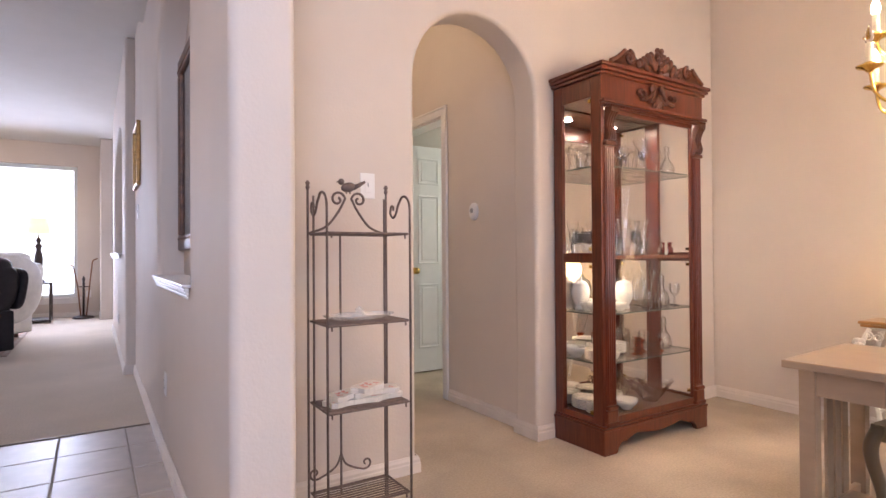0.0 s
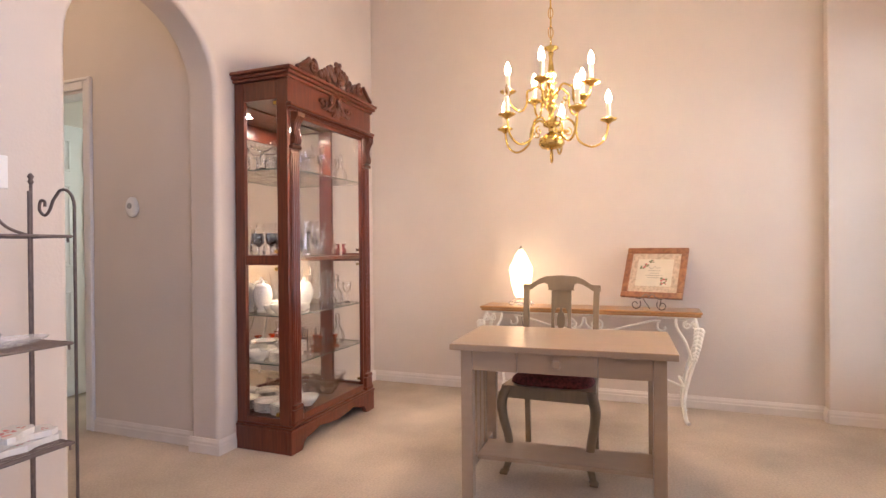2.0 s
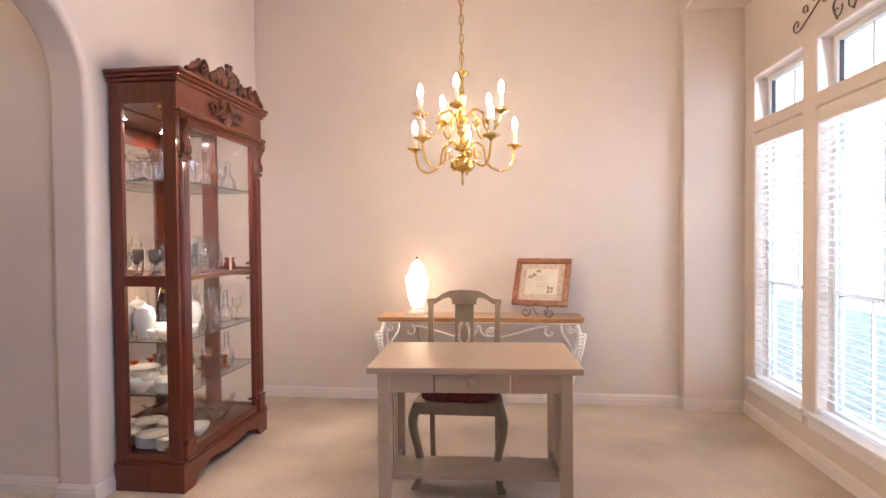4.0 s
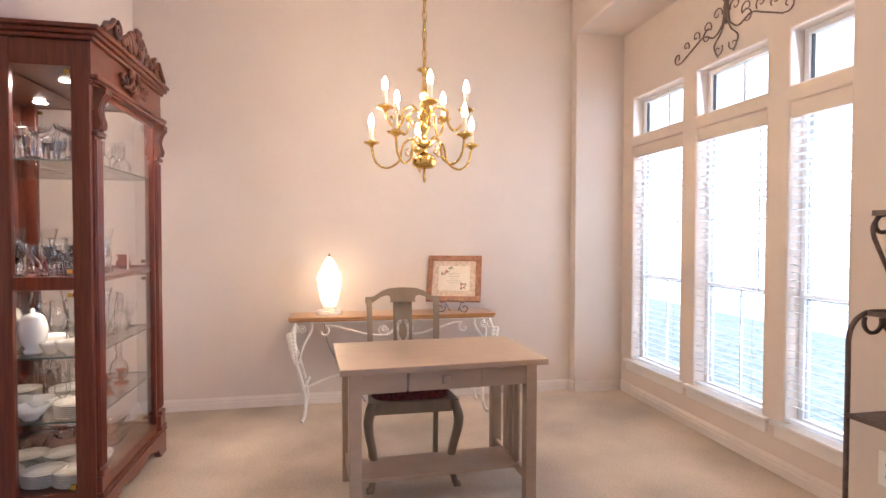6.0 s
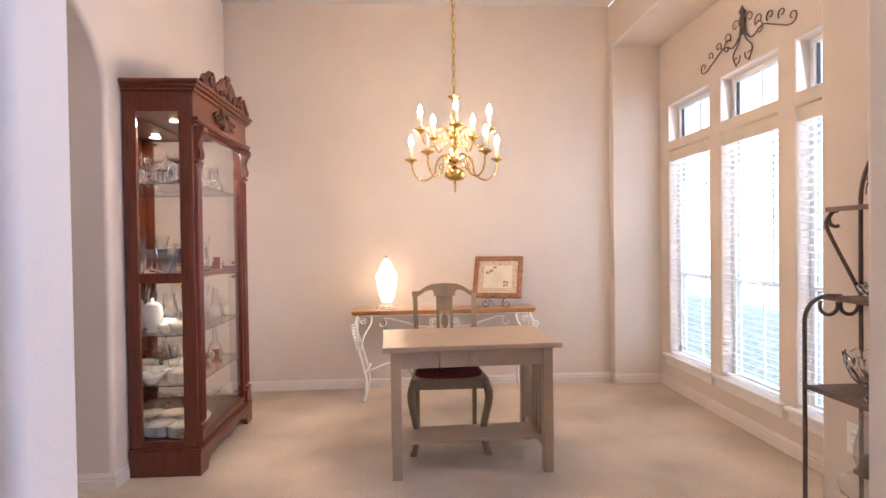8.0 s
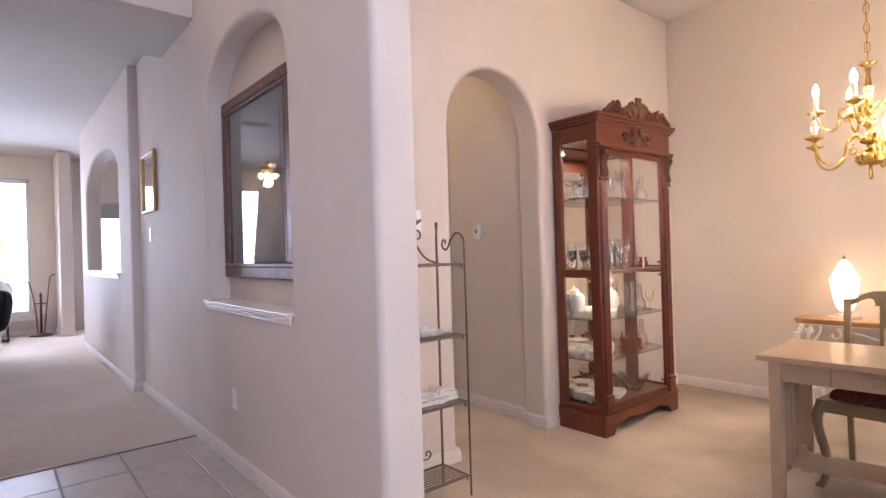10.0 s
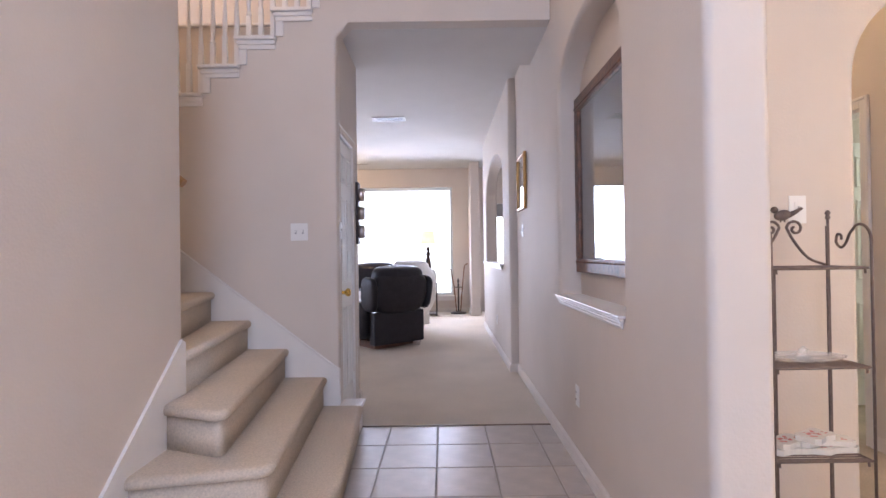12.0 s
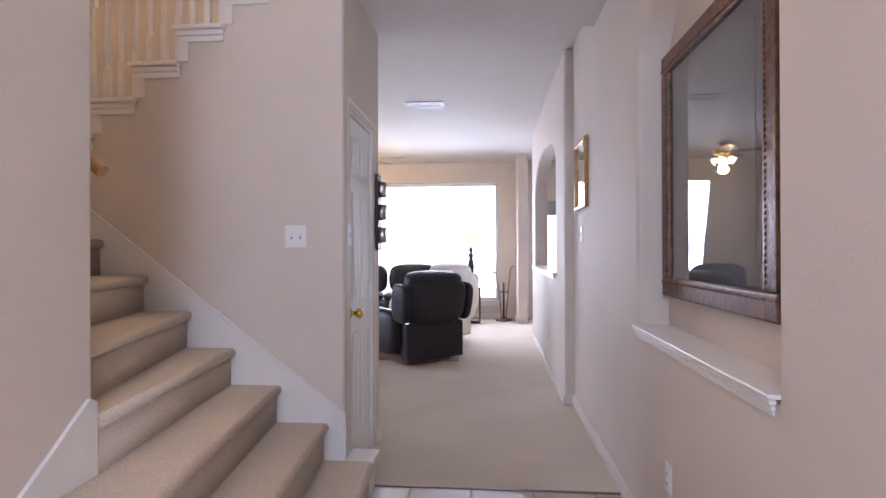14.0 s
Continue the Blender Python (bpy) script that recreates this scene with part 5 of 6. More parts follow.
def bakers_rack():
    """Stands against the wall beside the bay; origin at its right back foot, x to the left."""
    root = thing("bakers_rack", "brown iron baker's rack with an arched leafy top", "rack")
    W, Db, Df = 0.56, 0.13, 0.22
    zs = [0.175 - ZD, 0.62 - ZD, 0.95 - ZD, 1.275 - ZD]
    for x in (0.0, -W):
        part("back_post", tube([(x, 0, 0), (x, 0, zs[3] + 0.03)], 0.0075, 8), M_IRON, root)
        fr = [(x, Df, 0), (x, Df, zs[2] - 0.09)] + [Vector((x, Df - 0.09 + 0.09 * math.cos(a), zs[2] - 0.09 + 0.09 * math.sin(a))) for a in [radians(15 * i) for i in range(1, 7)]] + [Vector((x, Db * 0.6, zs[2]))]
        part("front_post", tube(fr, 0.008, 8), M_IRON, root)
        top = [Vector((x, y, z)) for y, z in [(p[0], p[1]) for p in smooth_pairs([(0.004, zs[2] + 0.01), (0.03, zs[2] + 0.06), (0.10, zs[2] + 0.19), (Db, zs[2] + 0.25), (Db, zs[3] - 0.04), (Db - 0.03, zs[3] - 0.006), (0.09, zs[3] - 0.01)]) + spiral(0.095, zs[3] - 0.04, 0.032, 0.025, 80, -110, 10)]]
        part("side_scroll", tube(top, 0.007, 8), M_IRON, root, smooth=True)
        for c in (0.045, 0.125):
            part("side_curl", tube([(x, y, z) for y, z in spiral(c, zs[2] - 0.035, 0.036, 0.034, 30, -200, 14)], 0.007, 8), M_IRON, root, smooth=True)
    for z, d in zip(zs, (Df, Df, Db + 0.02, Db)):
        sh = part("shelf", box((-W, 0.0, z - 0.004), (0.0, d, z), 0.001, 1), M_IRON, root, "brown punched metal shelf")
        part("shelf_rim", box((-W - 0.004, d, z - 0.012), (0.004, d + 0.006, z + 0.006), 0.002), M_IRON, sh)
    for r, zz in ((W / 2, 0.0), (W / 2 - 0.06, 0.0)):
        part("arch", tube([(-W / 2 + r * math.cos(a), 0, zs[3] + 0.03 + 0.95 * r * math.sin(a)) for a in [radians(7.5 * i) for i in range(25)]], 0.008 if r > 0.25 else 0.006, 8), M_IRON, root, smooth=True)
    for k in range(14):
        a = radians(18 + 11 * k)
        c = Vector((-W / 2 + (W / 2 - 0.03) * math.cos(a), 0, zs[3] + 0.03 + 0.95 * (W / 2 - 0.03) * math.sin(a)))
        lf = bmesh.new()
        bmesh.ops.create_icosphere(lf, subdivisions=2, radius=1, matrix=Matrix.LocRotScale(c + Vector((0, 0, 0.012 * (-1) ** k)), Euler((0, -a + 0.8 * (-1) ** k, 0)), (0.022, 0.003, 0.012)))
        part("leaf", lf, M_IRON, root, smooth=True)
    vine = [(-W / 2 + (W / 2 - 0.03 + 0.008 * math.sin(9 * a)) * math.cos(a), 0, zs[3] + 0.03 + 0.95 * (W / 2 - 0.03 + 0.008 * math.sin(9 * a)) * math.sin(a)) for a in [radians(5 * i) for i in range(1, 36)]]
    part("vine", tube(vine, 0.003, 6), M_IRON, root)
    return root


BR = pose(1.605, SY + 0.025, ZD)
finish(bakers_rack(), BR)


def cut_bowl(name, r, h, foot, label):
    root = thing(name, label, "bowl")
    b = lathe([(r * 0.45, 0), (r * 0.40, foot * 0.3), (r * 0.22, foot * 0.6), (r * 0.3, foot), (r * 0.75, foot + h * 0.3), (r * 0.97, foot + h * 0.75), (r, foot + h), (r * 0.96, foot + h), (r * 0.9, foot + h * 0.72), (r * 0.68, foot + h * 0.34), (0.004, foot + h * 0.12)], 28)
    for v in b.verts:
        a = math.atan2(v.co.y, v.co.x)
        if v.co.z > foot + h * 0.7:
            v.co.z += 0.006 * math.cos(14 * a)
        k = 1 + 0.012 * math.cos(14 * a)
        v.co.x *= k
        v.co.y *= k
    part("body", b, M_GLASSWARE, root).visible_shadow = False
    return root


finish(cut_bowl("glass_dish", 0.085, 0.045, 0.008, "shallow scalloped glass dish on a metal shelf"), BR @ pose(-0.19, 0.075, 0.95 - ZD + 0.001))
finish(cut_bowl("punch_bowl", 0.105, 0.12, 0.03, "footed cut crystal bowl with a fan pattern"), BR @ pose(-0.22, 0.12, 0.62 - ZD + 0.001))
oil = thing("oil_lamp", "clear glass oil lamp with a dark metal burner", "lamp")
part("font", lathe([(0.06, 0), (0.058, 0.01), (0.02, 0.03), (0.022, 0.06), (0.04, 0.07), (0.085, 0.10), (0.09, 0.13), (0.07, 0.155), (0.02, 0.16)], 24), M_THINGLASS, oil, smooth=True)
part("burner", lathe([(0.022, 0.160), (0.026, 0.17), (0.045, 0.172), (0.045, 0.178), (0.03, 0.182), (0.028, 0.215), (0.02, 0.235), (0.006, 0.238)], 18), M_IRON, oil, "dark brass burner", smooth=True)
part("chimney", lathe([(0.03, 0.18), (0.046, 0.22), (0.042, 0.27), (0.026, 0.34), (0.024, 0.38), (0.0225, 0.38), (0.0245, 0.34), (0.040, 0.27), (0.044, 0.22), (0.028, 0.18)], 22), M_THINGLASS, oil, "clear glass chimney", smooth=True)
finish(oil, BR @ pose(-0.16, 0.11, 0.175 - ZD + 0.001))


# ---- wall plates ----
def wall_plate(name, m, w, h, kind, label, category):
    """A cover plate in the xz plane facing -y."""
    root = thing(name, label, category)
    part("plate", box((-w / 2, -0.006, -h / 2), (w / 2, -0.0005, h / 2), 0.003), M_PLASTIC, root)
    n = max(1, round(w / 0.06))
    for k in range(n):
        x = (k - (n - 1) / 2) * 0.046
        if kind == "toggle":
            part("toggle", box((x - 0.004, -0.016, -0.004), (x + 0.004, -0.0062, 0.012), 0.002), M_PLASTIC, root)
            part("toggle_slot", box((x - 0.006, -0.0072, -0.013), (x + 0.006, -0.0062, 0.013)), M_GREY, root)
        elif kind == "rocker":
            part("rocker", box((x - 0.016, -0.010, -0.032), (x + 0.016, -0.0062, 0.032), 0.002), M_PLASTIC, root)
            part("dimmer", box((x - 0.003, -0.014, -0.006), (x + 0.003, -0.0102, 0.014), 0.001), M_GREY, root)
        elif kind == "outlet":
            for dz in (-0.02, 0.02):
                part("socket", lathe([(0.016, 0), (0.016, 0.003), (0.014, 0.004)], 16), M_PLASTIC, root).matrix_basis = pose(x, -0.0061, dz, 90, 0, 0)
                for dx in (-0.006, 0.006):
                    part("slot", box((x + dx - 0.0012, -0.0112, dz - 0.004), (x + dx + 0.0012, -0.0102, dz + 0.005)), M_INK, root)
    root.matrix_world = m
    return root


M_GREY = material("grey_plastic", (0.35, 0.34, 0.33), 0.5)
wall_plate("light_switch", pose(1.42, NY, 1.35), 0.075, 0.12, "rocker", "white rocker light switch on the dining wall", "switch")
wall_plate("light_switch", pose(-1.053, SWY, 1.34), 0.115, 0.115, "toggle", "white double toggle switch on the stair wall", "switch")
wall_plate("light_switch", pose(DX, 4.35, 1.35, 0, 0, 90), 0.07, 0.115, "toggle", "white toggle switch beside the closet door", "switch")
wall_plate("light_switch", pose(HX, 5.65, 1.385, 0, 0, -90), 0.07, 0.115, "toggle", "white wall control below a gold frame", "switch")
wall_plate("wall_outlet", pose(HX, 3.66, 0.385, 0, 0, -90), 0.07, 0.115, "outlet", "white outlet low on the hall wall", "outlet")
wall_plate("wall_outlet", pose(1.66, SY, 0.385, 0, 0, 180), 0.075, 0.12, "outlet", "white outlet on the wall beside the bay", "outlet")
wall_plate("wall_outlet", pose(PX, 7.4, 0.36, 0, 0, -90), 0.07, 0.115, "outlet", "white outlet on the half wall", "outlet")
wall_plate("wall_outlet", pose(0.26, FY, 0.38, 0, 0, 0), 0.075, 0.12, "outlet", "white outlet beside the big window", "outlet")
chime = thing("thermostat", "small oval white thermostat on the passage wall", "thermostat")
part("case", lathe([(0.050, 0), (0.050, 0.016), (0.044, 0.024), (0.030, 0.028)], 24), M_PLASTIC, chime, smooth=True).matrix_basis = pose(0, -0.0005, 0, 90, 0, 0) @ Matrix.Diagonal((0.86, 1.2, 1, 1))
part("dial", lathe([(0.018, 0), (0.016, 0.005), (0.010, 0.006)], 18), M_GREY, chime).matrix_basis = pose(0.0, -0.0287, 0.006, 90, 0, 0)
chime.matrix_world = pose(PWX, 3.655, 1.315, 0, 0, -90)


# ---- doors ----
def panel_door(name, W, H, m, label, knob=True, casing=True):
    """Leaf in the xz plane, hinge at x = 0, face towards -y; with or without a casing round it."""
    root = tagged(new(name), label, "door", kind="structure")
    leaf = part("leaf", box((0.004, 0.0, 0.008), (W - 0.004, 0.035, H - 0.004), 0.002), M_DOOR, root)
    st, g = 0.11, 0.11
    cols = [(st, W / 2 - 0.05), (W / 2 + 0.05, W - st)]
    rows = [(0.22, 0.80), (0.98, 1.60), (1.70, H - 0.11)]
    for x0, x1 in cols:
        for z0, z1 in rows:
            bm = bmesh.new()
            for lo, hi in (((x0, z0), (x1, z0 + 0.018)), ((x0, z1 - 0.018), (x1, z1)), ((x0, z0 + 0.018), (x0 + 0.018, z1 - 0.018)), ((x1 - 0.018, z0 + 0.018), (x1, z1 - 0.018))):
                add_box(bm, (lo[0], -0.010, lo[1]), (hi[0], 0.0005, hi[1]), 0.006, 2)
            add_box(bm, (x0 + 0.035, -0.009, z0 + 0.035), (x1 - 0.035, 0.0005, z1 - 0.035), 0.008, 2)
            part("panel", bm, M_DOOR, leaf)
    if casing:
        cs = bmesh.new()
        for lo, hi in (((-0.062, 0.0), (0.0, H + 0.062)), ((W, 0.0), (W + 0.062, H + 0.062)), ((0.0, H), (W, H + 0.062))):
            add_box(cs, (lo[0], -0.018, lo[1]), (hi[0], 0.02, hi[1]), 0.005, 2)
        for lo, hi in (((-0.07, 0.0), (-0.05, H + 0.07)), ((W + 0.05, 0.0), (W + 0.07, H + 0.07)), ((-0.05, H + 0.05), (W + 0.05, H + 0.07))):
            add_box(cs, (lo[0], -0.026, lo[1]), (hi[0], 0.0, hi[1]), 0.005, 2)
        part("casing", cs, M_TRIM, root)
    if knob:
        part("knob", lathe([(0.030, 0), (0.030, 0.005), (0.012, 0.010), (0.011, 0.028), (0.024, 0.040), (0.030, 0.052), (0.026, 0.066), (0.010, 0.072)], 22), M_BRASS, leaf, "polished brass knob", smooth=True).matrix_basis = pose(0.065, -0.0002, 0.92, 90, 0, 0)
    for z in (0.22, 1.0, H - 0.22):
        part("hinge", box((W - 0.008, -0.012, z - 0.045), (W + 0.008, 0.0005, z + 0.045), 0.002), M_DOOR, root)
    root.matrix_world = m
    return root


panel_door("door_2", 0.56, 2.02, pose(DX - 0.025, 4.40, 0, 0, 0, 90), "white six-panel closet door with a brass knob")
panel_door("door_3", 0.76, 2.05, pose(PWX + 0.14, 4.875, ZD + 0.010, 0, 0, 0), "white six-panel door standing open in the passage", casing=False)


# ---- hall: niche sill, picture, gold frame, vent ----
def moulded_sill(name, y0, y1, x, z, d, label):
    """A white moulded ledge on a wall that faces -x."""
    bm = box((x - 0.026, y0, z - 0.010), (x + d, y1, z + 0.003), 0.004)
    add_box(bm, (x - 0.020, y0 + 0.004, z - 0.024), (x, y1 - 0.004, z - 0.0105), 0.005, 3)
    add_box(bm, (x - 0.013, y0 + 0.008, z - 0.040), (x, y1 - 0.008, z - 0.0245), 0.005, 3)
    add_box(bm, (x - 0.007, y0 + 0.012, z - 0.054), (x, y1 - 0.012, z - 0.0405), 0.003, 2)
    return structure(mesh_ob(name, bm, M_TRIM), label, "trim")


moulded_sill("trim_niche_sill", NYA - 0.008, NYB + 0.008, HX - 0.002, NZ0 + 0.004, 0.18, "white moulded sill of the arched niche")
moulded_sill("trim_ledge", 6.60, 9.04, PX - 0.02, 1.055, 0.24, "white moulded ledge of the pass-through")

M_DKFRAME = material("dark_carved_frame", (0.21, 0.088, 0.045), 0.38, vary=0.35, scale=30, dark=(0.06, 0.030, 0.020), bump=0.4, bump_scale=90, metal=0.15)
M_PRINT = material("dark_print", (0.055, 0.055, 0.068), 0.6, vary=0.25, scale=3)
M_PRINT_IN = material("grey_print", (0.085, 0.078, 0.078), 0.6, vary=0.35, scale=4)
M_SHEEN = glass("picture_glass", (1, 1, 1), thin=True, ior=1.5)


def niche_picture():
    """In the xz plane, facing -y, centred."""
    root = thing("niche_picture", "large glazed dark print in a carved brown frame", "picture")
    W, H, b = 1.02, 1.09, 0.085
    for lo, hi in (((-W / 2, -H / 2), (W / 2, -H / 2 + b)), ((-W / 2, H / 2 - b), (W / 2, H / 2)), ((-W / 2, -H / 2 + b), (-W / 2 + b, H / 2 - b)), ((W / 2 - b, -H / 2 + b), (W / 2, H / 2 - b))):
        bm = box((lo[0], -0.03, lo[1]), (hi[0], 0.0, hi[1]), 0.008, 3)
        horiz = hi[0] - lo[0] > hi[1] - lo[1]
        L = (hi[0] - lo[0]) if horiz else (hi[1] - lo[1])
        n = int(L / 0.020)
        outer = -1 if (lo[1] < -H / 2 + 0.01 if horiz else lo[0] < -W / 2 + 0.01) else 1
        for k in range(n):
            t = (k + 0.5) / n
            if horiz:
                c = (lo[0] + L * t, -0.030, (lo[1] + hi[1]) / 2 - outer * 0.022)
                s = (0.008, 0.005, 0.006)
            else:
                c = ((lo[0] + hi[0]) / 2 - outer * 0.022, -0.030, lo[1] + L * t)
                s = (0.006, 0.005, 0.008)
            bmesh.ops.create_icosphere(bm, subdivisions=1, radius=1, matrix=Matrix.LocRotScale(c, None, s))
        part("frame_rail", bm, M_DKFRAME, root, "carved dark brown frame rail")
    part("mat_board", box((-W / 2 + b - 0.005, -0.010, -H / 2 + b - 0.005), (W / 2 - b + 0.005, -0.004, H / 2 - b + 0.005)), M_PRINT, root)
    part("print", box((-W / 2 + b + 0.075, -0.0125, -H / 2 + b + 0.075), (W / 2 - b - 0.075, -0.0105, H / 2 - b - 0.075)), M_PRINT_IN, root)
    part("picture_glass", box((-W / 2 + b - 0.004, -0.0165, -H / 2 + b - 0.004), (W / 2 - b + 0.004, -0.0145, H / 2 - b + 0.004)), M_SHEEN, root)
    return root


finish(niche_picture(), pose(HX + 0.135, 3.58, 1.60, 0, 0, -90) @ pose(0, 0, 0, 0, 0, 0))

M_GOLD = material("gilt_frame", (0.36, 0.20, 0.065), 0.38, metal=0.6, vary=0.3, scale=40)
gp = thing("gold_picture", "small glazed picture in a gilt wooden frame", "picture")
W, H, b = 0.46, 0.50, 0.026
for lo, hi in (((-W / 2, -H / 2), (W / 2, -H / 2 + b)), ((-W / 2, H / 2 - b), (W / 2, H / 2)), ((-W / 2, -H / 2 + b), (-W / 2 + b, H / 2 - b)), ((W / 2 - b, -H / 2 + b), (W / 2, H / 2 - b))):
    part("frame_rail", box((lo[0], -0.03, lo[1]), (hi[0], -0.001, hi[1]), 0.008, 3), M_GOLD, gp)
part("mat_board", box((-W / 2 + b, -0.008, -H / 2 + b), (W / 2 - b, -0.002, H / 2 - b)), material("grey_mat", (0.42, 0.40, 0.36), 0.7), gp)
part("print", box((-0.13, -0.0095, -0.15), (0.13, -0.0085, 0.15)), M_PRINT_IN, gp)
part("picture_glass", box((-W / 2 + b, -0.014, -H / 2 + b), (W / 2 - b, -0.012, H / 2 - b)), M_SHEEN, gp)
finish(gp, pose(HX, 5.60, 1.82, 0, 0, -90))

M_VENT = material("ivory_vent_enamel", (0.36, 0.31, 0.26), 0.5, vary=0.04)
vent = thing("ceiling_vent", "white louvred air vent in the ceiling", "vent")
part("frame", slab(rect(-0.21, -0.115, 0.21, 0.115), [rect(-0.17, -0.08, 0.17, 0.08)], -0.012, flat), M_VENT, vent)
# near-black sheet painted in for the shade between the louvres
part("backing", box((-0.17, -0.08, -0.003), (0.17, 0.08, -0.001)), M_GASKET_SHADE, vent)
for k in range(15):
    x = -0.154 + k * 0.022
    part("slat", box((x - 0.004, -0.079, -0.010), (x + 0.003, 0.079, -0.0035)), M_VENT, vent)
vent.matrix_world = pose(-0.775, 7.65, H_FAM)


# ---- stairs ----
def carpet_step(k, edge):
    """One carpeted tread: edge is the nosing line in plan, from the wall to the foot wall, joined round the back."""
    z = 0.19 * k
    root = thing("stair_step", "carpeted stair step with a rounded nosing", "stair", group="stair steps")
    pts = [Vector((x, y, 0)) for x, y in edge]
    bm = bmesh.new()
    n = len(pts)
    # profile across the nosing: out, down and under, then the riser
    prof = [(-0.006, 0.0), (0.010, 0.0), (0.024, -0.006), (0.031, -0.018), (0.031, -0.030), (0.024, -0.042), (0.008, -0.048), (0.0, -0.050), (0.0, -0.051)]
    rows, feet = [], []
    for i, p in enumerate(pts):
        d0 = (p - pts[i - 1]).normalized() if i else (pts[1] - p).normalized()
        d1 = (pts[i + 1] - p).normalized() if i < n - 1 else d0
        n0, n1 = Vector((-d0.y, d0.x, 0)), Vector((-d1.y, d1.x, 0))
        nn = (n0 + n1).normalized()
        nn = nn / max(0.5, nn.dot(n0))
        rows.append([bm.verts.new(p + nn * w + Vector((0, 0, z + h))) for w, h in prof])
        feet.append(p + nn * 0.0)
    for a, b in zip(rows, rows[1:]):
        for i in range(len(prof) - 1):
            bm.faces.new((a[i], a[i + 1], b[i + 1], b[i]))
    back = [bm.verts.new((x, y, z)) for x, y in STEP_BACK(k)]
    bm.faces.new([r[0] for r in rows] + back)
    bm.faces.new(rows[0])
    bm.faces.new(rows[-1])
    part("tread", bm, M_STAIRCARPET, root, smooth=False)
    for f in root.children[0].data.polygons:
        f.use_smooth = abs(f.normal.z) < 0.999
    rb = bmesh.new()
    cols = [[rb.verts.new(p + Vector((0, 0, z + h))) for h in (-0.0505, -0.1895)] for p in feet]
    for a, b in zip(cols, cols[1:]):
        rb.faces.new((a[0], a[1], b[1], b[0]))
    rise = part("riser", rb, M_STAIRCARPET, root, smooth=True)
    md = rise.modifiers.new("thickness", "SOLIDIFY")
    md.thickness, md.offset = 0.012, 0.0
    return root


def STEP_BACK(k):
    return [(LX - 0.02, LY + 0.02), (-1.75 - 0.24 * max(0, k - 3), LY + 0.02), (-1.75 - 0.24 * max(0, k - 3), SWY - 0.002)] if k < 4 else [(-1.0 - 0.24 * k - 0.5, LY + 0.02), (-1.0 - 0.24 * k - 0.5, SWY - 0.002)]


def curve_edge(pts):
    """Rounds the turn of a nosing line."""
    out = []
    P = [Vector((x, y, 0)) for x, y in pts]
    for i, p in enumerate(P):
        if 0 < i < len(P) - 1:
            a, b = (P[i - 1] - p), (P[i + 1] - p)
            ra = min(0.045, a.length * 0.4)
            rb = min(0.045, b.length * 0.4)
            s, e = p + a.normalized() * ra, p + b.normalized() * rb
            for j in range(6):
                t = j / 5
                q = s * (1 - t) ** 2 + p * 2 * t * (1 - t) + e * t * t
                out.append((q.x, q.y))
        else:
            out.append((p.x, p.y))
    return out


WY = SWY - 0.014
EDGES = {1: [(LX - 0.01, 2.33), (-0.62, 2.40), (-0.595, 3.04), (-0.675, WY)],
         2: [(LX - 0.01, 2.63), (-0.795, 2.73), (-0.91, WY)],
         3: [(LX - 0.01, 2.93), (-1.00, 2.81), (-1.16, WY)],
         4: [(LX + 0.005, LY + 0.004), (-1.405, WY)],
         5: [(-1.38, LY + 0.005), (-1.645, WY)],
         6: [(-1.60, LY + 0.005), (-1.885, WY)]}
for k, e in EDGES.items():
    carpet_step(k, list(reversed(curve_edge(e))))
for k in range(7, 13):
    x = -1.885 - 0.2445 * (k - 6)
    carpet_step(k, [(x, WY), (x + (0.26 if k < 8 else 0.05), LY + 0.005)])

# white skirts and the end block
structure(mesh_ob("trim_stair_skirt", slab([(-3.5, 0.0), (DX, 0.0), (DX, 0.43), (-0.83, 0.445), (-2.16, 1.465), (-3.5, 2.49)], [], -0.012, along_x(SWY - 0.001)), M_TRIM), "white skirt board rising along the stairs", "trim")
cap = bmesh.new()
add_tube(cap, [(DX + 0.004, SWY - 0.012, 0.20), (DX + 0.004, SWY - 0.012, 0.435), (-0.83, SWY - 0.012, 0.452), (-2.16, SWY - 0.012, 1.472), (-3.5, SWY - 0.012, 2.497)], 0.008, 8)
structure(mesh_ob("trim_skirt_cap", cap, M_TRIM), "white cap moulding of the stair skirt", "trim")
sk2 = [(2.20, 0.0), (LY - 0.001, 0.0), (LY - 0.001, 0.80), (LY - 0.03, 0.815), (2.20, 0.16)]
structure(mesh_ob("trim_foot_skirt", slab(sk2, [], 0.014, along_y(LX + 0.0005)), M_TRIM), "white skirt board on the wall at the stair foot", "trim")
bm = box((DX - 0.0, SWY - 0.012, 0), (-0.672, 4.40, 0.165), 0.003)
add_box(bm, (DX - 0.0, SWY - 0.03, 0.1655), (-0.652, 4.425, 0.188), 0.005)
structure(mesh_ob("trim_step_end", bm, M_TRIM), "white painted end block of the bottom step", "trim")


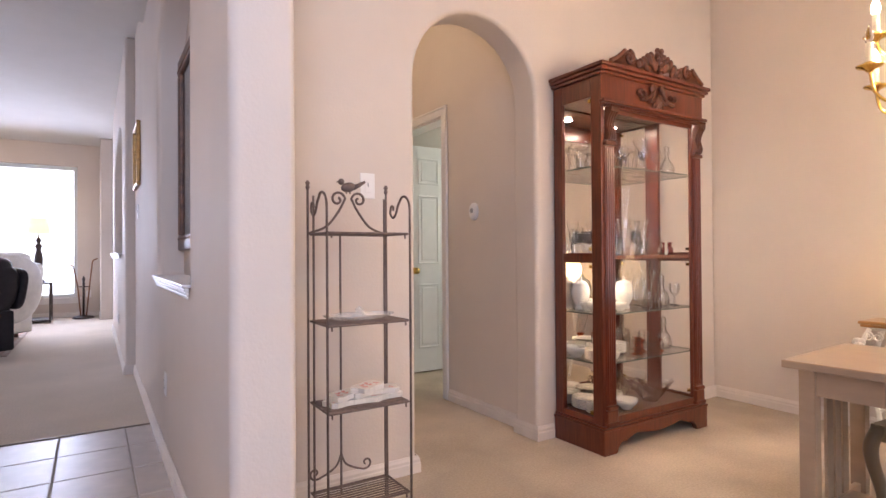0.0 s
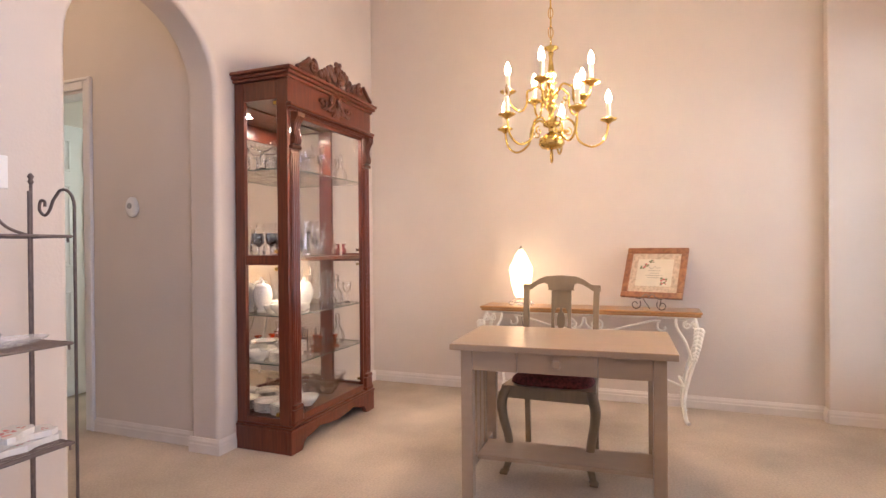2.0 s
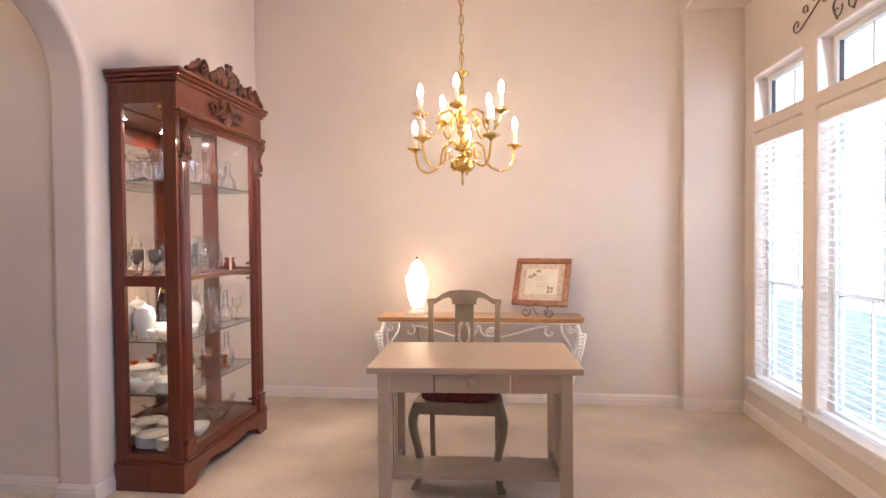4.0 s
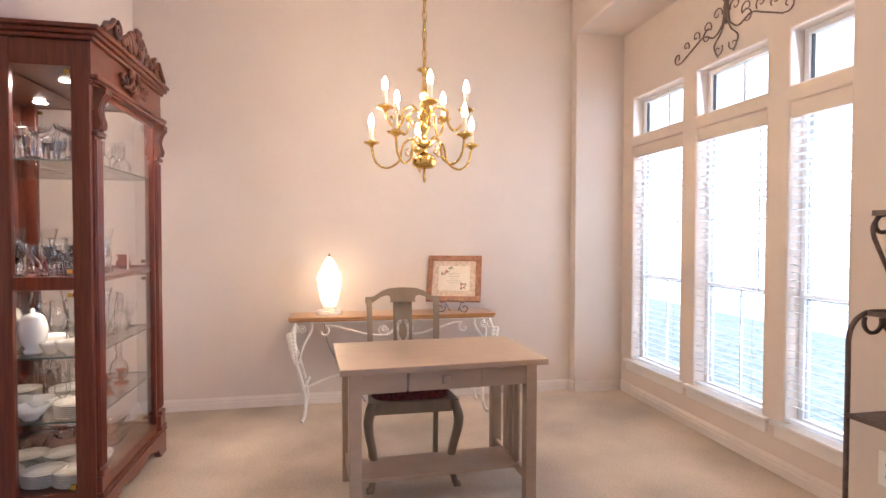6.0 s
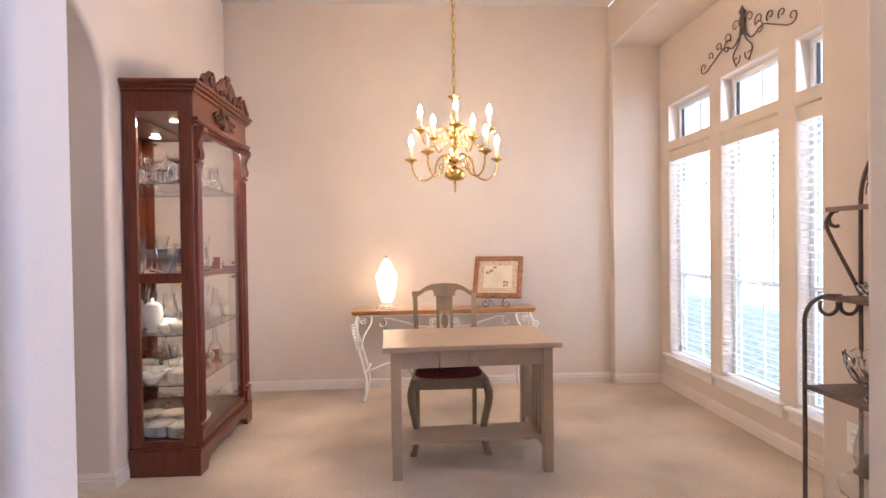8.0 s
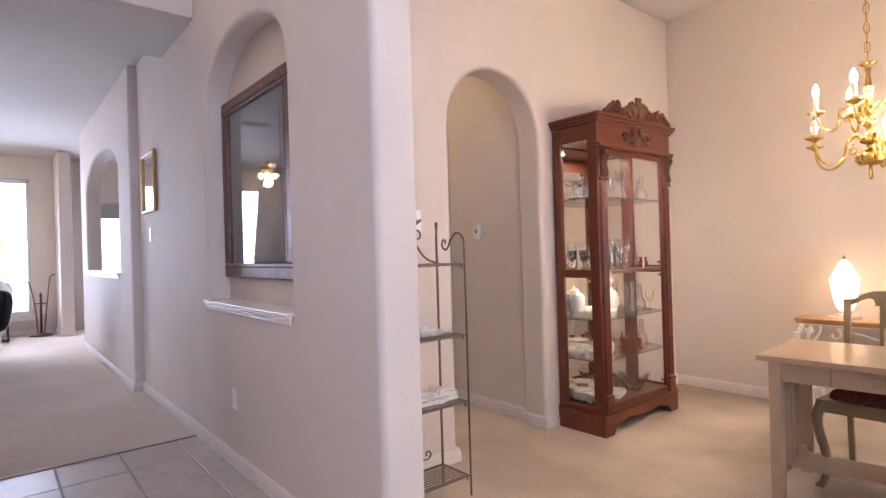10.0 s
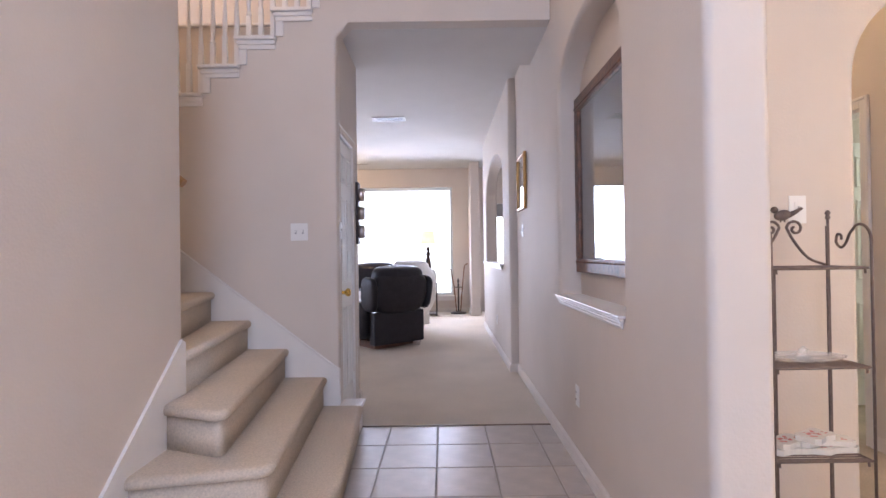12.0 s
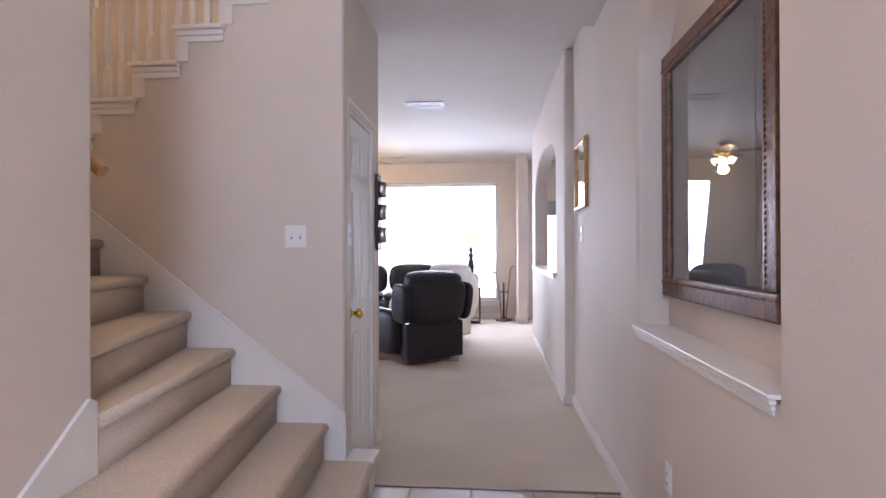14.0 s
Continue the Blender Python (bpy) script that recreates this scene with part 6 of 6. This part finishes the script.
# upper flight: tread ends, risers, balusters
def stair_rail():
    root = thing("stair_railing", "white painted baluster railing on stepped tread ends", "railing")
    x1, z = UX, UZ
    for i in range(7):
        x0 = x1 - RUN
        bm = box((x0 - 0.03, SWY - 0.035, z), (x1 + 0.0, SWY + 0.15, z + 0.026), 0.008, 3)
        add_box(bm, (x0 - 0.012, SWY - 0.020, z - 0.030), (x1, SWY, z - 0.0005), 0.006, 2)
        add_box(bm, (x0, SWY - 0.012, z - 0.060), (x1, SWY, z - 0.0305), 0.003)
        t = part("tread_end", bm, M_TRIM, root)
        part("riser_end", box((x0, SWY - 0.012, z - RISE + 0.026), (x0 + 0.05, SWY + 0.14, z - 0.0605), 0.002), M_TRIM, t)
        for k in range(3):
            x = x0 + 0.02 + RUN * (k + 0.35) / 3
            base = z + 0.026
            bl = lathe([(0.016, base + 0.16), (0.020, base + 0.17), (0.012, base + 0.19), (0.019, base + 0.30), (0.013, base + 0.42), (0.010, base + 0.70), (0.016, base + 0.72)], 12, (x, SWY + 0.05, 0))
            h = 0.16 + 0.055 * k
            add_box(bl, (x - 0.016, SWY + 0.034, base), (x + 0.016, SWY + 0.066, base + h), 0.002)
            add_box(bl, (x - 0.016, SWY + 0.034, base + 0.70), (x + 0.016, SWY + 0.066, base + 0.85), 0.002)
            part("baluster", bl, M_TRIM, root)
        x1 = x0
        z -= RISE
    return root


stair_rail()
for i in range(7):
    z = UZ - RISE * i
    x1 = UX - RUN * i
    st = thing("upper_step", "beige carpeted step of the upper flight", "stair", group="upper stair steps")
    part("tread", box((x1 - RUN - 0.01, SWY + 0.14, z - RISE + 0.03), (x1, 5.005, z + 0.02), 0.012, 3), M_STAIRCARPET, st)
structure(mesh_ob("trim_upper_skirt", slab([(-2.6, 1.65), (-0.68, 3.11), (-0.68, 3.22), (-2.6, 1.76)], [], -0.014, along_x(5.009)), M_TRIM), "white skirt board of the upper flight", "trim")
hr = thing("stair_handrail", "round brown wooden handrail end on a bracket", "handrail")
part("rail", tube([(-1.305, LY + 0.075, 1.525), (-3.2, LY + 0.075, 2.97)], 0.022, 12), M_OAK, hr)
part("bracket", tube([(-1.6, LY + 0.001, 1.71), (-1.6, LY + 0.075, 1.735)], 0.008, 8), M_BRASS, hr)


# ---- outdoors beyond the windows ----
def backdrop_mat(name, strength, green):
    mat = bpy.data.materials.new(name)
    mat.use_nodes = True
    nt = mat.node_tree
    nt.nodes.remove(nt.nodes["Principled BSDF"])
    em = nt.nodes.new("ShaderNodeEmission")
    tc = nt.nodes.new("ShaderNodeTexCoord")
    sep = nt.nodes.new("ShaderNodeSeparateXYZ")
    nt.links.new(tc.outputs["Object"], sep.inputs[0])
    nz = nt.nodes.new("ShaderNodeTexNoise")
    nz.inputs["Scale"].default_value, nz.inputs["Detail"].default_value = 2.2, 8
    nt.links.new(tc.outputs["Object"], nz.inputs["Vector"])
    add = nt.nodes.new("ShaderNodeMath")
    add.operation = "MULTIPLY_ADD"
    add.inputs[1].default_value = 1.6
    nt.links.new(nz.outputs["Fac"], add.inputs[0])
    nt.links.new(sep.outputs["Z"], add.inputs[2])
    rp = nt.nodes.new("ShaderNodeValToRGB")
    el = rp.color_ramp.elements
    el[0].position, el[0].color = 0.18, (*green, 1)
    el[1].position, el[1].color = 0.50, (0.92, 0.97, 1.0, 1)
    mr = nt.nodes.new("ShaderNodeMapRange")
    mr.inputs[1].default_value, mr.inputs[2].default_value = -1.0, 4.0
    nt.links.new(add.outputs[0], mr.inputs[0])
    nt.links.new(mr.outputs[0], rp.inputs[0])
    nt.links.new(rp.outputs[0], em.inputs[0])
    em.inputs[1].default_value = strength
    nt.links.new(em.outputs[0], nt.nodes["Material Output"].inputs[0])
    return mat


structure(mesh_ob("backdrop_front", box((-30, -6.1, -2), (60, -6.0, 12)), backdrop_mat("garden_glare", 2.4, (0.58, 0.82, 0.84))), "overexposed pale garden beyond the bay windows", "backdrop")
structure(mesh_ob("backdrop_back", box((-12, 17.0, -2), (10, 17.1, 9)), backdrop_mat("yard_glare", 3.0, (0.55, 0.78, 0.80))), "overexposed pale yard beyond the family room", "backdrop")
# the lawn's base colour is paled to hold the glare of full sun
structure(mesh_ob("ground", box((-14, -6.4, -0.45), (14, 17.4, -0.35)), material("lawn", (0.46, 0.56, 0.50), 0.95, vary=0.4, scale=12, bump=0.5)), "lawn round the house with sun glare in its pale colour", "ground")

# ---- family room ----
M_LEATHER = material("dark_leather", (0.016, 0.013, 0.016), 0.5, vary=0.3, scale=14, bump=0.35, bump_scale=70, spec=0.35)
M_CREAM = material("cream_leather", (0.70, 0.66, 0.60), 0.5, vary=0.08, scale=10, bump=0.3, bump_scale=60)
M_DARKWOOD = material("espresso_wood", (0.04, 0.022, 0.015), 0.4, vary=0.3, scale=12)
M_CANE = material("varnished_cane", (0.22, 0.09, 0.035), 0.35, vary=0.3, scale=30)
# emission makes the shade pale against the window; no bulb burns inside
M_SHADE = material("glowing_cream_shade", (0.84, 0.74, 0.50), 0.8, vary=0.03, emit=0.7)
M_STEEL = material("brushed_steel", (0.62, 0.60, 0.57), 0.28, metal=1.0, vary=0.05)
M_FANBLADE = material("walnut_fan_blade", (0.16, 0.085, 0.05), 0.4, vary=0.2, scale=10, stretch=(1, 6, 1))


def puff(bm, lo, hi, r=0.05, bulge=0.0, seg=4):
    """A soft padded block."""
    b2 = box(lo, hi)
    bmesh.ops.subdivide_edges(b2, edges=b2.edges[:], cuts=3, use_grid_fill=True)
    c = Vector([(a + b) / 2 for a, b in zip(lo, hi)])
    h = Vector([(b - a) / 2 for a, b in zip(lo, hi)])
    for v in b2.verts:
        d = v.co - c
        q = Vector((d.x / h.x, d.y / h.y, d.z / h.z))
        k = max(abs(q.x), abs(q.y), abs(q.z))
        e = (q.x ** 6 + q.y ** 6 + q.z ** 6) ** (1 / 6)
        f = k / e if e else 1
        f = 1 - (1 - f) * 1.3
        w = 1 + bulge * (1 - min(1, (q.x ** 2 + q.z ** 2) / 2))
        v.co = c + Vector((d.x * f, d.y * f * w, d.z * f))
    me = bpy.data.meshes.new("tmp")
    b2.to_mesh(me)
    b2.free()
    bm.from_mesh(me)
    return bm


def soft(ob):
    md = ob.modifiers.new("soft", "SUBSURF")
    md.levels = md.render_levels = 1
    for p in ob.data.polygons:
        p.use_smooth = True
    return ob


def flared_back(w0, w1, h, d, bulge):
    """An upholstered back that widens from w0 at its foot to w1 at its head, flat behind."""
    bm = puff(bmesh.new(), (-0.5, -d / 2, 0.0), (0.5, d / 2, h))
    for v in bm.verts:
        t = max(0, min(1, v.co.z / h))
        v.co.x *= w0 + (w1 - w0) * t
        v.co.z += 0.05 * (1 - (2 * v.co.x / w1) ** 2) * t
        if v.co.y < 0:
            v.co.y -= bulge * math.sin(math.pi * t)
    return bm


def recliner(name, mat, label, low=0.42, bulge=0.02):
    """Faces +y; its back stands towards -y and starts at the height low."""
    root = thing(name, label, "armchair")
    soft(part("base", puff(bmesh.new(), (-0.36, -0.34, 0.09), (0.36, 0.36, 0.36)), mat, root))
    soft(part("seat", puff(bmesh.new(), (-0.27, -0.25, 0.34), (0.27, 0.42, 0.50), bulge=0.05), mat, root))
    for s in (-1, 1):
        soft(part("arm", puff(bmesh.new(), (s * 0.36 - 0.09, -0.30, 0.10), (s * 0.36 + 0.09, 0.42, 0.60)), mat, root))
        wing = soft(part("wing", puff(bmesh.new(), (s * 0.375 - 0.045, -0.16, 0.0), (s * 0.375 + 0.045, 0.12, 0.42)), mat, root))
        wing.matrix_basis = pose(0, -0.32, 0.50, 7, s * 4, 0)
    bk = soft(part("backrest", flared_back(0.68, 0.80, 0.93 - low, 0.20, bulge), mat, root))
    bk.matrix_basis = pose(0, -0.36, low, 7, 0, 0)
    hd = soft(part("headrest", puff(bmesh.new(), (-0.33, -0.11, 0.0), (0.33, 0.13, 0.26), bulge=0.2), mat, root))
    hd.matrix_basis = pose(0, -0.36, 0.76, 10, 0, 0)
    part("back_panel", box((-0.355, -0.42, 0.06), (0.355, -0.30, 0.46), 0.02, 3), mat, root)
    part("mechanism", box((-0.28, -0.30, 0.0), (0.28, 0.30, 0.095), 0.01), M_FOOT, root)
    return root


M_FOOT = material("brown_wooden_base", (0.16, 0.07, 0.04), 0.5, vary=0.3, scale=14)
finish(recliner("leather_recliner", M_LEATHER, "black leather recliner armchair seen from behind"), pose(-0.95, 7.90, 0, 0, 0, 40) @ Matrix.Diagonal((1.08, 1.1, 1.02, 1)))
finish(recliner("cream_recliner", M_CREAM, "cream leather recliner armchair beside the black one", 0.17, 0.10), pose(-0.90, 9.28, 0.013, 0, 0, 50) @ Matrix.Diagonal((1.05, 1.05, 1.06, 1)))


def sofa():
    root = thing("leather_sofa", "black leather sofa under the big window", "sofa")
    soft(part("base", puff(bmesh.new(), (-1.0, -0.42, 0.05), (1.0, 0.42, 0.40)), M_LEATHER, root))
    for s in (-1, 1):
        soft(part("arm", puff(bmesh.new(), (s * 1.02 - 0.13, -0.44, 0.05), (s * 1.02 + 0.13, 0.44, 0.62)), M_LEATHER, root))
    for k in (-1, 1):
        soft(part("seat_cushion", puff(bmesh.new(), (k * 0.47 - 0.46, -0.45, 0.38), (k * 0.47 + 0.46, 0.25, 0.53), bulge=0.06), M_LEATHER, root))
        b = soft(part("back_cushion", puff(bmesh.new(), (k * 0.47 - 0.46, -0.13, 0.0), (k * 0.47 + 0.46, 0.13, 0.52), bulge=0.2), M_LEATHER, root))
        b.matrix_basis = pose(0, 0.30, 0.46, -10, 0, 0)
    return root


finish(sofa(), pose(-1.90, 11.0, 0, 0, 0, 0) @ Matrix.Diagonal((1, 1, 1.06, 1)))

# end table, floor lamp, umbrella stand
et = thing("end_table", "small dark wooden end table beside the sofa", "table")
part("top", box((-0.17, -0.25, 0.60), (0.17, 0.25, 0.63), 0.005), M_DARKWOOD, et)
part("shelf", box((-0.16, -0.24, 0.03), (0.16, 0.24, 0.05), 0.004), M_DARKWOOD, et)
for x in (-0.15, 0.13):
    for y in (-0.23, 0.21):
        part("leg", box((x, y, 0), (x + 0.025, y + 0.025, 0.60), 0.003), M_DARKWOOD, et)
finish(et, pose(-0.38, 11.25, 0))
fl = thing("lamp_on_table", "dark turned table lamp with a cream shade", "lamp")
part("base", lathe([(0.08, 0), (0.085, 0.02), (0.035, 0.05), (0.03, 0.16), (0.055, 0.24), (0.062, 0.36), (0.05, 0.44), (0.03, 0.50), (0.055, 0.56), (0.02, 0.60), (0.045, 0.65), (0.012, 0.70), (0.01, 0.80)], 16), M_DARKWOOD, fl, smooth=True)
part("shade", lathe([(0.15, 0.75), (0.13, 0.99), (0.127, 0.99), (0.147, 0.75)], 24), M_SHADE, fl, "pleated cream shade with an added glow", smooth=True)
finish(fl, pose(-0.39, 11.15, 0.631))
us = thing("umbrella_stand", "dark umbrella stand holding walking canes", "umbrella stand")
part("base", lathe([(0.15, 0), (0.16, 0.012), (0.14, 0.03), (0.03, 0.045), (0.02, 0.06)], 24), M_DARKWOOD, us, smooth=True)
part("post", lathe([(0.016, 0.04), (0.016, 0.55), (0.022, 0.57), (0.012, 0.60), (0.024, 0.64), (0.006, 0.70)], 12), M_DARKWOOD, us, smooth=True)
part("ring", tube([(0.09 * math.cos(a), 0.09 * math.sin(a), 0.52) for a in [i * math.pi / 10 for i in range(21)]], 0.006, 8), M_IRON, us)
finish(us, pose(0.19, 11.45, 0))
for nm, pts in (("walking_cane", [(-0.04, 0, 0.035), (-0.08, 0, 0.5), (-0.135, 0, 0.82), (-0.16, 0, 0.87), (-0.20, 0, 0.87), (-0.215, 0, 0.82)]), ("walking_cane", [(0.04, 0, 0.035), (0.08, 0, 0.5), (0.115, 0, 0.85), (0.135, 0, 0.95), (0.20, 0, 0.985)])):
    cn = mesh_ob(nm, tube(smooth_line(pts, 6), 0.011, 8), M_CANE, smooth=True)
    tagged(cn, "varnished brown walking cane leaning in a stand", "cane")
    cn.matrix_world = pose(0.19, 11.45, 0)

rug = thing("area_rug", "pale patterned rug under the armchairs", "rug")
part("pile", box((-3.0, 7.75, 0.001), (-0.42, 10.6, 0.012), 0.003), material("patterned_rug", (0.50, 0.42, 0.34), 0.95, vary=0.3, scale=16, dark=(0.30, 0.20, 0.16)), rug)
part("border", slab(rect(-2.95, 7.80, -0.47, 10.55), [rect(-2.80, 7.95, -0.62, 10.40)], 0.003, lambda u, v, w: (u, v, w + 0.0125)), material("rug_border", (0.34, 0.22, 0.17), 0.95, vary=0.3, scale=30), rug)

# big window: frame, sill and a half-drawn blind
w7 = tagged(new("window_7"), "wide white framed family room window with glare", "window", kind="structure")
X0, X1, Z0, Z1 = -2.30, 0.10, 0.33, 2.55
for lo, hi in (((X0, Z0), (X0 + 0.05, Z1)), ((X1 - 0.05, Z0), (X1, Z1)), ((X0 + 0.05, Z1 - 0.05), (X1 - 0.05, Z1)), ((X0 + 0.05, Z0), (X1 - 0.05, Z0 + 0.05))):
    part("window_frame", box((lo[0], FY + 0.06, lo[1]), (hi[0], FY + 0.11, hi[1]), 0.004), M_VINYL, w7)
part("pane", box((X0 + 0.05, FY + 0.08, Z0 + 0.05), (X1 - 0.05, FY + 0.084, Z1 - 0.05)), M_GLASS, w7).visible_shadow = False
part("window_sill", box((X0 - 0.06, FY - 0.05, Z0 - 0.03), (X1 + 0.06, FY + 0.05, Z0 - 0.0005), 0.006), M_TRIM, w7)
part("sill_apron", box((X0 - 0.04, FY - 0.018, Z0 - 0.10), (X1 + 0.04, FY - 0.001, Z0 - 0.0305), 0.005), M_TRIM, w7)
bl = thing("large_blind", "white slatted blind across the big window", "blind")
sl_me = None
z = Z1 - 0.09
part("head_rail", box((X0 + 0.01, FY + 0.005, Z1 - 0.07), (X1 - 0.01, FY + 0.05, Z1 - 0.005), 0.004), M_SLAT, bl)
while z > Z0 + 0.05:
    if sl_me is None:
        so = part("slat", box((X0 + 0.012, -0.020, -0.001), (X1 - 0.012, 0.020, 0.001)), M_SLAT, bl)
        sl_me = so.data
    else:
        so = new("slat", sl_me)
        so.parent = bl
    so.matrix_basis = pose(0, FY + 0.03, z, 6, 0, 0)
    z -= 0.044

# kitchen window beyond the pass-through
w8 = tagged(new("window_8"), "bright kitchen window with a dark shade", "window", kind="structure")
for lo, hi in (((0.85, 0.93), (0.89, 2.2)), ((2.26, 0.93), (2.3, 2.2)), ((0.89, 2.16), (2.26, 2.2)), ((0.89, 0.93), (2.26, 0.97)), ((1.55, 0.97), (1.59, 2.16))):
    part("window_frame", box((lo[0], FY + 0.05, lo[1]), (hi[0], FY + 0.10, hi[1]), 0.003), M_VINYL, w8)
part("pane", box((0.89, FY + 0.07, 0.97), (2.26, FY + 0.074, 2.16)), M_GLASS, w8).visible_shadow = False
part("shade", box((0.86, FY + 0.01, 1.92), (2.29, FY + 0.03, 2.19), 0.004), M_GREY, w8, "dark rolled window shade")

# ceiling fan with four tulip shades
fan = thing("ceiling_fan", "brass ceiling fan with four lit glass shades", "ceiling fan")
part("canopy", lathe([(0.03, -0.05), (0.075, -0.02), (0.078, -0.0005)], 20), M_BRASS, fan, smooth=True)
part("downrod", tube([(0, 0, -0.03), (0, 0, -0.10)], 0.013, 10), M_BRASS, fan)
part("motor", lathe([(0.03, -0.08), (0.10, -0.09), (0.125, -0.12), (0.12, -0.17), (0.06, -0.19), (0.05, -0.22), (0.02, -0.23)], 24), M_BRASS, fan, smooth=True)
for k in range(5):
    b = part("blade", box((0.14, -0.065, -0.006), (0.66, 0.065, 0.0), 0.02, 3), M_FANBLADE, fan)
    b.matrix_basis = pose(0, 0, -0.13, 0, 0, 72 * k - 6) @ pose(0, 0, 0, 10, 0, 0)
    part("blade_iron", box((0.09, -0.02, 0.001), (0.20, 0.02, 0.006), 0.004), M_BRASS, b)
M_TULIP = material("frosted_lit_shade", (1.0, 0.80, 0.52), 0.4, emit=7)
for k in range(4):
    m = pose(0, 0, -0.21, 0, 0, 90 * k + 30) @ pose(0.06, 0, 0, 0, 130, 0)
    sh = part("tulip_shade", lathe([(0.022, 0.03), (0.040, 0.05), (0.048, 0.09), (0.062, 0.125), (0.059, 0.125), (0.045, 0.09), (0.036, 0.05), (0.02, 0.034)], 18), M_TULIP, fan, "lit frosted tulip shade", smooth=True)
    sh.matrix_basis = m
    ar = part("light_arm", tube([(0, 0, -0.02), (0, 0, 0.035)], 0.010, 8), M_BRASS, fan)
    ar.matrix_basis = m
FAN = pose(-2.08, 10.40, H_FAM)
finish(fan, FAN)
lamp("ceiling_fan_light", "POINT", FAN @ pose(0, 0, -0.40), 22, (1.0, 0.72, 0.42), 0.08)

# weather dials on the end of the closet wall
wd = thing("weather_station", "dark wooden panel with three round metal dials", "weather station")
part("panel", box((-0.06, -0.022, -0.25), (0.06, -0.001, 0.25), 0.006), M_DARKWOOD, wd)
for dz in (-0.15, 0.0, 0.15):
    dl = part("dial", lathe([(0.052, 0), (0.054, 0.02), (0.050, 0.045), (0.044, 0.047)], 24), M_STEEL, wd, "round steel dial", smooth=True)
    dl.matrix_basis = pose(0, -0.0222, dz, 90, 0, 0)
finish(wd, pose(DX + 0.0005, 5.065, 1.52, 0, 0, 90))

# white framed picture on the far side wall, seen in the glass of the niche picture
wp = thing("white_picture", "white framed print on the family room wall", "picture")
part("frame", slab(rect(-0.32, -0.26, 0.32, 0.26), [rect(-0.29, -0.23, 0.29, 0.23)], -0.02, along_x(0)), M_TRIM, wp)
part("print", box((-0.29, -0.008, -0.23), (0.29, -0.001, 0.23)), M_PRINT_IN, wp)
finish(wp, pose(-6.05, 9.3, 1.55, 0, 0, 90))
